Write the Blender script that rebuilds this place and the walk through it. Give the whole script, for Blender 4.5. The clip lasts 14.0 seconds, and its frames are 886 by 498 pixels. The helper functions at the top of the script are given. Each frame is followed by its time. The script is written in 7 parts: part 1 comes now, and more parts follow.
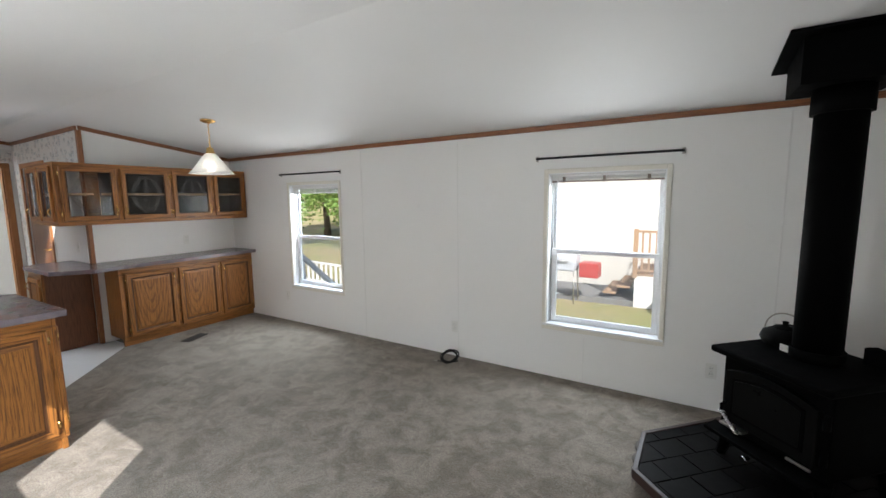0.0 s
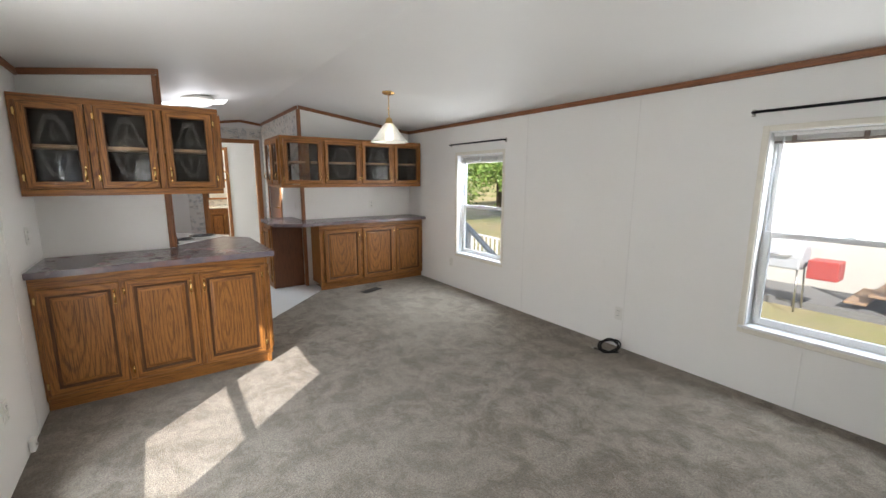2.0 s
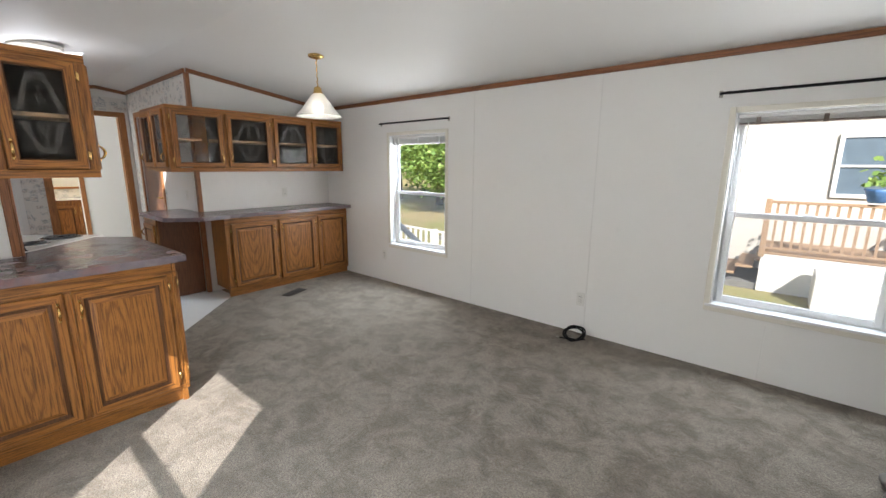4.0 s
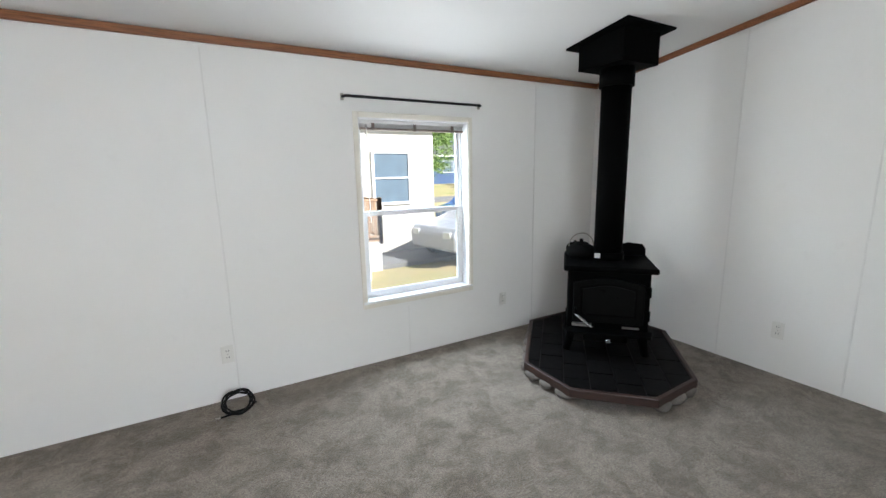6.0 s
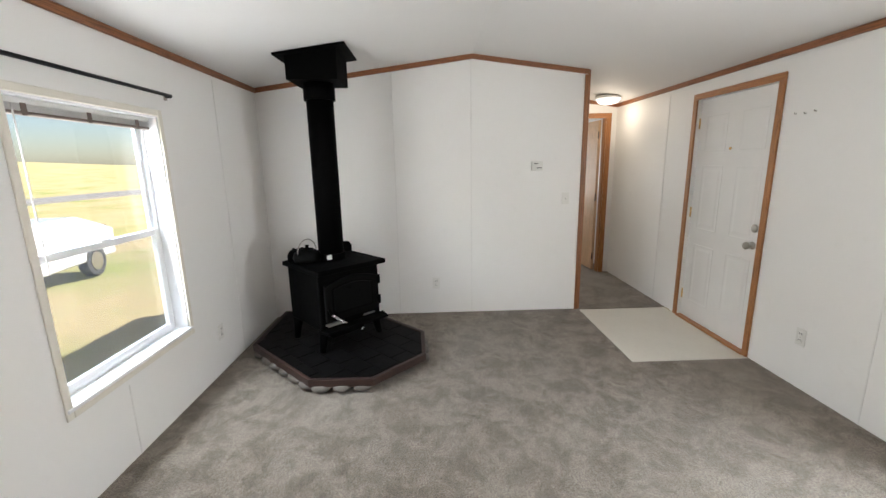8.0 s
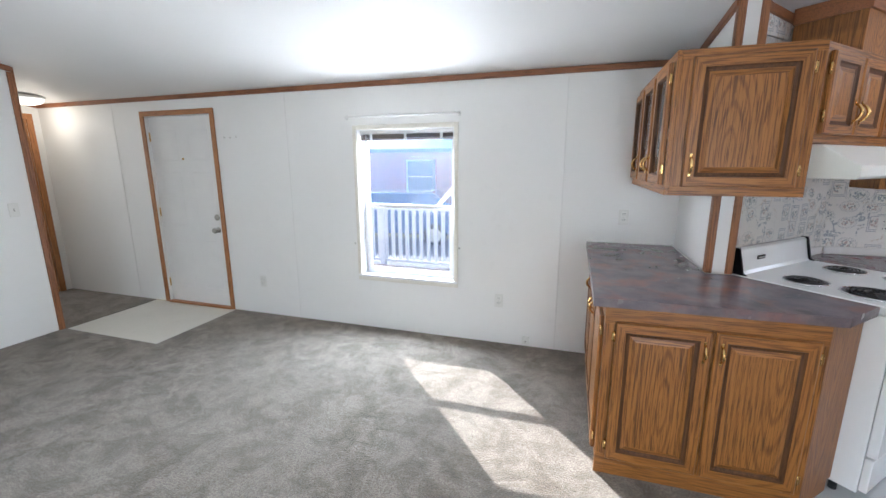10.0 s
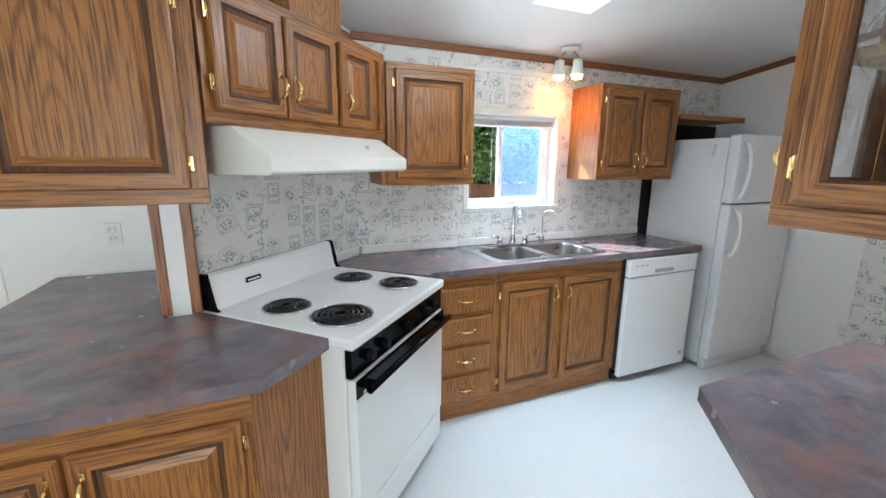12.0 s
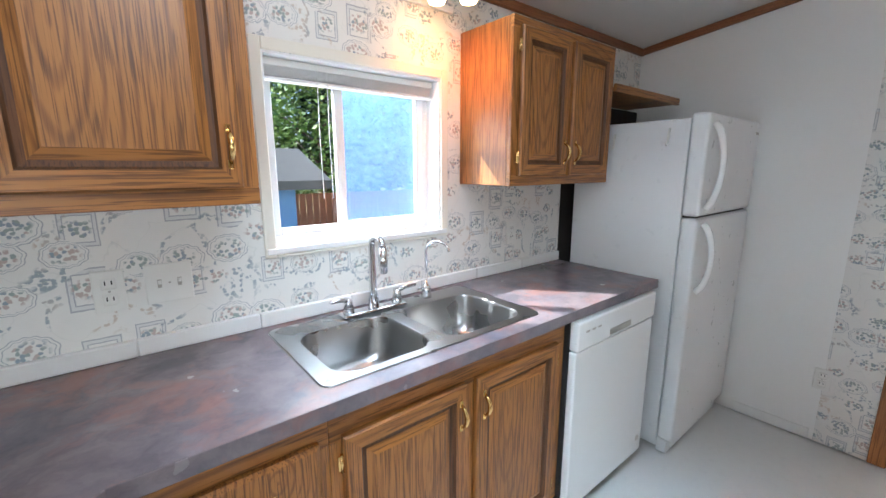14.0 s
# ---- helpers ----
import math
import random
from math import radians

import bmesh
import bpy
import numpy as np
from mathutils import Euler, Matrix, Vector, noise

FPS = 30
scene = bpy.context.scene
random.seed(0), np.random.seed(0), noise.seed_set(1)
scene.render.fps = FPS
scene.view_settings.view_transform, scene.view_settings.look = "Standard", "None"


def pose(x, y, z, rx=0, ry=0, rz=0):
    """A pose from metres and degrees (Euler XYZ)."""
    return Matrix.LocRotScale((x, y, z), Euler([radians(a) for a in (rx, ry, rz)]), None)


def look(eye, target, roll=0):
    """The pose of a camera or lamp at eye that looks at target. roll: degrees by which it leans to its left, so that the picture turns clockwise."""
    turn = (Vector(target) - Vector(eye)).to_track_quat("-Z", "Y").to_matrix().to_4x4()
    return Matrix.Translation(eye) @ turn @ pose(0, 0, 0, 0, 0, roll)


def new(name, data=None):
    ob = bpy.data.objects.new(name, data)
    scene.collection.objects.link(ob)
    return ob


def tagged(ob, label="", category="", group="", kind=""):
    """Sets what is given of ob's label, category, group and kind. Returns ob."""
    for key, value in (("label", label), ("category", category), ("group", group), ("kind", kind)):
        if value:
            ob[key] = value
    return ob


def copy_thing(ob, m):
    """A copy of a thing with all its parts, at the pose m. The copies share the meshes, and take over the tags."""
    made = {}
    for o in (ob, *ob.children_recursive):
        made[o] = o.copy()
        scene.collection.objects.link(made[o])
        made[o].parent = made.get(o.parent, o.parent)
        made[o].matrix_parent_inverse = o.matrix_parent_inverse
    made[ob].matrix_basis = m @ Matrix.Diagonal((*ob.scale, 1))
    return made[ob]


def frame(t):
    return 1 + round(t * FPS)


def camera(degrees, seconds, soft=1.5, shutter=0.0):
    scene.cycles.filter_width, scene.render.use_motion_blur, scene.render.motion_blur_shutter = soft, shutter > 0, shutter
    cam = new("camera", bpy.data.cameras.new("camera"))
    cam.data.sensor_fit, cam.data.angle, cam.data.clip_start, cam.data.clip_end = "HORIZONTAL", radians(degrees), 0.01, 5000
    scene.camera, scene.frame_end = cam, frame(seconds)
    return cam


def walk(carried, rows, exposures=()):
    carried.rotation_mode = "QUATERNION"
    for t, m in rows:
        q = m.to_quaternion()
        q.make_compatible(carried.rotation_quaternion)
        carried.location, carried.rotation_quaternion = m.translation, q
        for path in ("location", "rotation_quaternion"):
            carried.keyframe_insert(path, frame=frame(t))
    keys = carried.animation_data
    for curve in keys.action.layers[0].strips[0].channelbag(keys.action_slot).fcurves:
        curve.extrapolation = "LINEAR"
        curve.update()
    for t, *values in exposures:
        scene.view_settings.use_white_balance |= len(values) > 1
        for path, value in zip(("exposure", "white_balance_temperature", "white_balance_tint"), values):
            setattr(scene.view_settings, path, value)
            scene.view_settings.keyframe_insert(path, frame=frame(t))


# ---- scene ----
cam = camera(94.7, 14.0)
METRES, EYE, TILT, LEAN, TURN = 8.4, 1.5, 0.0, 0.0, 31.3
PATH = [
    (0, (0.075, -0.006, 1.577), (-0.954, 1.692, 1.332), -0.7),
    (0.5, (-0.101, 0.244, 1.58), (-1.154, 1.925, 1.325), -0.6),
    (1, (-0.154, 0.303, 1.545), (-1.33, 1.898, 1.275), -0.4),
    (1.5, (-0.067, 0.293, 1.503), (-1.486, 1.67, 1.205), -0.1),
    (2, (0.051, 0.199, 1.474), (-1.565, 1.327, 1.132), 0.2),
    (2.2, (0.091, 0.153, 1.475), (-1.57, 1.206, 1.113), 0.3),
    (4.3, (-0.833, 0.104, 1.421), (-1.869, 1.77, 1.033), 0.5),
    (4.5, (-0.974, 0.139, 1.42), (-1.811, 1.916, 1.043), 0.5),
    (5, (-1.33, 0.324, 1.409), (-1.56, 2.275, 1.033), -0.4),
    (5.5, (-1.647, 0.508, 1.415), (-1.238, 2.428, 1.032), -1.0),
    (6, (-1.875, 0.684, 1.389), (-0.913, 2.4, 1.026), -1.2),
    (6.5, (-2.115, 0.98, 1.446), (-0.711, 2.349, 1.054), -1.4),
    (7, (-2.385, 1.247, 1.47), (-0.672, 2.197, 1.064), -1.3),
    (7.2, (-2.46, 1.364, 1.474), (-0.659, 2.133, 1.066), -1.2),
    (9.3, (-2.766, 2.614, 1.482), (-1.403, 1.209, 1.072), -0.7),
    (9.5, (-2.846, 2.691, 1.476), (-1.676, 1.121, 1.068), -0.5),
    (10, (-3.138, 2.753, 1.496), (-2.545, 0.887, 1.088), -0.2),
    (10.5, (-3.469, 2.722, 1.46), (-3.493, 0.762, 1.063), 0.1),
    (11, (-3.781, 2.58, 1.456), (-4.224, 0.671, 1.054), 0.1),
    (11.5, (-4.01, 2.277, 1.481), (-4.674, 0.436, 1.068), 0.3),
    (12, (-4.23, 1.965, 1.473), (-4.988, 0.163, 1.055), 0.5),
    (12.5, (-4.379, 1.616, 1.464), (-5.186, -0.165, 1.043), 0.5),
    (13, (-4.531, 1.299, 1.448), (-5.409, -0.451, 1.04), 0.4),
    (13.5, (-4.774, 1.059, 1.43), (-5.79, -0.616, 1.025), 0.3),
    (14, (-5.031, 0.884, 1.431), (-6.268, -0.638, 1.042), -0.1),
]
EXPOSURES = [(0.0, 1.08, 6050, 9), (0.5, 1.26, 5930, 8), (1.0, 1.16, 5950, 8), (1.5, 1.57, 6120, 10), (2.0, 1.18, 6250, 10), (4.5, 1.21, 6220, 10), (5.0, 1.5, 5950, 8), (5.5, 1.62, 6050, 8), (6.0, 1.55, 5850, 8), (7.0, 1.62, 6250, 9), (9.5, 1.7, 5950, 12), (10.0, 1.66, 5580, 9), (10.5, 1.45, 5670, 8), (11.0, 1.47, 5800, 5), (11.5, 1.57, 5650, 2), (12.0, 1.92, 5600, 2), (13.0, 2.22, 5550, 2), (14.0, 1.95, 5600, 4)]
walk(cam, [(t, look(eye, target, roll)) for t, eye, target, roll in PATH], EXPOSURES)

# ---- light ----
SUN_WAY = Vector((-0.86, 0.98, -1.0))
world = bpy.data.worlds.new("sky")
scene.world = world
world.use_nodes = True
wn = world.node_tree
wn.nodes.clear()
sky = wn.nodes.new("ShaderNodeTexSky")
sky.sky_type = "NISHITA"
sky.sun_disc = False
sky.sun_elevation = radians(37)
sky.sun_rotation = radians(138.7)
sky_bg = wn.nodes.new("ShaderNodeBackground")
sky_bg.inputs["Strength"].default_value = 0.05
sky_out = wn.nodes.new("ShaderNodeOutputWorld")
wn.links.new(sky.outputs[0], sky_bg.inputs[0])
wn.links.new(sky_bg.outputs[0], sky_out.inputs[0])
sun = new("sun", bpy.data.lights.new("sun", "SUN"))
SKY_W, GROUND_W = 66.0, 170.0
sun.data.energy, sun.data.angle, sun.data.color = 5.0, radians(0.6), (1.0, 0.94, 0.86)
sun.matrix_world = look((0, 0, 12), Vector((0, 0, 12)) + SUN_WAY)


def lamp(name, kind, place, watts, color, size=0.05, aim=None, spread=None):
    ob = new(name, bpy.data.lights.new(name, kind))
    ob.data.energy, ob.data.color = watts, color
    if kind in ("POINT", "SPOT"):
        ob.data.shadow_soft_size = size
    if kind == "SPOT":
        ob.data.spot_size, ob.data.spot_blend = spread
    ob.matrix_world = look(place, aim) if aim else pose(*place)
    return ob


# ---- materials ----
class Nodes:
    """A small wrapper to write node materials in few lines."""

    def __init__(self, name):
        self.mat = bpy.data.materials.new(name)
        self.mat.use_nodes = True
        self.tree = self.mat.node_tree
        self.bsdf = self.tree.nodes["Principled BSDF"]

    def add(self, kind, **inputs):
        n = self.tree.nodes.new(kind)
        for k, v in inputs.items():
            self.put(n, k.replace("_", " "), v)
        return n

    def put(self, n, key, v):
        sock = n.inputs[int(key)] if key.isdigit() else n.inputs[key]
        if isinstance(v, bpy.types.NodeSocket):
            self.tree.links.new(v, sock)
        elif isinstance(v, (tuple, list)) and len(v) == 3 and sock.type == "RGBA":
            sock.default_value = (*v, 1)
        else:
            sock.default_value = v

    def coords(self, scale=(1, 1, 1), spin=0.0, which="Object"):
        tc = self.tree.nodes.new("ShaderNodeTexCoord")
        v = tc.outputs[which]
        if spin:
            info = self.tree.nodes.new("ShaderNodeObjectInfo")
            m = self.math("MULTIPLY", info.outputs["Random"], spin)
            v = self.vec("ADD", v, self.xyz(m, m, m))
        return self.vec("MULTIPLY", v, scale)

    def vec(self, op, a, b=(0, 0, 0), out=0):
        n = self.tree.nodes.new("ShaderNodeVectorMath")
        n.operation = op
        for i, v in enumerate((a, b)):
            if isinstance(v, bpy.types.NodeSocket):
                self.tree.links.new(v, n.inputs[i])
            else:
                n.inputs[i].default_value = v
        return n.outputs[out]

    def xyz(self, x, y, z):
        n = self.tree.nodes.new("ShaderNodeCombineXYZ")
        for i, v in enumerate((x, y, z)):
            self.put(n, str(i), v)
        return n.outputs[0]

    def split(self, v):
        n = self.tree.nodes.new("ShaderNodeSeparateXYZ")
        self.tree.links.new(v, n.inputs[0])
        return n.outputs

    def math(self, op, a, b=0.0, c=0.0):
        n = self.tree.nodes.new("ShaderNodeMath")
        n.operation = op
        for i, v in enumerate((a, b, c)):
            self.put(n, str(i), v)
        return n.outputs[0]

    def noise(self, vec, scale, detail=3.0, rough=0.55, distort=0.0, color=False):
        n = self.add("ShaderNodeTexNoise", Vector=vec, Scale=scale, Detail=detail, Roughness=rough, Distortion=distort)
        return n.outputs["Color" if color else "Fac"]

    def ramp(self, fac, *stops):
        n = self.tree.nodes.new("ShaderNodeValToRGB")
        self.tree.links.new(fac, n.inputs[0])
        els = n.color_ramp.elements
        els[0].position, els[1].position = stops[0][0], stops[-1][0]
        for p, _ in stops[1:-1]:
            els.new(p)
        for e, (_, c) in zip(els, stops):
            e.color = (*c, 1) if isinstance(c, tuple) else (c, c, c, 1)
        return n.outputs[0]

    def mix(self, fac, a, b, kind="MIX"):
        n = self.tree.nodes.new("ShaderNodeMixRGB")
        n.blend_type = kind
        for i, v in enumerate((fac, a, b)):
            self.put(n, str(i), v)
        return n.outputs[0]

    def bump(self, height, strength=0.2, distance=0.002, under=None):
        n = self.add("ShaderNodeBump", Height=height, Strength=strength, Distance=distance)
        if under is not None:
            self.tree.links.new(under, n.inputs["Normal"])
        return n.outputs[0]

    def done(self, color=None, rough=0.5, metal=0.0, normal=None, **more):
        if color is not None:
            self.put(self.bsdf, "Base Color", color)
        self.put(self.bsdf, "Roughness", rough)
        self.put(self.bsdf, "Metallic", metal)
        if normal is not None:
            self.tree.links.new(normal, self.bsdf.inputs["Normal"])
        for k, v in more.items():
            self.put(self.bsdf, k.replace("_", " "), v)
        return self.mat


def plain(name, color, rough=0.5, metal=0.0, vary=0.06, scale=6.0, bump=0.0, grain=180.0, **more):
    """Paint, enamel, metal or plastic: one colour with slight clouding, smudged gloss and fine relief."""
    n = Nodes(name)
    v = n.coords()
    cloud = n.noise(v, scale, 4)
    a = tuple(max(0.0, c * (1 - vary)) for c in color)
    b = tuple(min(1.0, c * (1 + vary)) for c in color)
    col = n.mix(cloud, a, b)
    gloss = n.math("MULTIPLY_ADD", n.noise(v, scale * 3, 3), 0.16, max(0.0, rough - 0.08))
    normal = n.bump(n.noise(v, grain, 2), bump, 0.001) if bump else None
    return n.done(col, gloss, metal, normal, **more)


def wood(name, light, dark, axis="Z", rough=0.44, rings=1.0, size=(0.42, 0.75), coat=0.06):
    """Oak: arched growth rings, streaks and short dark pores along one axis. size: a board's usual width and length."""
    n = Nodes(name)
    tc = n.tree.nodes.new("ShaderNodeTexCoord")
    info = n.tree.nodes.new("ShaderNodeObjectInfo")
    r = info.outputs["Random"]
    g = n.split(tc.outputs["Generated"])
    a, b = {"X": (2, 0), "Y": (0, 1), "Z": (0, 2)}[axis]
    r2 = n.math("FRACT", n.math("MULTIPLY", r, 7.31))
    across = n.math("MULTIPLY", n.math("ADD", g[a], n.math("MULTIPLY_ADD", r, 0.5, -0.75)), size[0])
    along = n.math("MULTIPLY", n.math("ADD", g[b], n.math("MULTIPLY_ADD", r2, 0.9, -1.15)), size[1])
    fine = {"X": (7, 260, 260), "Y": (260, 7, 260), "Z": (260, 260, 7)}[axis]
    mid = {"X": (3, 90, 90), "Y": (90, 3, 90), "Z": (90, 90, 3)}[axis]
    v = n.xyz(n.math("MULTIPLY", across, 6.0), 0.0, n.math("MULTIPLY", along, 0.95))
    w = n.tree.nodes.new("ShaderNodeTexWave")
    w.wave_type, w.rings_direction = "RINGS", "SPHERICAL"
    n.put(w, "Vector", v)
    for k, x in (("Scale", 2.3 * rings), ("Distortion", 2.6), ("Detail", 3.0), ("Detail Scale", 1.2), ("Detail Roughness", 0.5)):
        n.put(w, k, x)
    streak = n.noise(n.coords(mid, 3.0), 1.0, 4, 0.6, 0.4)
    pores = n.noise(n.coords(fine, 3.0), 1.0, 2)
    col = n.mix(n.ramp(w.outputs["Fac"], (0.0, 0.30), (0.40, 1.0)), dark, light)
    col = n.mix(n.ramp(streak, (0.4, 0.0), (0.7, 0.6)), col, tuple(c * 1.2 for c in light))
    col = n.mix(n.ramp(pores, (0.50, 0.0), (0.62, 0.75)), col, tuple(c * 0.6 for c in dark))
    normal = n.bump(pores, 0.12, 0.0006)
    return n.done(col, n.math("MULTIPLY_ADD", streak, 0.15, rough - 0.07), 0, normal, Coat_Weight=coat, Coat_Roughness=0.25)


OAK_L, OAK_D = (0.322, 0.128, 0.026), (0.112, 0.038, 0.008)
M = {}
M["oak_v"] = wood("oak_upright", OAK_L, OAK_D, "Z")
M["oak_x"] = wood("oak_across", OAK_L, OAK_D, "X")
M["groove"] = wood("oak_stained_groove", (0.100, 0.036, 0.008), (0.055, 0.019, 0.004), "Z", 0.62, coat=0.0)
M["veneer"] = wood("dark_veneer", (0.17, 0.062, 0.024), (0.10, 0.034, 0.012), "Z", 0.45, 0.6)
M["trim"] = wood("brown_trim", (0.27, 0.105, 0.04), (0.17, 0.06, 0.022), "X", 0.45)
M["trim_z"] = wood("brown_trim_upright", (0.30, 0.12, 0.042), (0.19, 0.068, 0.024), "Z", 0.45)
M["casing"] = wood("door_casing_wood", (0.40, 0.17, 0.055), (0.26, 0.10, 0.03), "Z", 0.45)
M["casing_x"] = wood("door_casing_head_wood", (0.40, 0.17, 0.055), (0.26, 0.10, 0.03), "X", 0.45)
M["birch"] = wood("birch_veneer", (0.62, 0.40, 0.22), (0.56, 0.35, 0.185), "Z", 0.45, 0.25)
# Near-black: the shade inside glazed cabinets is put into this colour.
M["lining"] = plain("shaded_cabinet_lining", (0.014, 0.009, 0.006), 0.7, vary=0.3)
M["inside"] = wood("cabinet_lining", (0.40, 0.26, 0.14), (0.33, 0.2, 0.1), "X", 0.5)


def wall_paint():
    n = Nodes("vinyl_wall_panel")
    v = n.coords()
    col = n.mix(n.noise(v, 1.3, 4), (0.785, 0.775, 0.75), (0.84, 0.83, 0.805))
    col = n.mix(n.ramp(n.noise(v, 9.0, 5), (0.62, 0.0), (0.8, 0.12)), col, (0.55, 0.53, 0.5))
    h = n.mix(0.5, n.noise(n.coords((1, 1, 0.12)), 240, 2), n.noise(v, 60, 3))
    return n.done(col, n.math("MULTIPLY_ADD", n.noise(v, 5, 3), 0.2, 0.42), 0, n.bump(h, 0.12, 0.0012))


def ceiling_paint():
    n = Nodes("ceiling_board")
    v = n.coords()
    col = n.mix(n.noise(v, 0.9, 4), (0.70, 0.69, 0.675), (0.77, 0.76, 0.745))
    h = n.mix(0.4, n.noise(v, 170, 3), n.noise(v, 38, 3))
    return n.done(col, 0.62, 0, n.bump(h, 0.25, 0.002))


def carpet_pile():
    n = Nodes("worn_carpet")
    v = n.coords()
    warp = n.vec("ADD", v, n.vec("MULTIPLY", n.noise(v, 3.2, 3, color=True), (0.22, 0.22, 0.0)))
    worn = n.ramp(n.noise(warp, 5.0, 9, 0.73, 0.3), (0.42, 0.0), (0.56, 1.0))
    scuff = n.ramp(n.noise(warp, 13.0, 7, 0.74, 0.6), (0.49, 0.0), (0.60, 1.0))
    tread = n.ramp(n.noise(n.vec("MULTIPLY", warp, (1.0, 1.6, 1.0)), 19.0, 4, 0.65), (0.50, 0.0), (0.60, 1.0))
    big = n.ramp(n.noise(v, 0.7, 3), (0.38, 0.0), (0.66, 1.0))
    col = n.mix(worn, (0.150, 0.115, 0.079), (0.312, 0.264, 0.208))
    col = n.mix(n.math("MULTIPLY", scuff, 0.42), col, (0.135, 0.107, 0.078))
    col = n.mix(n.math("MULTIPLY", tread, 0.28), col, (0.350, 0.302, 0.245))
    col = n.mix(n.math("MULTIPLY", big, 0.32), col, (0.310, 0.266, 0.215))
    tuft = n.noise(v, 300, 3, 0.7)
    speck = n.add("ShaderNodeTexVoronoi", Vector=v, Scale=170.0).outputs["Distance"]
    col = n.mix(n.ramp(n.mix(0.5, tuft, n.noise(v, 110, 3, 0.7)), (0.40, 0.85), (0.56, 0.0)), col, (0.062, 0.049, 0.037))
    lay = n.noise(warp, 8.0, 5)
    normal = n.bump(lay, 0.4, 0.02, n.bump(n.mix(0.5, tuft, speck), 1.0, 0.008))
    return n.done(col, 0.95, 0, normal, Sheen_Weight=0.15)


def sheet_vinyl(name, a, b):
    n = Nodes(name)
    v = n.coords()
    col = n.mix(n.noise(v, 2.5, 4), a, b)
    col = n.mix(n.ramp(n.noise(v, 26, 4), (0.55, 0.0), (0.75, 0.16)), col, tuple(c * 0.7 for c in a))
    return n.done(col, n.math("MULTIPLY_ADD", n.noise(v, 7, 3), 0.25, 0.22), 0, n.bump(n.noise(v, 60, 3), 0.08, 0.001))


def laminate():
    n = Nodes("mauve_laminate")
    v = n.coords()
    warp = n.vec("ADD", v, n.vec("MULTIPLY", n.noise(v, 6, 3, color=True), (0.16, 0.10, 0.10)))
    fine = n.vec("ADD", warp, n.vec("MULTIPLY", n.noise(v, 30, 3, color=True), (0.03, 0.02, 0.02)))
    col = n.mix(n.ramp(n.noise(fine, 8, 5, 0.6), (0.34, 0.0), (0.66, 1.0)), (0.112, 0.096, 0.108), (0.215, 0.172, 0.182))
    col = n.mix(n.ramp(n.noise(fine, 5.1, 5, 0.62), (0.50, 0.0), (0.64, 0.7)), col, (0.27, 0.135, 0.115))
    col = n.mix(n.ramp(n.noise(warp, 3.7, 4, 0.5), (0.50, 0.0), (0.70, 0.35)), col, (0.105, 0.110, 0.15))
    col = n.mix(n.ramp(n.noise(fine, 24, 4, 0.65), (0.54, 0.0), (0.72, 0.22)), col, (0.085, 0.065, 0.072))
    return n.done(col, n.math("MULTIPLY_ADD", n.noise(v, 14, 2), 0.10, 0.20))


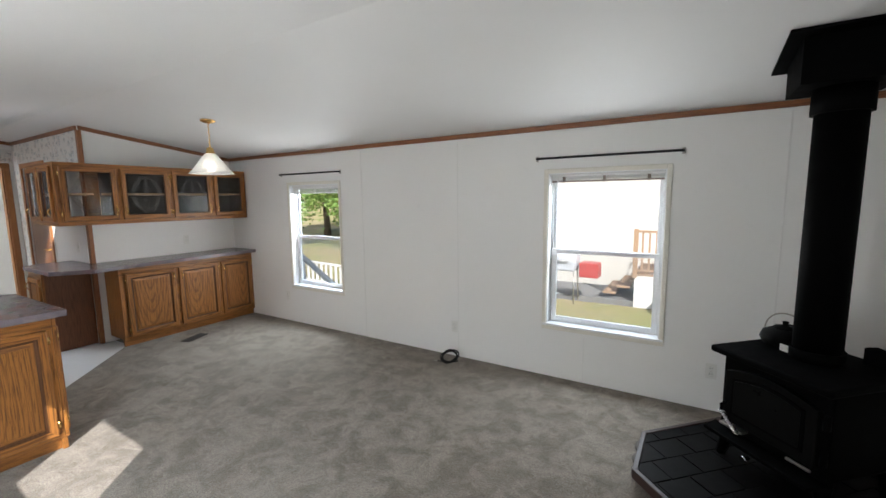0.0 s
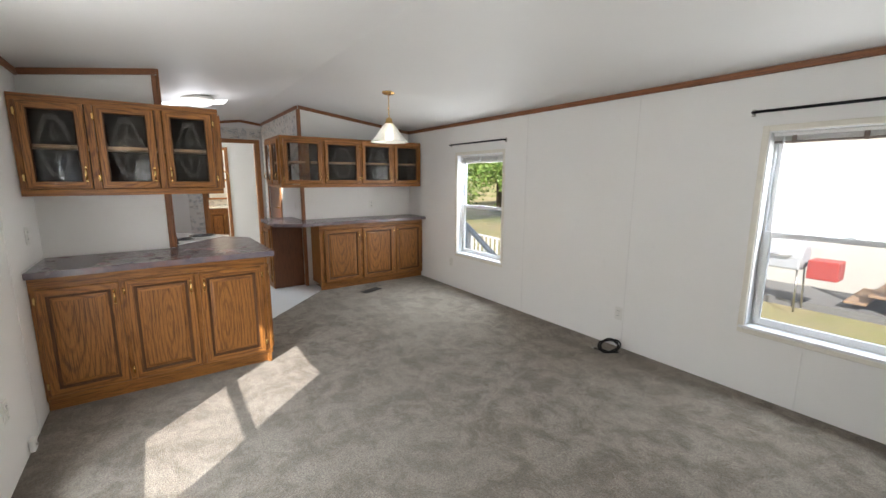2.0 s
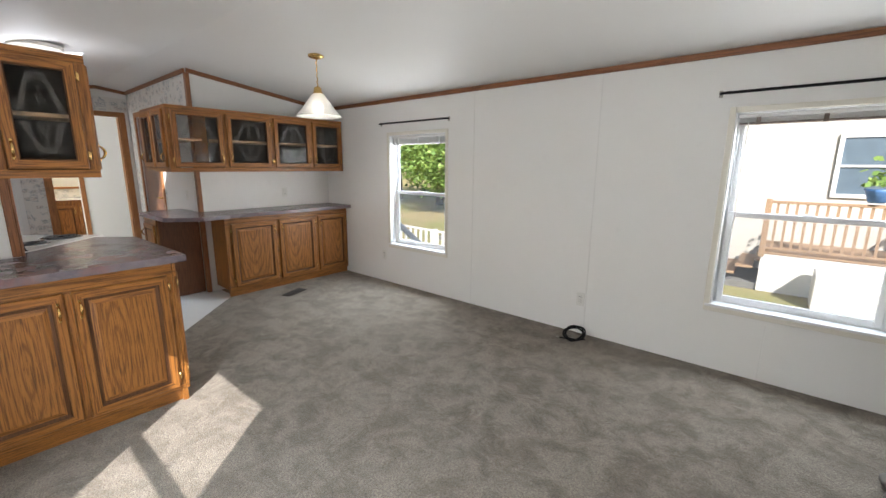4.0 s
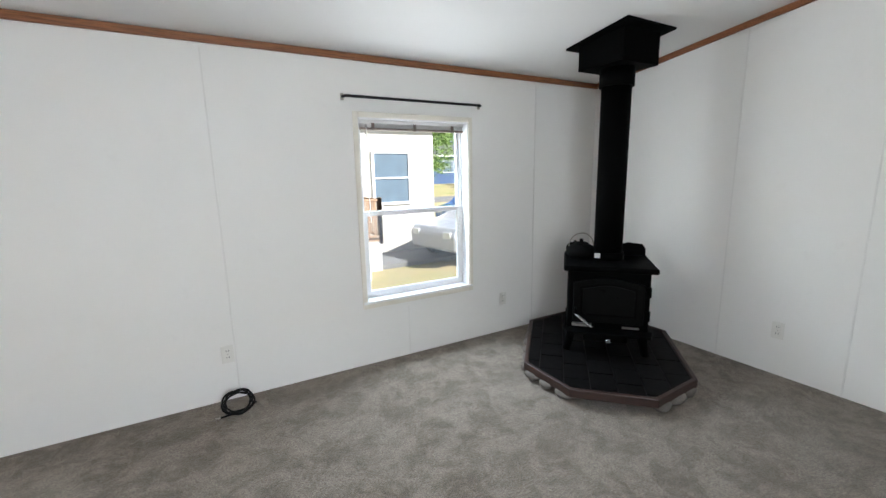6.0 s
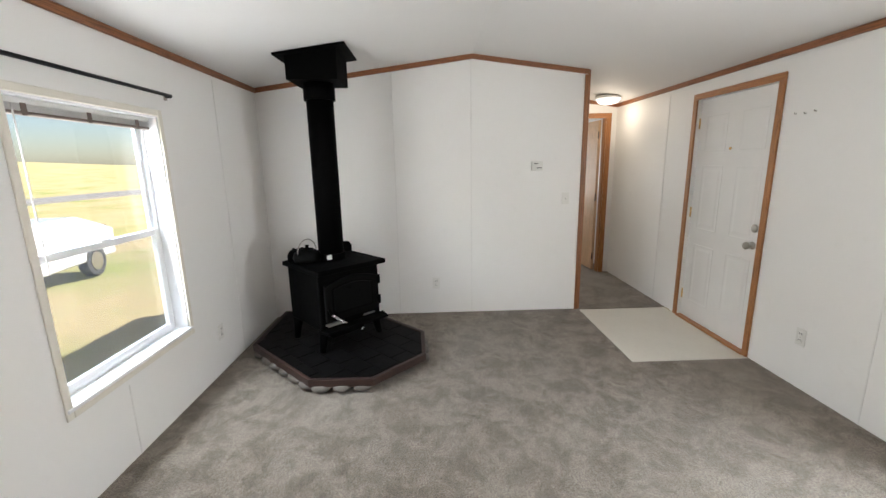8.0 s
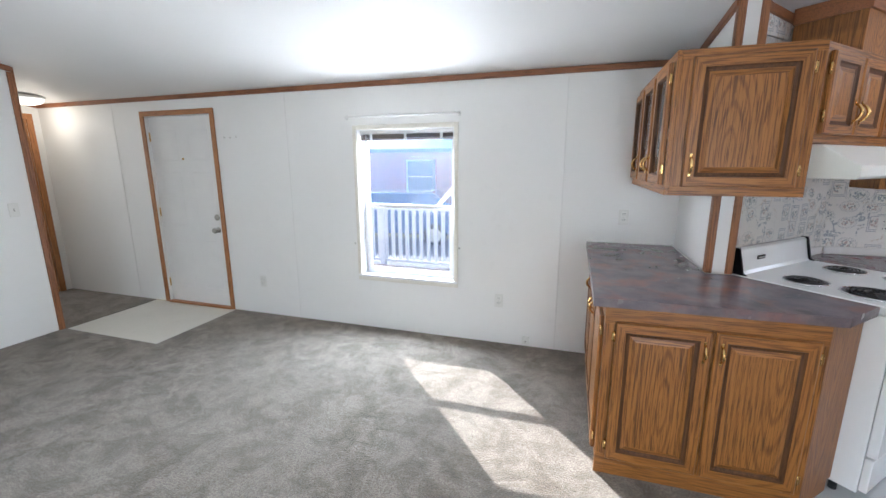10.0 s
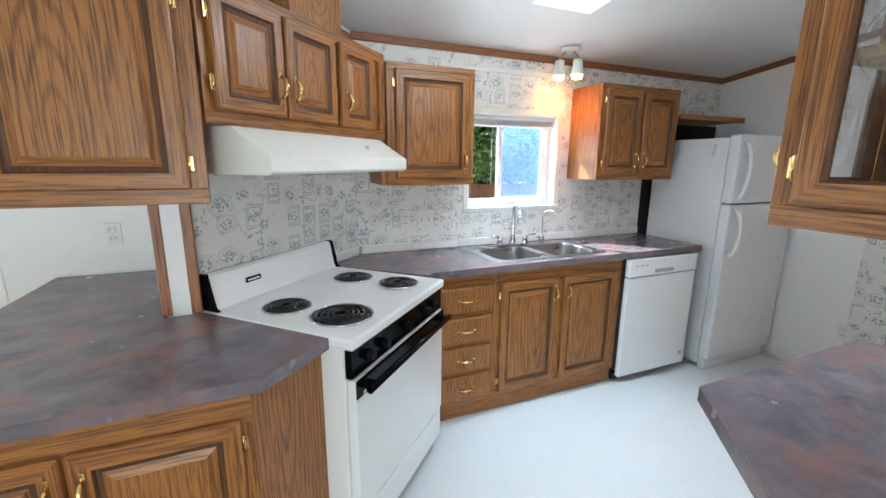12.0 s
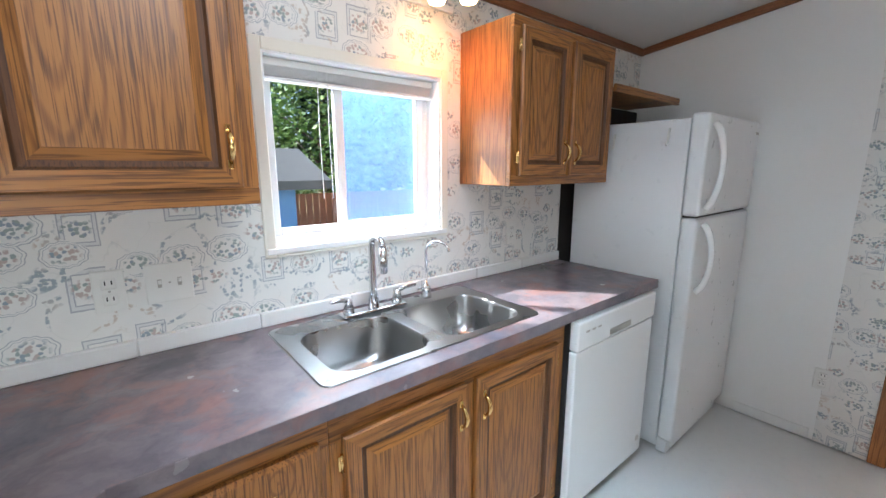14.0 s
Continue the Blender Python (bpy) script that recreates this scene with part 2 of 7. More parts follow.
def wallpaper(name, run):
    """Cream paper printed with framed posies, ovals and sprigs in grey blue, green and dusty pink."""
    n = Nodes(name)
    s = n.split(n.coords())
    u = n.math("MULTIPLY", n.math("ADD", s[0], s[1]), run)
    uv = n.xyz(u, s[2], 0.0)
    vo = n.tree.nodes.new("ShaderNodeTexVoronoi")
    vo.voronoi_dimensions = "2D"
    n.put(vo, "Vector", uv)
    n.put(vo, "Scale", 8.6)
    n.put(vo, "Randomness", 0.7)
    pick = n.split(vo.outputs["Color"])
    loc = n.vec("MULTIPLY", n.vec("SUBTRACT", uv, vo.outputs["Position"]), (8.6, 8.6, 0))
    grow = n.math("MULTIPLY_ADD", pick[2], -0.35, 1.18)
    loc = n.vec("MULTIPLY", loc, n.xyz(grow, grow, 0.0))
    ls = n.split(n.vec("ABSOLUTE", loc))
    square = n.math("MAXIMUM", ls[0], n.math("MULTIPLY", ls[1], 0.82))
    plain_d = n.split(loc)
    angle = n.math("ARCTAN2", plain_d[1], plain_d[0])
    scallop = n.math("MULTIPLY", n.math("SINE", n.math("MULTIPLY", angle, 12.0)), 0.012)
    oval = n.math("ADD", n.vec("LENGTH", n.vec("MULTIPLY", loc, (0.82, 1.12, 0)), out=1), scallop)
    wobble = n.math("MULTIPLY_ADD", n.noise(uv, 40, 2), 0.03, -0.015)

    def ring(d, r, w):
        return n.math("LESS_THAN", n.math("ABSOLUTE", n.math("ADD", n.math("SUBTRACT", d, r), wobble)), w)

    is_sq = n.math("LESS_THAN", pick[0], 0.25)
    is_ov = n.math("MULTIPLY", n.math("GREATER_THAN", pick[0], 0.25), n.math("LESS_THAN", pick[0], 0.62))
    band = n.math("MULTIPLY", n.math("LESS_THAN", n.math("ABSOLUTE", n.math("SUBTRACT", square, 0.30)), 0.04), is_sq)
    frame_sq = n.math("MULTIPLY", n.math("MAXIMUM", ring(square, 0.34, 0.013), ring(square, 0.26, 0.011)), is_sq)
    frame_ov = n.math("MULTIPLY", n.math("MAXIMUM", ring(oval, 0.35, 0.009), ring(oval, 0.30, 0.006)), is_ov)
    lines = n.math("MAXIMUM", frame_sq, frame_ov)
    bl = n.tree.nodes.new("ShaderNodeTexVoronoi")
    bl.voronoi_dimensions = "2D"
    n.put(bl, "Vector", n.vec("ADD", uv, n.vec("MULTIPLY", n.noise(uv, 55, 2, color=True), (0.012, 0.012, 0))))
    n.put(bl, "Scale", 92.0)
    hue = n.split(bl.outputs["Color"])
    blob = n.math("MULTIPLY", n.ramp(bl.outputs["Distance"], (0.40, 1.0), (0.58, 0.0)), n.math("LESS_THAN", hue[1], 0.78))
    posy = n.ramp(n.math("ADD", oval, n.math("MULTIPLY_ADD", n.noise(uv, 26, 2), 0.3, -0.15)), (0.20, 1.0), (0.27, 0.0))
    ridge = n.math("ABSOLUTE", n.math("SUBTRACT", n.noise(uv, 8.5, 2, 0.5, 0.5), 0.5))
    trail = n.math("MULTIPLY", n.ramp(ridge, (0.020, 1.0), (0.038, 0.0)), n.ramp(oval, (0.32, 0.0), (0.38, 1.0)))
    stem = n.math("MULTIPLY", n.ramp(ridge, (0.003, 1.0), (0.006, 0.0)), n.ramp(oval, (0.32, 0.0), (0.38, 1.0)))
    base = n.mix(n.noise(uv, 3, 4), (0.70, 0.68, 0.64), (0.78, 0.765, 0.73))
    base = n.mix(n.ramp(n.noise(uv, 16, 4), (0.5, 0.0), (0.7, 0.2)), base, (0.66, 0.65, 0.62))
    ink = n.mix(n.math("GREATER_THAN", hue[0], 0.45), (0.19, 0.245, 0.30), (0.23, 0.285, 0.27))
    ink = n.mix(n.math("GREATER_THAN", n.math("MULTIPLY_ADD", pick[1], 0.5, n.math("MULTIPLY", hue[2], 0.6)), 0.66), ink, (0.43, 0.33, 0.295))
    leaf = n.mix(n.ramp(n.noise(uv, 5, 2), (0.5, 0.0), (0.56, 1.0)), (0.19, 0.25, 0.30), (0.52, 0.42, 0.33))
    col = n.mix(n.math("MULTIPLY", band, 0.22), base, (0.36, 0.40, 0.46))
    col = n.mix(n.math("MULTIPLY", lines, 0.62), col, (0.22, 0.245, 0.29))
    col = n.mix(n.math("MULTIPLY", n.math("MULTIPLY", posy, blob), 0.85), col, ink)
    col = n.mix(n.math("MULTIPLY", n.math("MULTIPLY", trail, n.math("MULTIPLY", blob, n.ramp(n.noise(uv, 6, 2), (0.46, 0.0), (0.54, 1.0)))), 0.75), col, leaf)
    col = n.mix(n.math("MULTIPLY", stem, 0.15), col, (0.3, 0.31, 0.28))
    return n.done(col, 0.5, 0, n.bump(n.noise(uv, 260, 2), 0.08, 0.0006))


def steel_brushed():
    n = Nodes("satin_steel")
    v = n.noise(n.coords(), 7, 2)
    return n.done(n.mix(v, (0.30, 0.30, 0.30), (0.36, 0.355, 0.35)), n.math("MULTIPLY_ADD", v, 0.06, 0.25), 1.0)


def glass(name, tint=(1, 1, 1), rough=0.0):
    n = Nodes(name)
    return n.done(tint, rough, 0, None, Transmission_Weight=1.0, IOR=1.45)


def pane_glass():
    """Thin window glass: clear with a grazing gloss."""
    n = Nodes("window_glass")
    tr = n.tree.nodes.new("ShaderNodeBsdfTransparent")
    gl = n.tree.nodes.new("ShaderNodeBsdfGlossy")
    gl.inputs["Roughness"].default_value = 0.02
    lw = n.tree.nodes.new("ShaderNodeLayerWeight")
    lw.inputs["Blend"].default_value = 0.5
    gloss = n.math("MULTIPLY_ADD", n.math("POWER", lw.outputs["Facing"], 4.0), 0.5, 0.013)
    mx = n.tree.nodes.new("ShaderNodeMixShader")
    for a, b in ((gloss, mx.inputs[0]), (tr.outputs[0], mx.inputs[1]), (gl.outputs[0], mx.inputs[2])):
        n.tree.links.new(a, b)
    n.tree.links.new(mx.outputs[0], n.tree.nodes["Material Output"].inputs[0])
    return n.mat


def glow(name, color, strength):
    n = Nodes(name)
    return n.done((0.8, 0.8, 0.8), 0.4, 0, None, Emission_Color=color, Emission_Strength=strength)


M["wall"] = wall_paint()
M["ceiling"] = ceiling_paint()
M["carpet"] = carpet_pile()
M["vinyl"] = sheet_vinyl("kitchen_sheet_vinyl", (0.60, 0.595, 0.58), (0.68, 0.675, 0.66))
M["entry"] = sheet_vinyl("entry_sheet_vinyl", (0.60, 0.57, 0.50), (0.68, 0.65, 0.58))
M["laminate"] = laminate()
M["paper"] = wallpaper("floral_wallpaper", 1.0)
M["paper_d"] = wallpaper("floral_wallpaper_corner", 0.7071)
M["white"] = plain("white_paint", (0.76, 0.75, 0.73), 0.45, vary=0.04, bump=0.05)
M["vinylframe"] = plain("white_window_vinyl", (0.78, 0.78, 0.78), 0.62, vary=0.03)
M["enamel"] = plain("white_enamel", (0.80, 0.80, 0.79), 0.18, vary=0.02, scale=2, Coat_Weight=0.3)
M["fridge"] = plain("pebbled_white_steel", (0.74, 0.745, 0.75), 0.3, vary=0.02, bump=0.25, grain=420)
M["almond"] = plain("almond_enamel", (0.76, 0.745, 0.68), 0.48, vary=0.03)
M["plate"] = plain("outlet_plastic", (0.74, 0.73, 0.69), 0.35, vary=0.02)
M["black"] = plain("stove_black_paint", (0.002, 0.002, 0.002), 0.6, vary=0.3, bump=0.2, Specular_IOR_Level=0.02)
M["gloss_black"] = plain("black_glass_enamel", (0.004, 0.004, 0.0045), 0.14, vary=0.2, Specular_IOR_Level=0.09)
M["iron"] = plain("cast_iron", (0.003, 0.003, 0.0029), 0.65, Specular_IOR_Level=0.05, vary=0.4, scale=20, bump=0.3)
M["sooty_glass"] = plain("sooty_stove_glass", (0.003, 0.003, 0.003), 0.3, vary=0.5, Specular_IOR_Level=0.06)
M["dark_chrome"] = plain("smoked_chrome", (0.10, 0.10, 0.105), 0.12, 1.0, vary=0.2, scale=30)
M["coil"] = plain("burner_coil", (0.008, 0.008, 0.009), 0.28, vary=0.3)
# Blackish colour that stands for shade in the refrigerator recess.
M["recess"] = plain("recess_shade", (0.018, 0.014, 0.012), 0.8, vary=0.2, scale=9)
M["seam"] = plain("vinyl_joint_strip", (0.765, 0.755, 0.73), 0.5, vary=0.05)
M["trimcream"] = plain("cream_window_moulding", (0.74, 0.705, 0.62), 0.45, vary=0.04, bump=0.05)
M["slot"] = plain("dark_slot", (0.02, 0.02, 0.02), 0.6)
M["bronze"] = plain("dark_bronze_register", (0.016, 0.011, 0.008), 0.5, 0.0, Specular_IOR_Level=0.2)
M["brass"] = plain("polished_brass", (0.78, 0.52, 0.20), 0.2, 1.0, vary=0.1)
M["chrome"] = plain("chrome", (0.72, 0.72, 0.73), 0.08, 1.0, vary=0.03)
M["steel"] = steel_brushed()
M["nickel"] = plain("aged_nickel", (0.42, 0.40, 0.36), 0.32, 1.0)
M["rubber"] = plain("black_cable_jacket", (0.005, 0.005, 0.005), 0.5, Specular_IOR_Level=0.2)
M["rod"] = plain("black_rod_paint", (0.005, 0.005, 0.006), 0.4, Specular_IOR_Level=0.2)
M["blind"] = plain("blind_slat_vinyl", (0.72, 0.71, 0.69), 0.4)
M["blinddark"] = plain("bronze_blind_rail", (0.16, 0.12, 0.10), 0.45)
M["glass"] = glass("clear_glass")
M["pane"] = pane_glass()
def etched_frost():
    """Acid-etched glass: a thin pale bloom that catches light from either side."""
    n = Nodes("etched_frost")
    n.done((0.62, 0.60, 0.56), 0.55)
    tr = n.tree.nodes.new("ShaderNodeBsdfTransparent")
    tl = n.tree.nodes.new("ShaderNodeBsdfTranslucent")
    n.put(tl, "Color", (0.75, 0.75, 0.74))
    both, mx = n.tree.nodes.new("ShaderNodeMixShader"), n.tree.nodes.new("ShaderNodeMixShader")
    both.inputs[0].default_value = 0.55
    n.put(mx, "0", n.ramp(n.noise(n.coords(), 120, 3), (0.35, 0.15), (0.7, 0.34)))
    for x, y in ((n.bsdf.outputs[0], both.inputs[1]), (tl.outputs[0], both.inputs[2]), (tr.outputs[0], mx.inputs[1]), (both.outputs[0], mx.inputs[2])):
        n.tree.links.new(x, y)
    n.tree.links.new(mx.outputs[0], n.tree.nodes["Material Output"].inputs[0])
    return n.mat


M["etched"] = etched_frost()


def insect_mesh(name, color, cover):
    """Fine window screening, mostly open; the threads let some daylight glow through."""
    n = Nodes(name)
    v = n.coords()
    tr = n.tree.nodes.new("ShaderNodeBsdfTransparent")
    tl = n.tree.nodes.new("ShaderNodeBsdfTranslucent")
    n.put(tl, "Color", n.mix(n.noise(v, 5, 4), tuple(c * 0.85 for c in color), color))
    n.done(color, 0.7)
    both, mx = n.tree.nodes.new("ShaderNodeMixShader"), n.tree.nodes.new("ShaderNodeMixShader")
    both.inputs[0].default_value = 0.5
    n.put(mx, "0", n.math("MULTIPLY_ADD", n.noise(v, 3, 3), 0.16, cover - 0.08))
    for x, y in ((n.bsdf.outputs[0], both.inputs[1]), (tl.outputs[0], both.inputs[2]), (tr.outputs[0], mx.inputs[1]), (both.outputs[0], mx.inputs[2])):
        n.tree.links.new(x, y)
    n.tree.links.new(mx.outputs[0], n.tree.nodes["Material Output"].inputs[0])
    return n.mat


M["screen"] = insect_mesh("insect_screen", (0.30, 0.31, 0.33), 0.15)
# Grey mesh tinted blue: the sky-lit haze is put into these two colours.
M["screen_haze"] = insect_mesh("haze_tinted_screen", (0.34, 0.42, 0.60), 0.085)
M["screen_blue"] = insect_mesh("sky_tinted_screen", (0.24, 0.38, 0.72), 0.22)


# ---- mesh helpers ----
def part(name, bm, material, parent=None, label="", smooth=False):
    """Links a bmesh as one mesh object under its parent."""
    me = bpy.data.meshes.new(name)
    bmesh.ops.recalc_face_normals(bm, faces=bm.faces)
    bm.to_mesh(me)
    bm.free()
    for m in material if isinstance(material, (list, tuple)) else [material]:
        me.materials.append(M[m] if isinstance(m, str) else m)
    if smooth:
        me.shade_smooth()
    ob = new(name, me)
    ob.parent = parent
    if label:
        ob["label"] = label
    return ob


def thing(name, label, category, group="", kind="", at=None):
    ob = new(name)
    ob.empty_display_size = 0.1
    if at is not None:
        ob.matrix_world = at
    return tagged(ob, label, category, group, kind)


def cube(bm, x0, x1, y0, y1, z0, z1, bev=0.0, mi=0, seg=1):
    """A block with its edges rounded off by bev."""
    x0, x1 = min(x0, x1), max(x0, x1)
    y0, y1 = min(y0, y1), max(y0, y1)
    z0, z1 = min(z0, z1), max(z0, z1)
    vs = [bm.verts.new((x, y, z)) for x in (x0, x1) for y in (y0, y1) for z in (z0, z1)]
    fs = [bm.faces.new([vs[i] for i in f]) for f in ((0, 1, 3, 2), (4, 6, 7, 5), (0, 4, 5, 1), (2, 3, 7, 6), (0, 2, 6, 4), (1, 5, 7, 3))]
    for f in fs:
        f.material_index = mi
    if bev > 0:
        es = {e for f in fs for e in f.edges}
        bmesh.ops.bevel(bm, geom=list(es), offset=bev, segments=seg, affect="EDGES", profile=0.5, material=-1)
    return bm


def block(x0, x1, y0, y1, z0, z1, bev=0.0, seg=1):
    return cube(bmesh.new(), x0, x1, y0, y1, z0, z1, bev, 0, seg)


def prism(bm, pts, z0, z1, bev=0.0, mi=0):
    """An upright prism on a plan outline."""
    lo = [bm.verts.new((x, y, z0)) for x, y in pts]
    hi = [bm.verts.new((x, y, z1)) for x, y in pts]
    n = len(pts)
    fs = [bm.faces.new(lo[::-1]), bm.faces.new(hi)]
    fs += [bm.faces.new((lo[i], lo[(i + 1) % n], hi[(i + 1) % n], hi[i])) for i in range(n)]
    for f in fs:
        f.material_index = mi
    if bev:
        es = {e for f in fs[:2] for e in f.edges}
        bmesh.ops.bevel(bm, geom=list(es), offset=bev, segments=2, affect="EDGES", profile=0.5, material=-1)
    return bm


def ringed(bm, x0, x1, z0, z1, steps, cap=True, up=(0, 0)):
    """Nested rectangles in the xz plane, each step (inset, y, material of the band that reaches it). up: material for upright and level bands of index 0."""
    rows = []
    for inset, y, mi in steps:
        rows.append([bm.verts.new(p) for p in ((x0 + inset, y, z0 + inset), (x1 - inset, y, z0 + inset), (x1 - inset, y, z1 - inset), (x0 + inset, y, z1 - inset))])
    for k in range(1, len(rows)):
        for i in range(4):
            f = bm.faces.new((rows[k - 1][i], rows[k - 1][(i + 1) % 4], rows[k][(i + 1) % 4], rows[k][i]))
            mi = steps[k][2]
            f.material_index = mi if mi else (up[1] if i in (0, 2) else up[0])
    if cap:
        bm.faces.new(rows[-1]).material_index = up[0]
        bm.faces.new(rows[0][::-1]).material_index = up[0]
    return rows


def tube(bm, pts, r, n=8, mi=0, close=False, caps=True):
    """A round bar along points; r: one radius or one per point."""
    pts = [Vector(p) for p in pts]
    rad = r if isinstance(r, (list, tuple)) else [r] * len(pts)
    rows, side = [], None
    for i, p in enumerate(pts):
        a = pts[i - 1] if i or close else pts[i]
        b = pts[(i + 1) % len(pts)] if i + 1 < len(pts) or close else pts[i]
        d = (b - a).normalized()
        if side is None:
            side = d.orthogonal().normalized()
        side = (side - d * side.dot(d)).normalized()
        up = d.cross(side)
        rows.append([bm.verts.new(p + (side * math.cos(k * math.tau / n) + up * math.sin(k * math.tau / n)) * rad[i]) for k in range(n)])
    for i in range(len(rows) if close else len(rows) - 1):
        a, b = rows[i], rows[(i + 1) % len(rows)]
        for k in range(n):
            f = bm.faces.new((a[k], a[(k + 1) % n], b[(k + 1) % n], b[k]))
            f.material_index, f.smooth = mi, True
    if caps and not close:
        bm.faces.new(rows[0][::-1]).material_index = mi
        bm.faces.new(rows[-1]).material_index = mi
    return bm


def lathe(bm, profile, center=(0, 0, 0), n=28, mi=0, smooth=True):
    """A turned shape: (radius, height) pairs round an upright axis."""
    cx, cy, cz = center
    rows = [[bm.verts.new((cx + max(r, 1e-4) * math.cos(k * math.tau / n), cy + max(r, 1e-4) * math.sin(k * math.tau / n), cz + z)) for k in range(n)] for r, z in profile]
    for a, b in zip(rows, rows[1:]):
        for k in range(n):
            f = bm.faces.new((a[k], a[(k + 1) % n], b[(k + 1) % n], b[k]))
            f.material_index, f.smooth = mi, smooth
    bm.faces.new(rows[0][::-1]).material_index = mi
    bm.faces.new(rows[-1]).material_index = mi
    return bm


def pierced(a0, a1, z0, z1, holes, top=None):
    """Rectangles that leave holes (a0, a1, z0, z1) free in a wall's face."""
    cuts = sorted({a0, a1, *[h[0] for h in holes], *[h[1] for h in holes]})
    out = []
    for lo, hi in zip(cuts, cuts[1:]):
        inside = sorted([h for h in holes if h[0] <= lo and h[1] >= hi], key=lambda h: h[2])
        z = z0
        for h in inside:
            if h[2] > z:
                out.append((lo, hi, z, h[2]))
            z = h[3]
        if z < z1:
            out.append((lo, hi, z, z1))
    return out


# ---- plan ----
NORTH, SOUTH, EAST, WEST = 3.445, -0.49, 1.335, -7.79
RIDGE, RIDGE_Z, SIDE_Z = 1.478, 2.435, 2.17
OUT = 0.13


def roof(y):
    return RIDGE_Z - (RIDGE_Z - SIDE_Z) * abs(y - RIDGE) / (NORTH - RIDGE)


WIN_N1 = (-4.275, -3.42, 0.49, 1.765)
WIN_N2 = (-0.965, -0.085, 0.475, 1.775)
WIN_S = (-2.205, -1.33, 0.50, 1.785)
WIN_K = (-6.132, -5.437, 1.165, 1.785)
DOOR_S = (0.245, 1.105, 0.0, 1.98)
END = 6.2
FARW = -11.0


def wall_x(name, x0, x1, y0, y1, z1, holes, mat="wall", label="", z0=0.0):
    bm = bmesh.new()
    for a0, a1, b0, b1 in pierced(x0, x1, z0, z1, holes):
        cube(bm, a0, a1, y0, y1, b0, b1)
    bmesh.ops.remove_doubles(bm, verts=bm.verts, dist=1e-5)
    return tagged(part(name, bm, mat), label or "off-white vinyl covered wall panels", "wall", kind="structure")


def wall_y(name, y0, y1, x0, x1, holes, mat="wall", label="", z1=None):
    """A cross wall whose top follows the vaulted ceiling."""
    bm = bmesh.new()
    cuts = sorted({y0, y1, *[c for h in holes for c in h[:2]], *([RIDGE] if y0 < RIDGE < y1 else [])})
    for lo, hi in zip(cuts, cuts[1:]):
        inside = sorted([h for h in holes if h[0] <= lo and h[1] >= hi], key=lambda h: h[2])
        z = 0.0
        for h in inside:
            if h[2] > z:
                cube(bm, x0, x1, lo, hi, z, h[2])
            z = h[3]
        vs = [bm.verts.new((x, y, zz)) for x in (x0, x1) for y, zz in ((lo, z), (hi, z), (hi, (z1 or roof(hi) + 0.02)), (lo, (z1 or roof(lo) + 0.02)))]
        for f in ((0, 1, 2, 3), (7, 6, 5, 4), (0, 4, 5, 1), (1, 5, 6, 2), (2, 6, 7, 3), (3, 7, 4, 0)):
            bm.faces.new([vs[i] for i in f])
    return tagged(part(name, bm, mat), label or "off-white vinyl covered wall panels", "wall", kind="structure")


wall_n = wall_x("wall_north", FARW, END, NORTH, NORTH + OUT, SIDE_Z + 0.03, [WIN_N1, WIN_N2], label="white panelled wall with two tall windows")
wall_s = wall_x("wall_south", -4.70, END, SOUTH - OUT, SOUTH, SIDE_Z + 0.03, [WIN_S, DOOR_S], label="white panelled wall with a window and entry door")
# The second hole is an unseen opening added to light the back hall.
wall_k = wall_x("wall_kitchen_south", FARW, -4.70, SOUTH - OUT, SOUTH, SIDE_Z + 0.03, [WIN_K, (-8.95, -8.15, 0.8, 1.8)], "paper", "cream wallpaper with framed floral prints behind the sink")
wall_e = wall_y("wall_east", 0.41, NORTH, EAST, EAST + 0.1, [], label="white panelled end wall behind the wood stove")
wall_w = wall_y("wall_west", SOUTH, NORTH, WEST - 0.1, WEST, [(0.89, 1.69, 0.0, 2.05)], label="white panelled wall with a doorway beyond the refrigerator")
wall_p = wall_y("wall_partition_hutch", 1.80, NORTH, -5.61, -5.53, [], label="pale partition wall behind the glazed hutch")
wall_d = wall_y("wall_partition_dining", SOUTH, 0.285, -3.95, -3.85, [], label="pale partition wall behind the dining counter")
wall_c = wall_x("wall_closet", WEST, -5.61, 1.80, 1.88, roof(1.84) + 0.01, [(-7.45, -6.70, 0, 2.03)], "paper", "wallpapered wall with a dark wooden door")
tagged(part("wall_panel_switch", block(-6.55, -5.62, 1.794, 1.7995, 0.0, 1.98), "wall"), "white wall panel beside the dark door", "wall", kind="structure")
# slanted wall behind the range
bm = bmesh.new()
prism(bm, [(-3.95, 0.285), (-3.93, 0.285), (-4.70, -0.488), (-4.70, -0.489), (-3.945, -0.489)], 0.0, 2.1)
prism(bm, [(-3.935, 0.283), (-4.70, -0.482), (-4.62, -0.482), (-3.94, 0.19)], 2.1, 2.235)
wall_r = tagged(part("wall_range", bm, "paper_d"), "slanted wallpapered wall behind the range", "wall", kind="structure")
# hall and the rooms past the openings
wall_y("wall_hall_end", SOUTH, 0.41, 2.72, 2.80, [(-0.36, 0.36, 0.0, 2.0)], label="white hall end wall with an open door")
wall_x("wall_hall_north", EAST + 0.1, 2.80, 0.41, 0.49, 2.4, [], label="white hall side wall")
# The hole in this end wall is added out of view to light the bedroom.
wall_y("wall_bedroom_end", SOUTH, NORTH, END, END + 0.1, [(-0.2, 1.2, 0.7, 1.9)], label="white far bedroom wall")
wall_y("wall_bath_end", SOUTH, NORTH, FARW - 0.1, FARW, [], "paper", "wallpapered far bathroom wall")
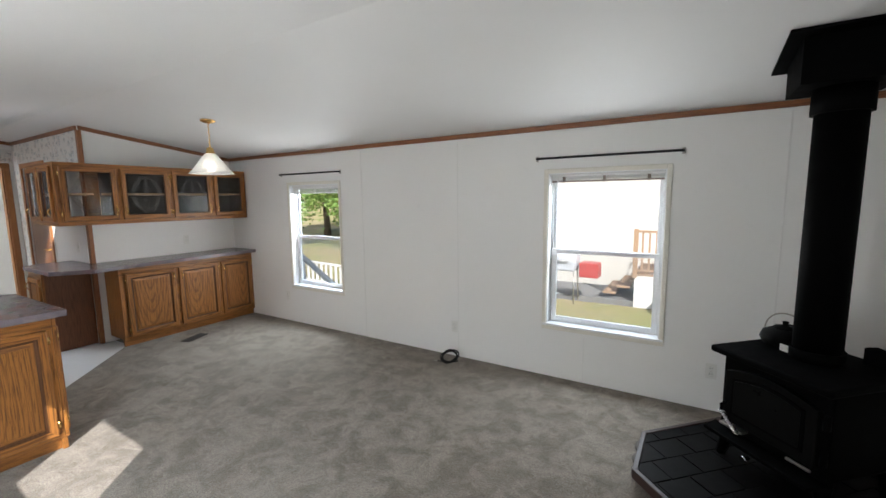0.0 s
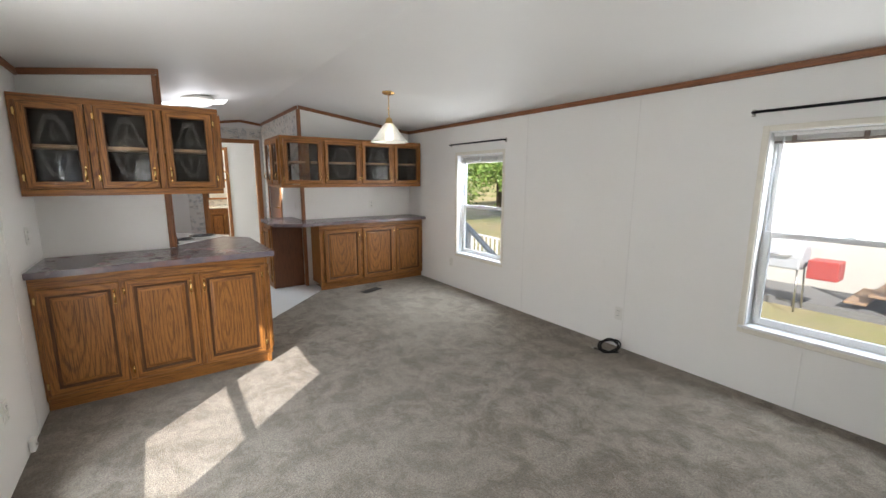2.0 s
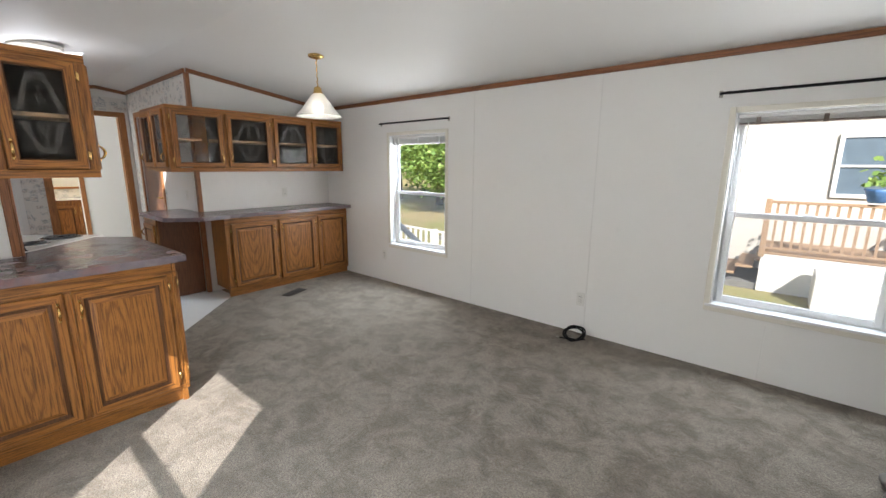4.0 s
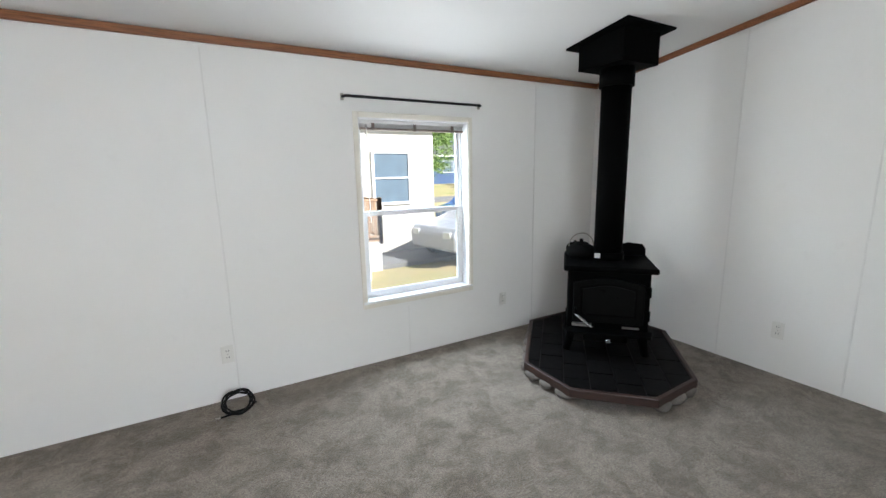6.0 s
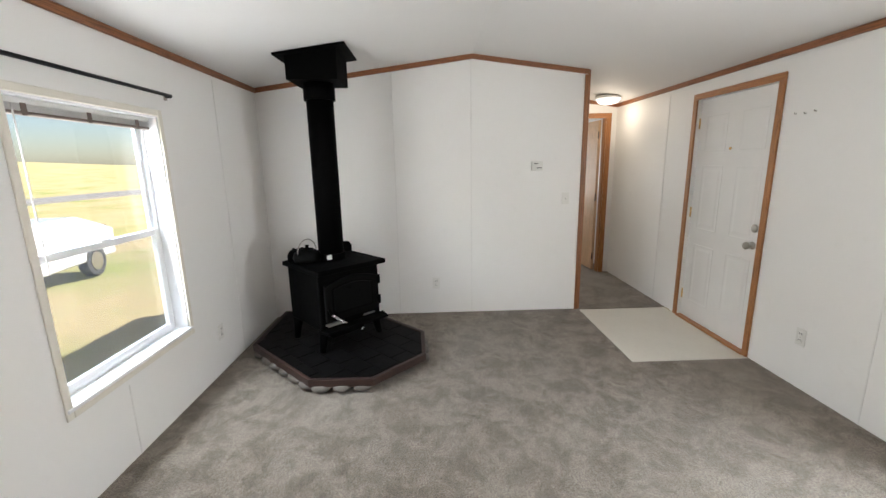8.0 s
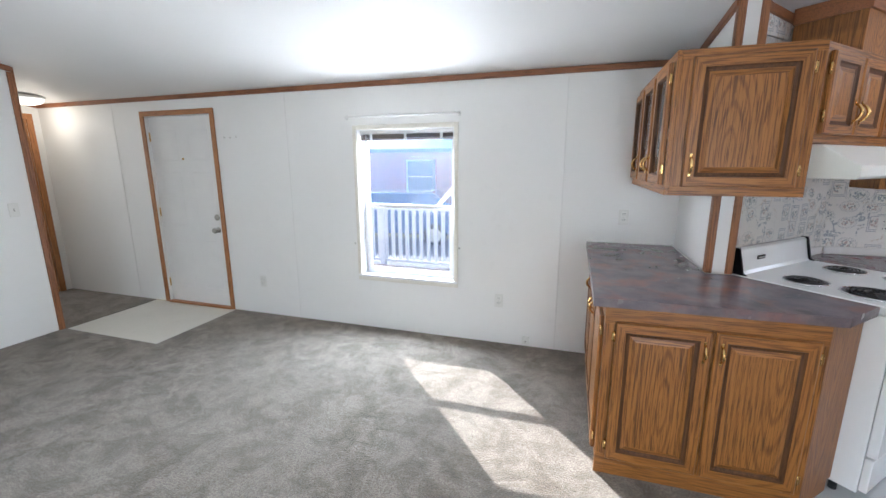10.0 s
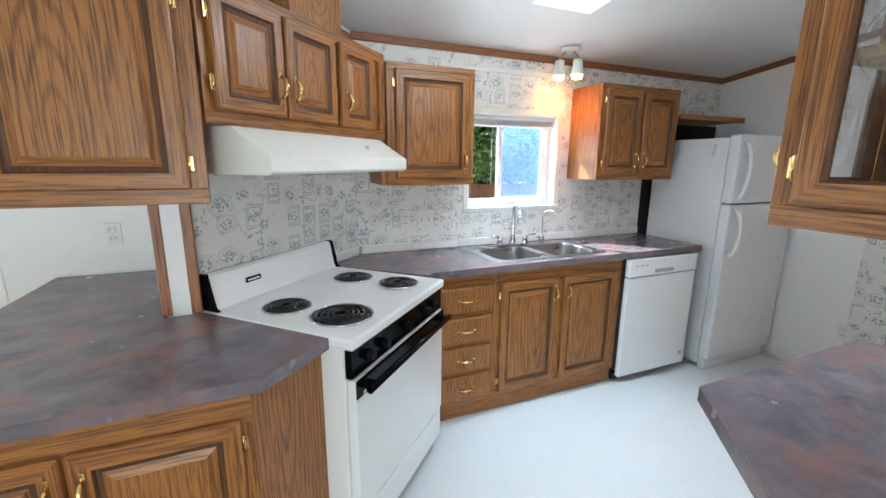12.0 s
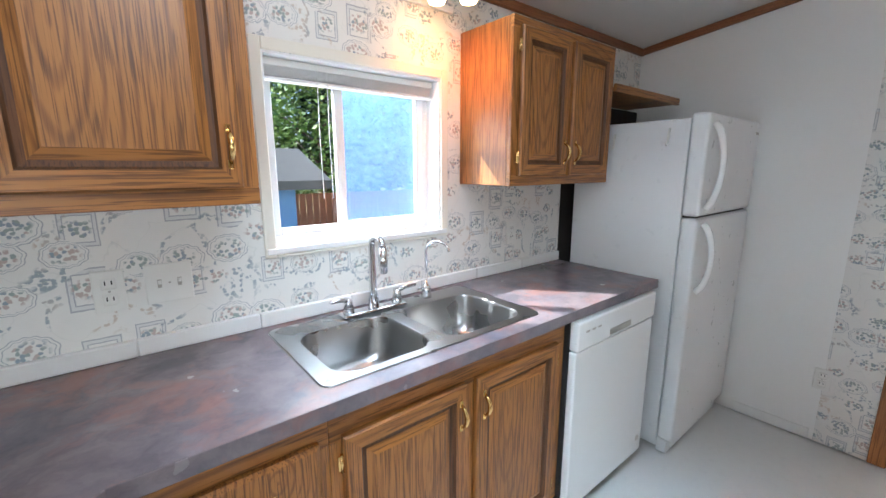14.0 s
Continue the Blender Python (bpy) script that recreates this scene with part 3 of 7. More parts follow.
wall_y("wall_bath_front", SOUTH, NORTH, -9.35, -9.25, [(0.90, 1.38, 0.0, 2.0)], label="white wall of the back hall with a narrow doorway")


def floor_piece(name, pts, z1, mat, label):
    return tagged(part(name, prism(bmesh.new(), pts, -0.12, z1), mat), label, "floor", kind="structure")


SEAM = [(-4.14, 0.86), (-5.23, 1.93)]
floor_piece("floor_carpet", [(END, SOUTH), (END, NORTH), (-5.60, NORTH), (-5.60, 1.93), SEAM[1], SEAM[0], (-3.95, 0.86), (-3.95, SOUTH), (0.18, SOUTH), (0.18, 0.40), (1.32, 0.40), (1.32, SOUTH)], 0.0, "carpet", "worn grey beige carpet with flattened and stained paths")
floor_piece("floor_vinyl", [(-3.95, SOUTH), (-3.95, 0.86), SEAM[0], SEAM[1], (-5.60, 1.93), (-5.60, NORTH), (FARW, NORTH), (FARW, SOUTH)], -0.006, "vinyl", "pale sheet vinyl kitchen floor")
floor_piece("floor_entry", [(0.18, SOUTH), (1.32, SOUTH), (1.32, 0.40), (0.18, 0.40)], -0.006, "entry", "cream sheet vinyl pad inside the entry door")

# vaulted ceiling, open at the skylight
SKY_X, SKY_Y = (-5.86, -5.495), (0.07, 1.0)
bm = bmesh.new()


def slope(xa, xb, ya, yb):
    vs = [bm.verts.new((x, y, roof(y) + dz)) for dz in (0.0, 0.10) for x, y in ((xa, ya), (xb, ya), (xb, yb), (xa, yb))]
    for f in ((0, 1, 2, 3), (7, 6, 5, 4), (0, 4, 5, 1), (1, 5, 6, 2), (2, 6, 7, 3), (3, 7, 4, 0)):
        bm.faces.new([vs[i] for i in f])


for xa, xb in ((FARW - 0.1, SKY_X[0]), (SKY_X[1], END + 0.1)):
    slope(xa, xb, SOUTH - OUT, RIDGE)
slope(*SKY_X, SOUTH - OUT, SKY_Y[0])
slope(*SKY_X, SKY_Y[1], RIDGE)
slope(FARW - 0.1, END + 0.1, RIDGE, NORTH + OUT)
tagged(part("ceiling", bm, "ceiling"), "white textured vaulted ceiling", "ceiling", kind="structure")
skylight = thing("skylight", "rectangular skylight with a white shaft in the kitchen ceiling", "skylight")
bm = bmesh.new()
for xa, xb, ya, yb in ((SKY_X[0] - 0.02, SKY_X[0] + 0.002, SKY_Y[0] - 0.02, SKY_Y[1] + 0.02), (SKY_X[1] - 0.002, SKY_X[1] + 0.02, SKY_Y[0] - 0.02, SKY_Y[1] + 0.02), (SKY_X[0] + 0.002, SKY_X[1] - 0.002, SKY_Y[0] - 0.02, SKY_Y[0] + 0.002), (SKY_X[0] + 0.002, SKY_X[1] - 0.002, SKY_Y[1] - 0.002, SKY_Y[1] + 0.02)):
    vs = [bm.verts.new((x, y, z)) for x in (xa, xb) for y, z in ((ya, roof(ya) + 0.002), (yb, roof(yb) + 0.002), (yb, roof(yb) + 0.15), (ya, roof(ya) + 0.15))]
    for f in ((0, 1, 2, 3), (7, 6, 5, 4), (0, 4, 5, 1), (1, 5, 6, 2), (2, 6, 7, 3), (3, 7, 4, 0)):
        bm.faces.new([vs[i] for i in f])
part("shaft", bm, "white", skylight)
bm = bmesh.new()
vs = [bm.verts.new((x, y, roof(y) + dz)) for dz in (0.152, 0.160) for x, y in ((SKY_X[0] - 0.03, SKY_Y[0] - 0.03), (SKY_X[1] + 0.03, SKY_Y[0] - 0.03), (SKY_X[1] + 0.03, SKY_Y[1] + 0.03), (SKY_X[0] - 0.03, SKY_Y[1] + 0.03))]
for f in ((0, 1, 2, 3), (7, 6, 5, 4), (0, 4, 5, 1), (1, 5, 6, 2), (2, 6, 7, 3), (3, 7, 4, 0)):
    bm.faces.new([vs[i] for i in f])
dome = part("dome_cover", bm, "pane", skylight, "clear acrylic cover")
dome.visible_shadow = False


# ---- trim ----
def trim_bar(name, pts, w, h, mat, label, wide=None):
    """A straight moulding between two points: w thick off the wall, h deep down from the line."""
    (xa, ya, za), (xb, yb, zb) = pts
    d = Vector((xb - xa, yb - ya, 0)).normalized()
    nrm = Vector((-d.y, d.x, 0)) * w
    bm = bmesh.new()
    vs = [bm.verts.new(Vector(p) + o) for p in pts for o in (Vector(), nrm, nrm + Vector((0, 0, -h)), Vector((0, 0, -h)))]
    for f in ((0, 1, 2, 3), (7, 6, 5, 4), (0, 4, 5, 1), (1, 5, 6, 2), (2, 6, 7, 3), (3, 7, 4, 0)):
        bm.faces.new([vs[i] for i in f])
    bmesh.ops.bevel(bm, geom=list(bm.edges), offset=0.003, segments=1, affect="EDGES", profile=0.5, material=-1)
    return tagged(part(name, bm, mat), label, "trim", kind="structure")


CROWN = "brown wooden crown strip at the ceiling line"
trim_bar("trim_crown_north", ((EAST, NORTH, SIDE_Z), (-5.53, NORTH, SIDE_Z)), 0.02, 0.042, "trim", CROWN)
trim_bar("trim_crown_south", ((-3.85, SOUTH, SIDE_Z), (2.72, SOUTH, SIDE_Z)), 0.02, 0.042, "trim", CROWN)
trim_bar("trim_crown_kitchen", ((WEST, SOUTH, SIDE_Z), (-4.70, SOUTH, SIDE_Z)), 0.02, 0.042, "trim", CROWN)


def crown_y(name, x, ya, yb, side):
    cuts = [ya, *([RIDGE] if min(ya, yb) < RIDGE < max(ya, yb) else []), yb]
    for i, (a, b) in enumerate(zip(cuts, cuts[1:])):
        trim_bar(name if not i else name + "_rise", ((x, a, roof(a)), (x, b, roof(b))), 0.02 * side, 0.042, "trim", CROWN)


crown_y("trim_crown_east", EAST, 0.41, NORTH - 0.02, 1)
crown_y("trim_crown_west", WEST, SOUTH + 0.02, 1.80, -1)
crown_y("trim_crown_hutch", -5.53, 1.80, NORTH - 0.02, -1)
crown_y("trim_crown_dining", -3.85, SOUTH + 0.02, 0.285, -1)
crown_y("trim_crown_hall", 2.72, SOUTH + 0.02, 0.41, 1)
trim_bar("trim_crown_closet", ((WEST, 1.80, roof(1.8)), (-5.55, 1.80, roof(1.8))), -0.02, 0.042, "trim", CROWN)
d = 0.7071
trim_bar("trim_crown_range", ((-4.69, -0.48, 2.145), (-3.935, 0.275, 2.25)), 0.02, 0.042, "trim", CROWN)


def corner_post(name, x0, x1, y0, y1, z0, z1, mat="trim_z", label="brown wooden corner strip"):
    return tagged(part(name, block(x0, x1, y0, y1, z0, z1, 0.003), mat), label, "trim", kind="structure")


corner_post("trim_corner_east", EAST - 0.012, EAST + 0.11, 0.395, 0.4095, 0.0, roof(0.4))
corner_post("trim_corner_east_face", EAST - 0.012, EAST - 0.0005, 0.41, 0.445, 0.0, roof(0.42) - 0.045)
corner_post("trim_corner_hutch", -5.529, -5.515, 1.785, 1.825, 0.0, roof(1.8) - 0.045)
corner_post("trim_corner_hutch_end", -5.57, -5.53, 1.785, 1.7995, 0.0, roof(1.8) - 0.045)
corner_post("trim_post_dining", -3.87, -3.838, 0.286, 0.30, 0.917, roof(0.29))
corner_post("trim_post_range", -3.965, -3.93, 0.286, 0.30, 0.917, roof(0.29))
corner_post("trim_post_face", -3.849, -3.838, 0.25, 0.2855, 0.917, roof(0.27) - 0.045)
tagged(part("trim_post_white", block(-3.93, -3.87, 0.2855, 0.292, 0.917, roof(0.29)), "white"), "white strip between two brown post strips", "trim", kind="structure")


def battens(wall, spots):
    """Flat joint strips of the wall panels."""
    for x0, x1, y0, y1, z0, z1 in spots:
        part("batten", block(x0, x1, y0, y1, z0, z1, 0.0015), "seam", wall)


battens(wall_n, [(x - 0.005, x + 0.005, NORTH - 0.004, NORTH - 0.0002, 0, z) for x, z in ((-3.06, 2.108), (-1.845, 2.108), (-0.64, 0.40), (0.60, 2.108))])
battens(wall_s, [(x - 0.005, x + 0.005, SOUTH + 0.0002, SOUTH + 0.004, 0, z) for x, z in ((-3.06, 2.108), (-0.62, 2.108), (1.55, 2.108))])
battens(wall_e, [(EAST - 0.004, EAST - 0.0002, y - 0.005, y + 0.005, 0, roof(y) - 0.042) for y in (2.21, 1.49)])
trim_bar("baseboard_kitchen", ((WEST, 0.25, 0.06), (WEST, 0.60, 0.06)), -0.008, 0.06, "wall", "low pale strip at the foot of the wall")
tagged(part("wall_paper_strip", block(WEST + 0.0004, WEST + 0.004, 0.62, 0.823, 0.0, 2.05), "paper"), "strip of floral wallpaper beside the doorway", "wall", kind="structure")
tagged(part("wall_paper_west_top", block(WEST + 0.0004, WEST + 0.004, 0.823, 1.79, 2.125, roof(0.83) - 0.05), "paper"), "floral wallpaper above the doorway", "wall", kind="structure")


def casing(name, axis, a0, a1, z1, c, side, w=0.06, t=0.016, mats=("casing", "casing_x"), label="brown wooden door casing"):
    """Flat trim round an opening in a wall at c on the given axis; side: which way it faces."""
    ob = thing(name, label, "trim", kind="structure")
    for nm, p0, p1, b0, b1, m in (("jamb", a0 - w, a0, 0, z1, 0), ("jamb", a1, a1 + w, 0, z1, 0), ("head", a0 - w, a1 + w, z1, z1 + w, 1)):
        lo, hi = (c, c + t * side)
        args = (p0, p1, lo, hi, b0, b1) if axis == "x" else (lo, hi, p0, p1, b0, b1)
        part(nm, block(*args, 0.003), mats[m], ob)
    return ob


casing("door_trim_entry", "x", 0.245, 1.105, 1.98, SOUTH + 0.0005, 1, 0.05)
casing("door_trim_west", "y", 0.89, 1.69, 2.05, WEST + 0.0005, 1, 0.065)
casing("door_trim_closet", "x", -7.45, -6.70, 2.03, 1.7995, -1, 0.065)
casing("door_trim_hall", "y", -0.36, 0.34, 2.0, 2.7195, -1, 0.06)
casing("door_trim_bath", "y", 0.90, 1.38, 2.0, -9.2495, 1, 0.06)
# jamb linings
for nm, bx in (("door_lining_hall", (2.719, 2.801, -0.3615, -0.345, 0.0, 2.0)), ("door_lining_west", (WEST - 0.101, WEST + 0.001, 1.675, 1.6915, 0, 2.05)), ("door_lining_west_side", (WEST - 0.101, WEST + 0.001, 0.8885, 0.905, 0, 2.05))):
    tagged(part(nm, block(*bx, 0.002), "casing"), "brown wooden door lining", "trim", kind="structure")


# ---- cabinets ----
def pull(bm, x, z0, z1, y, level=False):
    """An arched brass pull with two foot plates, upright or level."""
    def at(a, out):
        return (a, y + out, z0) if level else (x, y + out, a)
    a0, a1 = (x, z1) if level else (z0, z1)
    pts = []
    for i in range(9):
        s = i / 8
        pts.append(at(a0 + 0.014 + (a1 - a0 - 0.028) * s, 0.004 + 0.024 * math.sin(math.pi * s) ** 0.7))
    tube(bm, pts, [0.0045 + 0.0030 * math.sin(math.pi * i / 8) for i in range(9)], 8)
    for a in (a0 + 0.01, a1 - 0.01):
        c = at(a, 0.0)
        if level:
            cube(bm, c[0] - 0.011, c[0] + 0.011, y, y + 0.005, c[2] - 0.006, c[2] + 0.006, 0.002)
        else:
            cube(bm, c[0] - 0.006, c[0] + 0.006, y, y + 0.005, c[2] - 0.011, c[2] + 0.011, 0.002)
    return bm


def hinge(bm, x, z, y):
    tube(bm, [(x, y, z - 0.024), (x, y, z + 0.024)], 0.005, 8)
    cube(bm, x - 0.010, x + 0.010, y - 0.004, y + 0.001, z - 0.020, z + 0.020, 0.001)


OAK = ["oak_v", "oak_x", "groove"]


def panel_door(cab, x0, x1, z0, z1, y, side, low=True, fw=0.052):
    """A raised panel door; side: +1 hinges at x1 and pull near x0, -1 the other way, 0 no hinges."""
    bm = bmesh.new()
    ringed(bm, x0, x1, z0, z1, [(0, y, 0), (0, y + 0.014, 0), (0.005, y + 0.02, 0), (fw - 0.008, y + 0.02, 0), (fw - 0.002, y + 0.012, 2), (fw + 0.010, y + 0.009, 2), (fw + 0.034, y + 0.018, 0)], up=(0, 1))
    door = part("door", bm, OAK, cab)
    px = x0 + 0.026 if side >= 0 else x1 - 0.026
    hz = (z0 + 0.045, z0 + 0.145) if low else (z1 - 0.145, z1 - 0.045)
    part("handle", pull(bmesh.new(), px, hz[0], hz[1], y + 0.02), "brass", door, "polished brass pull")
    if side:
        hx = x1 + 0.004 if side > 0 else x0 - 0.004
        for z in (z0 + 0.07, z1 - 0.07):
            bm = bmesh.new()
            hinge(bm, hx, z, y + 0.010)
            part("hinge", bm, "brass", door)
    return door


def drawer(cab, x0, x1, z0, z1, y):
    bm = bmesh.new()
    ringed(bm, x0, x1, z0, z1, [(0, y, 0), (0, y + 0.013, 0), (0.010, y + 0.02, 0)], up=(0, 0))
    ob = part("drawer", bm, OAK, cab)
    xm, zm = (x0 + x1) / 2, (z0 + z1) / 2
    part("handle", pull(bmesh.new(), xm - 0.055, zm, xm + 0.055, y + 0.02, True), "brass", ob, "polished brass pull")
    return ob


def ogee(t):
    """The outline of an etched cartouche with cusped shoulders, as half width and height over -1 to 1."""
    w = 0.80 + 0.11 * math.cos(2 * t) + 0.05 * math.cos(4 * t) + 0.045 * math.cos(8 * t)
    return w * math.cos(t), (1.0 + 0.05 * math.cos(6 * t)) * math.sin(t)


def ribbon(bm, outer, inner, y):
    """A closed flat band between two outlines of equal count."""
    rows = [(bm.verts.new((p[0], y, p[1])), bm.verts.new((q[0], y, q[1]))) for p, q in zip(outer, inner)]
    for p, q in zip(rows, rows[1:] + rows[:1]):
        bm.faces.new((p[0], p[1], q[1], q[0]))


def etching(bm, xm, zm, rx, rz, y):
    """Etched bands on a pane: a broad cusped cartouche between fine lines, with leafy scrolls within."""
    n = 96
    line = [ogee(i * math.tau / n) for i in range(n)]

    def ring(k):
        return [(xm + rx * a * k, zm + rz * b * (k + (1 - k) * 0.35)) for a, b in line]
    for k0, k1 in ((1.0, 0.975), (0.945, 0.70), (0.665, 0.64)):
        ribbon(bm, ring(k0), ring(k1), y)
    m = 28
    for up in (-1, 1):
        for dx, dz, r, q in ((0, 0.62, 0.10, 3), (0, 0.40, 0.15, 4), (-0.17, 0.30, 0.09, 3), (0.17, 0.30, 0.09, 3), (0, 0.20, 0.10, 5)):
            cx, cz = xm + rx * dx, zm + up * rz * dz
            leaf = [r * (0.72 + 0.28 * math.cos(q * (i * math.tau / m) - math.pi / 2 * up)) for i in range(m)]
            ribbon(bm, [(cx + rx * v * 1.3 * math.cos(i * math.tau / m), cz + rz * v * math.sin(i * math.tau / m)) for i, v in enumerate(leaf)],
                   [(cx + rx * v * 0.42 * math.cos(i * math.tau / m), cz + rz * v * 0.32 * math.sin(i * math.tau / m)) for i, v in enumerate(leaf)], y)


def glass_door(cab, x0, x1, z0, z1, y, side, low=True, fw=0.05, back=False):
    """A framed pane with an etched cartouche."""
    bm = bmesh.new()
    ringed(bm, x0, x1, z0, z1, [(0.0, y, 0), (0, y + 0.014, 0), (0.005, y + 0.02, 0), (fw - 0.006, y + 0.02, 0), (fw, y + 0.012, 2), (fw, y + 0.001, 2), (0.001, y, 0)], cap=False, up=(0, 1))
    door = part("door", bm, OAK, cab, "oak framed glass door with etched scrolls")
    part("pane", block(x0 + fw - 0.004, x1 - fw + 0.004, y + 0.005, y + 0.008, z0 + fw - 0.004, z1 - fw + 0.004), "pane", door)
    bm = bmesh.new()
    etching(bm, (x0 + x1) / 2, (z0 + z1) / 2, (x1 - x0) / 2 - fw - 0.004, (z1 - z0) / 2 - fw - 0.012, y + 0.0086)
    part("etching", bm, "etched", door, "frosted etched scrollwork")
    px = x0 + 0.024 if side >= 0 else x1 - 0.024
    part("handle", pull(bmesh.new(), px, z0 + 0.045, z0 + 0.145, y + 0.02), "brass", door, "polished brass pull")
    hx = x1 + 0.004 if side > 0 else x0 - 0.004
    for z in (z0 + 0.07, z1 - 0.07):
        bm = bmesh.new()
        hinge(bm, hx, z, y + 0.010)
        part("hinge", bm, "brass", door)
    return door


def face_frame(cab, x0, x1, z0, z1, y, gaps, t=0.019, rail=0.042, stile=0.042, mid=0.04):
    top = 0.09 if z1 < 1.0 else rail
    """The oak face frame: two rails and a stile at each end and at each gap."""
    bm = bmesh.new()
    cube(bm, x0, x1, y - t, y, z1 - top, z1, 0.0015, 1)
    cube(bm, x0, x1, y - t, y, z0, z0 + rail, 0.0015, 1)
    for a, b in [(x0, x0 + stile), (x1 - stile, x1), *[(g - mid / 2, g + mid / 2) for g in gaps]]:
        cube(bm, a, b, y - t, y - 0.0004, z0 + rail, z1 - top, 0.0015, 0)
    return part("face_frame", bm, OAK, cab)


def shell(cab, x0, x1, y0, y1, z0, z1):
    """A hollow carcass: sides, top, floor, back and one shelf, oak outside; the inner shade is put into a near-black
    lining.
    """
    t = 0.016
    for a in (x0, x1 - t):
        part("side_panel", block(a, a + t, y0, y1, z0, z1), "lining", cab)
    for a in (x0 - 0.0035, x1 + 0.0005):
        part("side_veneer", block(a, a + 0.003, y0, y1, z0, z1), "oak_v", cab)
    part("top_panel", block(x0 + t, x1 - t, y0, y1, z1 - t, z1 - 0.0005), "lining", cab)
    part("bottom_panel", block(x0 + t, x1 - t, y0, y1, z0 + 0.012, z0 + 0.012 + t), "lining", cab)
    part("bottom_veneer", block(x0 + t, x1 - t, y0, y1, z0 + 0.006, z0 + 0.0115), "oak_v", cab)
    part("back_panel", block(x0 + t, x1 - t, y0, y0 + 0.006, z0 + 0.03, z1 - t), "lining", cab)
    part("shelf", block(x0 + t, x1 - t, y0 + 0.008, y1 - 0.05, (z0 + z1) / 2 - 0.006, (z0 + z1) / 2 + 0.016, 0.002), "inside", cab)


def body(cab, x0, x1, y0, y1, z0, z1, mat="oak_v"):
    return part("carcass", block(x0, x1, y0, y1, z0, z1, 0.002), mat, cab)


UP0, UP1 = 1.352, 1.975
# dining side counter: three doors to the room, two at the end
LX = -3.31


def facing(x, y, z, way):
    """A pose whose local y looks the way named."""
    return pose(x, y, z, 0, 0, {"north": 0, "west": 90, "south": 180, "east": -90, "northwest": 45}[way])


cab = thing("base_cabinet", "oak base cabinet with three raised panel doors under the dining counter", "cabinet", "dining cabinets", at=facing(LX, 0.84, 0, "east"))
body(cab, 0.02, 1.328, -0.5, -0.02, 0.075, 0.872)
face_frame(cab, 0.0, 1.328, 0.075, 0.874, 0.0, (0.46, 0.885))
part("kick_board", block(0.0, 1.328, -0.055, -0.025, 0.0, 0.0745, 0.002), "oak_x", cab)
for a, b, s in ((0.03, 0.445, -1), (0.475, 0.87, 1), (0.90, 1.30, 1)):
    panel_door(cab, a, b, 0.105, 0.80, 0.001, s, False)
cab = thing("base_cabinet", "oak base cabinet with two raised panel doors at the counter end", "cabinet", "dining cabinets", at=facing(LX - 0.001, 0.862, 0, "north"))
body(cab, -0.83, -0.002, -0.56, -0.0195, 0.0755, 0.871)
face_frame(cab, -0.83, 0.0, 0.075, 0.874, 0.0, (-0.43,))
part("kick_board", block(-0.83, 0.0, -0.04, -0.012, 0.0, 0.0745, 0.002), "oak_x", cab)
panel_door(cab, -0.80, -0.436, 0.105, 0.80, 0.001, -1, False)
panel_door(cab, -0.424, -0.045, 0.105, 0.80, 0.001, 1, False)
fp = thing("end_panel", "slanted oak filler panel beside the range", "panel")
part("panel", prism(bmesh.new(), [(-4.141, 0.862), (-4.345, 0.66), (-4.325, 0.645), (-4.141, 0.83)], 0.075, 0.873), "oak_v", fp)
part("kick_board", prism(bmesh.new(), [(-4.141, 0.85), (-4.333, 0.66), (-4.32, 0.648), (-4.141, 0.826)], 0.0, 0.0745), "oak_x", fp)


def edge_band(top, pts):
    """Laminate strips glued on the counter's open edges."""
    for (xa, ya), (xb, yb) in zip(pts, pts[1:]):
        L = math.hypot(xb - xa, yb - ya)
        part("edge_strip", block(0.0, L, -0.0018, 0.0006, 0.8752, 0.9142), "laminate_edge", top).matrix_local = pose(xa, ya, 0, 0, 0, math.degrees(math.atan2(yb - ya, xb - xa)))


M["laminate_edge"] = M["laminate"]
bm = bmesh.new()
prism(bm, [(-3.255, SOUTH + 0.002), (-3.255, 0.905), (-4.175, 0.885), (-4.366, 0.692), (-3.965, 0.287), (-3.952, 0.305), (-3.836, 0.305), (-3.836, SOUTH + 0.002)], 0.875, 0.915, 0.003)
ct = tagged(part("countertop", bm, "laminate"), "mauve grey mottled laminate counter with clipped corner", "countertop")
edge_band(ct, [(-4.366, 0.692), (-4.175, 0.885), (-3.255, 0.905), (-3.255, SOUTH + 0.004)][::-1])

# glazed uppers over the dining counter
cab = thing("wall_cabinet", "oak wall cabinet with three etched glass doors", "cabinet", "glazed cabinets", at=facing(-3.535, 0.632, 0, "east"))
shell(cab, 0.0225, 1.118, -0.312, -0.0195, UP0, UP1)
face_frame(cab, 0.0, 1.118, UP0, UP1, 0.0, (0.375, 0.745))
for a, b, s in ((0.045, 0.35, 1), (0.40, 0.72, 1), (0.77, 1.085, 1)):
    glass_door(cab, a, b, UP0 + 0.045, UP1 - 0.04, 0.001, {0.045: -1}.get(a, 1) * s)
cab = thing("wall_cabinet", "oak wall cabinet with one raised panel door at the counter end", "cabinet", at=facing(-3.5545, 0.632, 0, "north"))
part("carcass", prism(bmesh.new(), [(-0.512, -0.0195), (-0.2965, -0.235), (-0.2965, -0.0195)], UP0, UP1), "oak_v", cab)
face_frame(cab, -0.515, 0.0, UP0 - 0.001, UP1 - 0.001, 0.0, (), stile=0.05)
panel_door(cab, -0.472, -0.045, UP0 + 0.04, UP1 - 0.035, 0.001, -1)

# slanted cabinet over the range
U = Vector((-d, -d, 0))
NW = Vector((-d, d, 0))


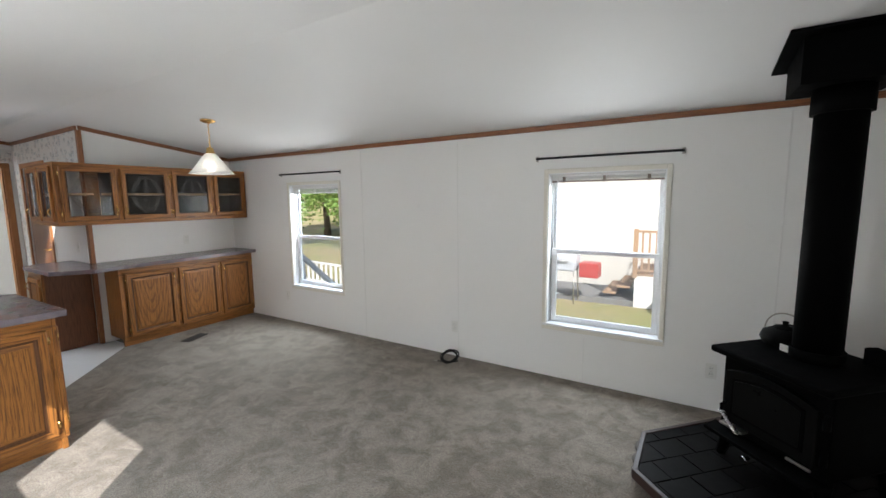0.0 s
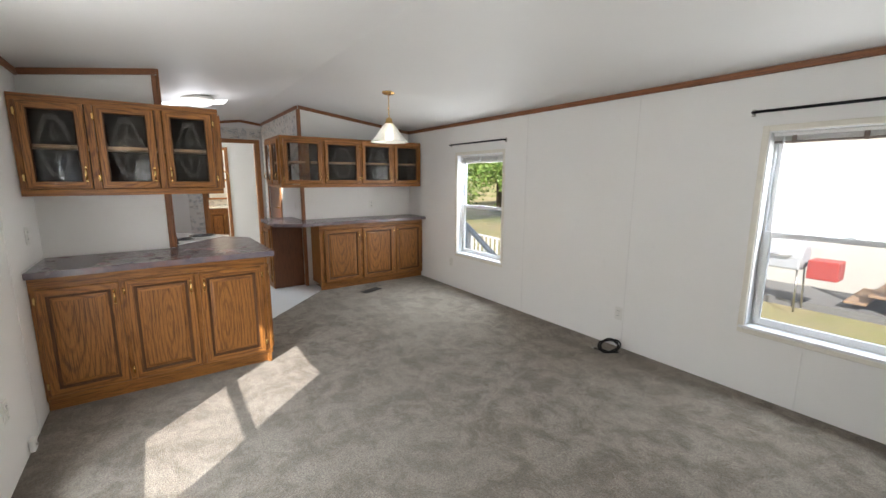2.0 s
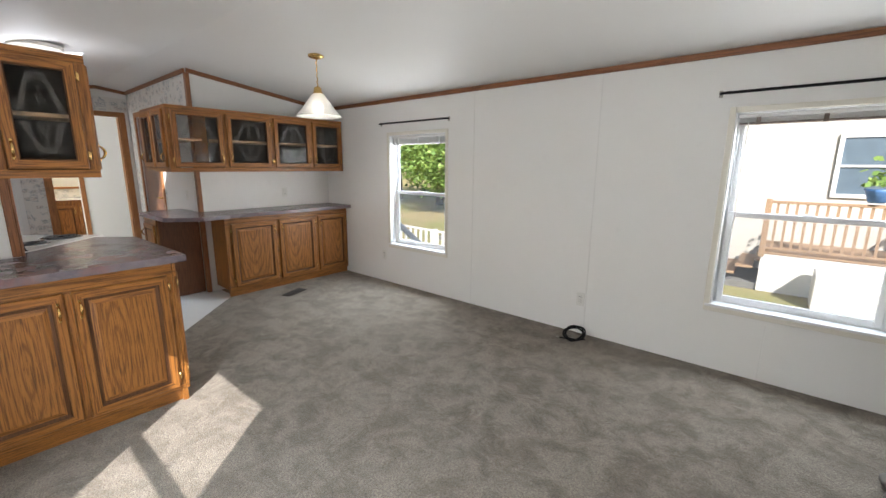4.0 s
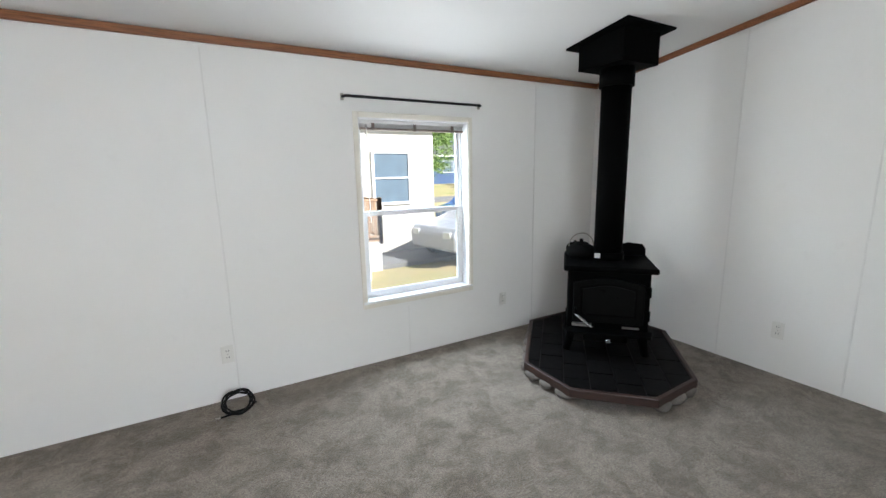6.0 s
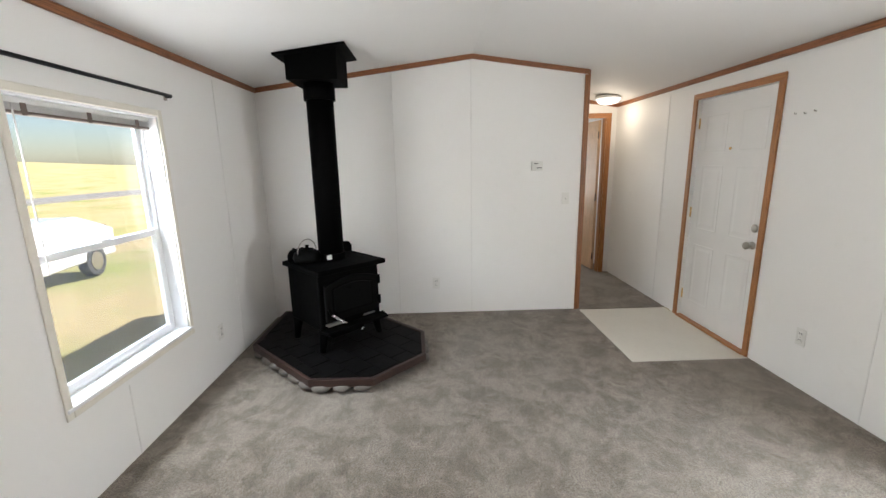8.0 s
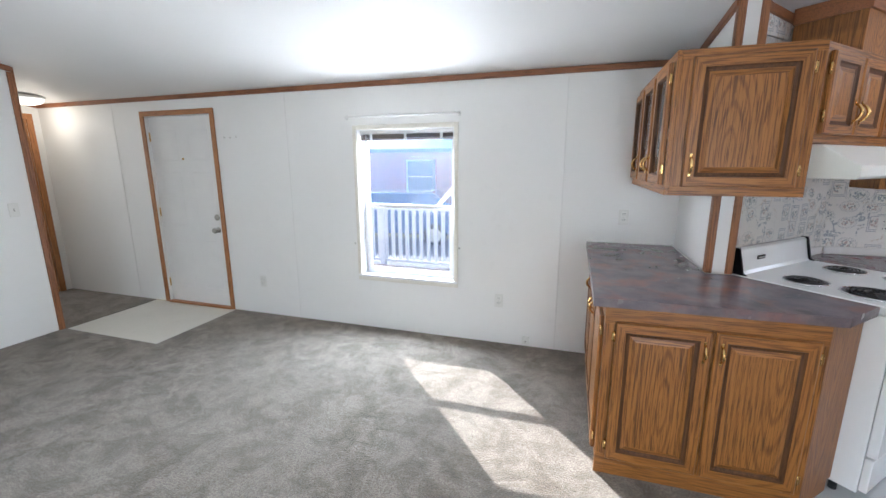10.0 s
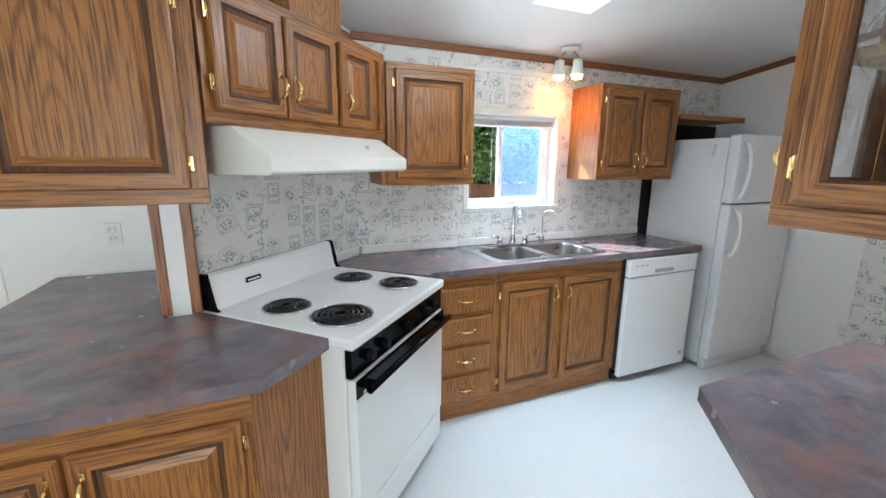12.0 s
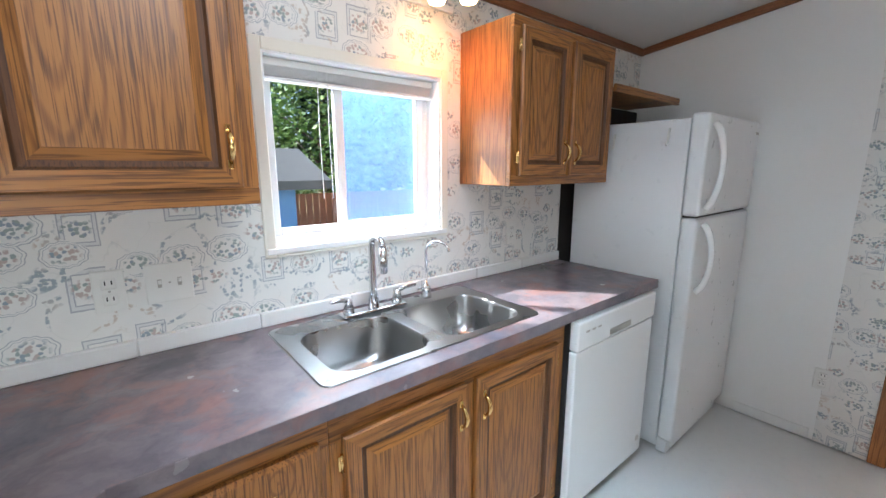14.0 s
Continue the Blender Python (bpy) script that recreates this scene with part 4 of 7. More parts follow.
def slant(s, n):
    """Plan place from the run along the slanted wall and the distance off it."""
    p = U * s + NW * (2.977 + n)
    return p.x, p.y


sx, sy = slant(2.455, 0.335)
cab = thing("wall_cabinet", "oak wall cabinet with three short doors above the range hood", "cabinet", at=pose(sx, sy, 0, 0, 0, 45))
body(cab, -0.99, 0.0, -0.33, -0.0195, 1.575, UP1 - 0.002)
face_frame(cab, -0.99, 0.0, 1.575, UP1 - 0.002, 0.0, (-0.565,))
for a, b, s in ((-0.30, -0.03, 1), (-0.585, -0.315, -1), (-0.86, -0.62, -1)):
    panel_door(cab, a, b, 1.615, UP1 - 0.035, 0.001, s, fw=0.045)
# duct box on it, up to the ceiling
sx, sy = slant(2.86, 0.30)
bx = thing("duct_box", "oak veneer duct box from the range cabinet to the ceiling", "duct cover", at=pose(sx, sy, 0, 0, 0, 45))
part("casing", block(-0.30, 0.0, -0.28, 0.0, UP1 - 0.001, 2.20, 0.002), "oak_v", bx)
bm = bmesh.new()
vs = []
for z0, z1 in ((2.16, 2.20),):
    cube(bm, -0.315, 0.012, 0.0005, 0.014, 2.165, 2.215, 0.002)
    cube(bm, 0.0005, 0.014, -0.28, 0.012, 2.165, 2.24, 0.002)
part("crown_strip", bm, "trim", bx)

# range hood
sx, sy = slant(2.535, 0.0)
hood = thing("range_hood", "almond white enamel range hood under the cabinet", "range hood", at=pose(sx, sy, 0, 0, 0, 45))
bm = bmesh.new()
prof = [(0.002, 1.428), (0.468, 1.428), (0.480, 1.438), (0.480, 1.482), (0.335, 1.574), (0.002, 1.574)]
a = [bm.verts.new((-0.858, y, z)) for y, z in prof]
b = [bm.verts.new((0.0, y, z)) for y, z in prof]
bm.faces.new(a), bm.faces.new(b[::-1])
for i in range(len(prof)):
    bm.faces.new((a[i], b[i], b[(i + 1) % 6], a[(i + 1) % 6]))
bmesh.ops.bevel(bm, geom=list(bm.edges), offset=0.004, segments=2, affect="EDGES", profile=0.5, material=-1)
part("canopy", bm, "almond", hood)
part("filter", block(-0.62, -0.24, 0.08, 0.40, 1.422, 1.4275, 0.001), "steel", hood)
part("switch", tube(bmesh.new(), [(-0.62, 0.41, 1.526), (-0.62, 0.418, 1.538)], 0.007, 10), "plate", hood)

# range
sx, sy = slant(2.602, 0.012)
rg = thing("range", "white electric coil range with a black door handle", "range", at=pose(sx, sy, 0, 0, 0, 45))
part("body", block(-0.758, -0.002, 0.03, 0.64, 0.06, 0.878, 0.004), "enamel", rg)
part("cooktop", block(-0.764, 0.004, 0.0, 0.68, 0.879, 0.918, 0.010, 3), "enamel", rg)
bm = bmesh.new()
prof = [(0.0, 0.9185), (0.062, 0.9185), (0.052, 0.935), (0.030, 1.045), (0.018, 1.055), (0.0, 1.055)]
a = [bm.verts.new((-0.744, y, z)) for y, z in prof]
b = [bm.verts.new((-0.020, y, z)) for y, z in prof]
bm.faces.new(a), bm.faces.new(b[::-1])
for i in range(len(prof)):
    bm.faces.new((a[i], b[i], b[(i + 1) % 6], a[(i + 1) % 6]))
bg = part("backguard", bm, "enamel", rg)
for x0, x1 in ((-0.758, -0.7445), (-0.0195, -0.006)):
    bm = bmesh.new()
    pts = [(0.0, 0.9185), (0.085, 0.9185), (0.066, 0.93), (0.036, 1.058), (0.0, 1.058)]
    a = [bm.verts.new((x0, y, z)) for y, z in pts]
    b = [bm.verts.new((x1, y, z)) for y, z in pts]
    bm.faces.new(a), bm.faces.new(b[::-1])
    for i in range(5):
        bm.faces.new((a[i], b[i], b[(i + 1) % 5], a[(i + 1) % 5]))
    part("end_cap", bm, "gloss_black", rg, "black end cap of the backguard")
bm = bmesh.new()
cube(bm, -0.255, -0.175, 0.0435, 0.0475, 0.982, 1.004, 0.002)
badge = part("badge", bm, "gloss_black", bg, "small black badge")
part("badge_line", block(-0.245, -0.185, 0.0477, 0.0485, 0.9895, 0.9955), "enamel", badge)
for bx0, by0, r in ((-0.155, 0.275, 0.082), (-0.165, 0.52, 0.104), (-0.595, 0.275, 0.082), (-0.60, 0.515, 0.082)):
    pan = part("drip_pan", lathe(bmesh.new(), [(r + 0.008, 0.0), (r + 0.012, 0.004), (r + 0.002, 0.006), (r - 0.012, 0.0015), (0.02, 0.001)], (bx0, by0, 0.9185), 32), "dark_chrome", rg, "black drip pan with chrome rim")
    part("trim_ring", tube(bmesh.new(), [(bx0 + (r + 0.008) * math.cos(i * math.tau / 36), by0 + (r + 0.008) * math.sin(i * math.tau / 36), 0.9235) for i in range(36)], 0.0045, 8, close=True), "chrome", pan)
    n = int(4.3 * 26)
    pts = []
    for i in range(n):
        q = i / (n - 1)
        ang = q * 4.3 * math.tau
        rr = 0.016 + (r - 0.020) * q
        pts.append((bx0 + rr * math.cos(ang), by0 + rr * math.sin(ang), 0.9285))
    part("coil", tube(bmesh.new(), pts, 0.0048, 6), "coil", pan, "spiral heating coil")
panel = part("control_panel", block(-0.756, -0.004, 0.641, 0.667, 0.775, 0.877, 0.003), "gloss_black", rg, "black control strip under the cooktop")
for x in (-0.66, -0.56, -0.38, -0.20, -0.10):
    part("knob", tube(bmesh.new(), [(x, 0.6675, 0.825), (x, 0.677, 0.825), (x, 0.695, 0.825)], [0.022, 0.019, 0.016], 20), "gloss_black", panel)
door = part("oven_door", block(-0.752, -0.008, 0.641, 0.677, 0.245, 0.770, 0.008, 3), "enamel", rg)
part("door_band", block(-0.752, -0.008, 0.6775, 0.683, 0.705, 0.772, 0.002), "gloss_black", door, "black band across the oven door")
bm = bmesh.new()
tube(bm, [(-0.735, 0.72, 0.742), (-0.025, 0.72, 0.742)], 0.013, 12)
for x in (-0.70, -0.06):
    cube(bm, x - 0.02, x + 0.02, 0.683, 0.717, 0.733, 0.751, 0.003)
part("handle", bm, "gloss_black", door, "black bar handle")
for i in range(14):
    x = -0.70 + i * 0.048
    part("vent_slot", block(x, x + 0.034, 0.6835, 0.6855, 0.713, 0.722), "plate", door)
part("drawer", block(-0.752, -0.008, 0.641, 0.67, 0.075, 0.235, 0.006, 2), "enamel", rg)
for x in (-0.73, -0.05):
    for y in (0.08, 0.55):
        part("foot", tube(bmesh.new(), [(x, y, 0.0), (x, y, 0.062)], 0.016, 10), "slot", rg)

# sink run
FY = 0.045
cab = thing("base_cabinet", "oak base cabinet with four drawers beside the range", "cabinet", "kitchen cabinets", at=facing(-4.99, FY, 0, "north"))
body(cab, -0.36, -0.02, -0.52, -0.0195, 0.10, 0.871)
face_frame(cab, -0.372, 0.0, 0.10, 0.874, 0.0, (), stile=0.03)
part("kick_board", block(-0.372, 0.0, -0.05, -0.025, 0.0, 0.0995), "oak_x", cab)
for i in range(4):
    z = 0.13 + i * 0.176
    drawer(cab, -0.345, -0.025, z, z + 0.150, 0.001)
    if i < 3:
        part("rail", block(-0.3415, -0.0305, -0.019, -0.0006, z + 0.140, z + 0.186, 0.001), "oak_x", cab)
cab = thing("base_cabinet", "oak sink base cabinet with two raised panel doors", "cabinet", "kitchen cabinets", at=facing(-5.3625, FY, 0, "north"))
bm = block(-0.943, 0.0, -0.52, -0.0195, 0.10, 0.70)
part("carcass", bm, "oak_v", cab)
face_frame(cab, -0.943, 0.0, 0.10, 0.874, 0.0, (-0.452,), rail=0.05, stile=0.05)
part("kick_board", block(-0.943, 0.0, -0.05, -0.025, 0.0, 0.0995), "oak_x", cab)
panel_door(cab, -0.428, -0.03, 0.13, 0.80, 0.001, 1, False)
panel_door(cab, -0.885, -0.472, 0.13, 0.80, 0.001, -1, False)

# dishwasher
dw = thing("dishwasher", "white built-in dishwasher with a slim control panel", "dishwasher", at=facing(-6.31, FY + 0.02, 0, "north"))
part("tub", block(-0.63, 0.0, -0.52, -0.004, 0.10, 0.868), "slot", dw)
part("door", block(-0.632, -0.002, -0.003, 0.03, 0.048, 0.745, 0.006, 2), "enamel", dw)
cp = part("control_panel", block(-0.632, -0.002, -0.003, 0.036, 0.75, 0.868, 0.008, 3), "enamel", dw)
part("latch_pocket", block(-0.40, -0.23, 0.0362, 0.0375, 0.765, 0.790, 0.002), "nickel", cp)
for i in range(3):
    part("button", block(-0.16 + i * 0.042, -0.135 + i * 0.042, 0.0362, 0.038, 0.820, 0.828, 0.001), "nickel", cp)
part("badge", tube(bmesh.new(), [(-0.585, 0.0303, 0.13), (-0.585, 0.032, 0.13)], 0.016, 16), "nickel", dw)
part("kick_plate", block(-0.62, -0.01, -0.06, -0.03, 0.0, 0.046), "slot", dw)

# laminate with the sink's opening
SX, SYY = (-6.19, -5.37), (-0.43, 0.02)
KN = slant(3.368, 0.004)
FRONT = 0.082


def holed_slab(outer, hole, z0, z1):
    """A slab on a plan outline with one opening through it."""
    bm = bmesh.new()
    loops = []
    for z in (z0, z1):
        es, ring = [], []
        for pts in (outer, hole):
            vs = [bm.verts.new((x, y, z)) for x, y in pts]
            es += [bm.edges.new((vs[i], vs[(i + 1) % len(vs)])) for i in range(len(vs))]
            ring.append(vs)
        bmesh.ops.triangle_fill(bm, use_beauty=True, edges=es)
        loops.append(ring)
    for lo, hi in zip(*loops):
        for i in range(len(lo)):
            bm.faces.new((lo[i], lo[(i + 1) % len(lo)], hi[(i + 1) % len(lo)], hi[i]))
    return bm


bm = holed_slab([KN, (-4.702, SOUTH + 0.003), (-6.99, SOUTH + 0.003), (-6.99, FRONT), (-4.965, FRONT), (-4.93, 0.118)],
                [(SX[0] + 0.02, SYY[0] + 0.03), (SX[1] - 0.02, SYY[0] + 0.03), (SX[1] - 0.02, SYY[1] - 0.02), (SX[0] + 0.02, SYY[1] - 0.02)], 0.8755, 0.915)
kt = tagged(part("countertop", bm, "laminate"), "mauve mottled laminate kitchen counter round the sink", "countertop")
edge_band(kt, [(-4.93, 0.118), (-4.965, FRONT), (-6.99, FRONT)])
bs = thing("backsplash", "low white backsplash strip in jointed lengths along the wall", "backsplash")
for i in range(7):
    part("strip", block(-6.99 + i * 0.325, -6.6665 + i * 0.325, SOUTH + 0.0005, SOUTH + 0.018, 0.9155, 0.965, 0.003), "white", bs)
sx, sy = slant(3.37, 0.0005)
bs = part("backsplash", block(-0.285, 0.0, 0.0, 0.017, 0.9155, 0.965, 0.003), "white")
bs.matrix_world = pose(sx, sy, 0, 0, 0, 45)
tagged(bs, "short white backsplash strip beside the range", "backsplash")
tagged(part("counter_strip", block(-3.834, -3.255, SOUTH + 0.001, SOUTH + 0.006, 0.9155, 0.925), "white"), "thin white bead where counter meets wall", "trim", kind="structure")
tagged(part("counter_strip_side", block(-3.8375, -3.832, SOUTH + 0.006, 0.24, 0.9155, 0.925), "white"), "thin white bead where counter meets wall", "trim", kind="structure")


# double bowl sink
def rounded(x0, x1, y0, y1, r, n=6):
    out = []
    for cx, cy, a0 in ((x1 - r, y1 - r, 0), (x0 + r, y1 - r, 90), (x0 + r, y0 + r, 180), (x1 - r, y0 + r, 270)):
        out += [(cx + r * math.cos(radians(a0 + 90 * i / n)), cy + r * math.sin(radians(a0 + 90 * i / n))) for i in range(n + 1)]
    return out


sink = thing("sink", "stainless steel double bowl drop-in sink", "sink")
bowls = [(-5.74, -5.42, -0.33, -0.01), (-6.14, -5.79, -0.33, -0.01)]
bm = bmesh.new()
outer = [bm.verts.new((x, y, 0.919)) for x, y in rounded(*SX, *SYY, 0.03)]
edges = [bm.edges.new((outer[i], outer[(i + 1) % len(outer)])) for i in range(len(outer))]
rims = []
for bw in bowls:
    rim = [bm.verts.new((x, y, 0.919)) for x, y in rounded(*bw, 0.07)]
    edges += [bm.edges.new((rim[i], rim[(i + 1) % len(rim)])) for i in range(len(rim))]
bmesh.ops.triangle_fill(bm, use_beauty=True, edges=edges)
drop = [bm.verts.new((x, y, 0.9155)) for x, y in rounded(SX[0] - 0.003, SX[1] + 0.003, SYY[0] - 0.003, SYY[1] + 0.003, 0.032)]
for i in range(len(outer)):
    bm.faces.new((outer[i], outer[(i + 1) % len(outer)], drop[(i + 1) % len(outer)], drop[i]))
part("deck", bm, "steel", sink)
for bw in bowls:
    bm = bmesh.new()
    rows = []
    for inset, z, r in ((0, 0.919, 0.07), (0.004, 0.912, 0.07), (0.010, 0.80, 0.065), (0.030, 0.768, 0.06), (0.08, 0.760, 0.05), (0.125, 0.757, 0.03)):
        rows.append([bm.verts.new((x, y, z)) for x, y in rounded(bw[0] + inset, bw[1] - inset, bw[2] + inset, bw[3] - inset, r)])
    for a, b in zip(rows, rows[1:]):
        for i in range(len(a)):
            f = bm.faces.new((a[i], a[(i + 1) % len(a)], b[(i + 1) % len(a)], b[i]))
            f.smooth = True
    bm.faces.new(rows[-1])
    bowl = part("bowl", bm, "steel", sink)
    part("strainer", lathe(bmesh.new(), [(0.042, 0.0), (0.044, 0.003), (0.03, 0.002), (0.01, 0.004)], ((bw[0] + bw[1]) / 2, (bw[2] + bw[3]) / 2, 0.7575), 24), "chrome", bowl)
fc = thing("faucet", "chrome gooseneck pull-down faucet with a lever handle", "faucet", at=pose(-5.735, -0.385, 0.9195))
part("deck_plate", block(-0.13, 0.13, -0.028, 0.028, 0, 0.012, 0.006, 2), "chrome", fc)
pts = [(0, 0, 0.01), (0, 0, 0.08), (0, 0, 0.24)]
for i in range(1, 9):
    a = i * math.pi / 8
    pts.append((0.0, 0.038 - 0.038 * math.cos(a), 0.24 + 0.038 * math.sin(a)))
part("spout", tube(bmesh.new(), pts, [0.022, 0.014] + [0.0115] * 9, 14), "chrome", fc)
part("spray_head", tube(bmesh.new(), [(0, 0.076, 0.245), (0, 0.076, 0.20), (0, 0.078, 0.155)], [0.013, 0.016, 0.0135], 14), "chrome", fc)
for x, s in ((0.10, 1), (-0.10, -1)):
    bm = bmesh.new()
    tube(bm, [(x, 0, 0.01), (x, 0, 0.05), (x, 0, 0.062)], [0.021, 0.015, 0.013], 14)
    tube(bm, [(x, 0, 0.055), (x + s * 0.03, 0.01, 0.066), (x + s * 0.075, 0.02, 0.070)], [0.010, 0.008, 0.006], 10)
    part("lever", bm, "chrome", fc)
fl = thing("filter_faucet", "slim chrome drinking water faucet beside the sink faucet", "faucet", at=pose(-5.975, -0.385, 0.9195))
part("base", tube(bmesh.new(), [(0, 0, 0), (0, 0, 0.045), (0, 0, 0.055)], [0.021, 0.018, 0.010], 14), "chrome", fl)
pts = [(0, 0, 0.05), (0, 0, 0.19)] + [(0.0 - (0.032 - 0.032 * math.cos(i * math.pi / 7)), 0.032 - 0.032 * math.cos(i * math.pi / 7), 0.19 + 0.04 * math.sin(i * math.pi / 7)) for i in range(1, 8)]
part("spout", tube(bmesh.new(), pts, 0.006, 10), "chrome", fl)
part("lever", tube(bmesh.new(), [(0.012, 0.0, 0.04), (0.05, 0.012, 0.045)], 0.006, 8), "chrome", fl)

# wall cabinets on the window wall
WF = -0.195
cab = thing("wall_cabinet", "oak wall cabinet with one raised panel door beside the window", "cabinet", "kitchen cabinets", at=facing(-4.815, WF, 0, "north"))
body(cab, -0.505, 0.03, -0.292, -0.0195, 1.346, UP1 - 0.004)
face_frame(cab, -0.508, 0.0, 1.345, UP1 - 0.003, 0.0, (), stile=0.05)
panel_door(cab, -0.47, -0.045, 1.385, UP1 - 0.035, 0.001, 1)
cab = thing("wall_cabinet", "oak wall cabinet with two raised panel doors near the refrigerator", "cabinet", "kitchen cabinets", at=facing(-6.24, WF, 0, "north"))
body(cab, -0.71, 0.0, -0.292, -0.0195, 1.362, UP1 + 0.002)
face_frame(cab, -0.71, 0.0, 1.361, UP1 + 0.003, 0.0, (-0.355,), mid=0.02)
panel_door(cab, -0.343, -0.035, 1.40, UP1 - 0.03, 0.001, 1)
panel_door(cab, -0.675, -0.367, 1.40, UP1 - 0.03, 0.001, -1)
bm = bmesh.new()
cube(bm, -7.66, -6.952, SOUTH + 0.002, WF, 1.79, 1.808, 0.002)
cube(bm, -7.66, -6.952, WF, WF + 0.018, 1.785, 1.822, 0.002)
tagged(part("shelf", bm, "oak_x"), "open oak shelf over the refrigerator", "shelf")

# refrigerator
# Sheet added on the wall to paint the shade round the refrigerator.
tagged(part("wall_panel_recess", block(WEST + 0.001, -6.995, SOUTH + 0.0005, SOUTH + 0.004, 0.0, 1.785), "recess"), "dark sheet for the shade behind the refrigerator", "wall", kind="structure")
fr = thing("refrigerator", "white top-freezer refrigerator with arched handles", "refrigerator", at=facing(-7.045, 0.20, 0, "north"))
part("cabinet", block(-0.715, -0.005, -0.64, -0.075, 0.03, 1.645, 0.006, 2), "fridge", fr)
part("grille", block(-0.70, -0.02, -0.08, -0.03, 0.0, 0.075, 0.004), "fridge", fr)
for nm, z0, z1, hz in (("freezer_door", 1.215, 1.665, (1.25, 1.62)), ("fresh_food_door", 0.085, 1.205, (0.86, 1.18))):
    dr = part(nm, block(-0.72, 0.0, -0.072, 0.0, z0, z1, 0.014, 3), "fridge", fr)
    hx = -0.055
    pts = []
    for i in range(13):
        s = i / 12
        pts.append((hx, 0.006 + 0.048 * math.sin(math.pi * s) ** 0.6, hz[0] + (hz[1] - hz[0]) * s))
    part("handle", tube(bmesh.new(), pts, [0.016 - 0.004 * math.sin(math.pi * i / 12) for i in range(13)], 10), "enamel", dr)
# Dark strip that paints the shade in the gap between the doors.
part("gasket", block(-0.70, -0.02, -0.074, -0.02, 1.2055, 1.2145), "slot", fr, "dark strip for the shaded gap between the doors")
part("hinge_cover", block(-0.71, -0.64, -0.10, -0.02, 1.6455, 1.672, 0.008, 2), "plate", fr)
part("badge", block(-0.70, -0.66, 0.0003, 0.002, 1.60, 1.612), "nickel", fr)
for y, z in ((-0.42, 1.565), (-0.16, 1.575)):
    hk = part("hook", tube(bmesh.new(), [(-0.004, y, z + 0.03), (0.004, y, z), (0.004, y, z - 0.03), (0.014, y, z - 0.042), (0.016, y, z - 0.03)], 0.006, 8), "plate", fr, "white adhesive hook")

# glazed hutch on the north side
HX = -5.165
cab = thing("wall_cabinet", "oak wall cabinet with four etched glass doors over the hutch", "cabinet", "glazed cabinets", at=facing(HX, 3.43, 0, "east"))
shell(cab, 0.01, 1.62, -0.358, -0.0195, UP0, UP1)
face_frame(cab, 0.0, 1.975, UP0, UP1, 0.0, (0.455, 0.945, 1.455))
for a, b, s in ((0.035, 0.435, -1), (0.475, 0.925, 1), (0.965, 1.435, -1), (1.475, 1.935, 1)):
    glass_door(cab, a, b, UP0 + 0.045, UP1 - 0.04, 0.001, s)
cab = thing("wall_cabinet", "oak end cabinet with etched glass doors on two sides", "cabinet", "glazed cabinets", at=facing(HX - 0.02, 1.457, 0, "south"))
# These panels carry the end cabinet's inner shade as near-black colour.
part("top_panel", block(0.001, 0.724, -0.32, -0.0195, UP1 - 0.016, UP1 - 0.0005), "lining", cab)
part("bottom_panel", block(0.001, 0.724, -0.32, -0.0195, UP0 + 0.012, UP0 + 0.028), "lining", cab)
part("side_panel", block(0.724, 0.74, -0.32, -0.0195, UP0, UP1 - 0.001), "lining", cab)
part("shelf", block(0.02, 0.72, -0.31, -0.05, 1.655, 1.677, 0.002), "inside", cab)
face_frame(cab, 0.001, 0.74, UP0, UP1, 0.0, (0.37,))
for a, b, s in ((0.04, 0.352, -1), (0.39, 0.70, 1)):
    glass_door(cab, a, b, UP0 + 0.045, UP1 - 0.04, 0.001, -s)
BX = -5.14
cab = thing("base_cabinet", "oak base cabinet with three raised panel doors under the hutch", "cabinet", "hutch cabinets", at=facing(BX, 3.437, 0, "east"))
body(cab, 0.0, 1.56, -0.36, -0.0195, 0.075, 0.871)
face_frame(cab, 0.0, 1.56, 0.074, 0.874, 0.0, (0.47, 0.985))
part("kick_board", block(0.0, 1.555, -0.06, -0.03, 0.0, 0.0735), "oak_x", cab)
for a, b, s in ((0.03, 0.45, -1), (0.49, 0.965, -1), (1.005, 1.50, 1)):
    panel_door(cab, a, b, 0.105, 0.80, 0.001, s, False)
cab = thing("base_cabinet", "oak end cabinet with a dark veneer side under the hutch counter", "cabinet", "hutch cabinets", at=facing(-5.60, 1.385, 0, "south"))
body(cab, 0.002, 0.40, -0.407, -0.0195, 0.0, 0.872, "veneer")
face_frame(cab, 0.0, 0.40, 0.0, 0.874, 0.0, (), rail=0.06)
panel_door(cab, 0.04, 0.365, 0.09, 0.80, 0.001, -1, False)
bm = bmesh.new()
prism(bm, [(-5.045, NORTH - 0.002), (-5.528, NORTH - 0.002), (-5.528, 1.783), (-6.06, 1.783), (-6.06, 1.50), (-5.97, 1.345), (-5.21, 1.345), (-4.985, 1.63), (-5.045, 1.90)], 0.875, 0.915, 0.003)
ct = tagged(part("countertop", bm, "laminate"), "mauve mottled laminate hutch counter with pointed end", "countertop")
edge_band(ct, [(-6.06, 1.783), (-6.06, 1.50), (-5.97, 1.345), (-5.21, 1.345), (-4.985, 1.63), (-5.045, 1.90), (-5.045, NORTH - 0.004)])


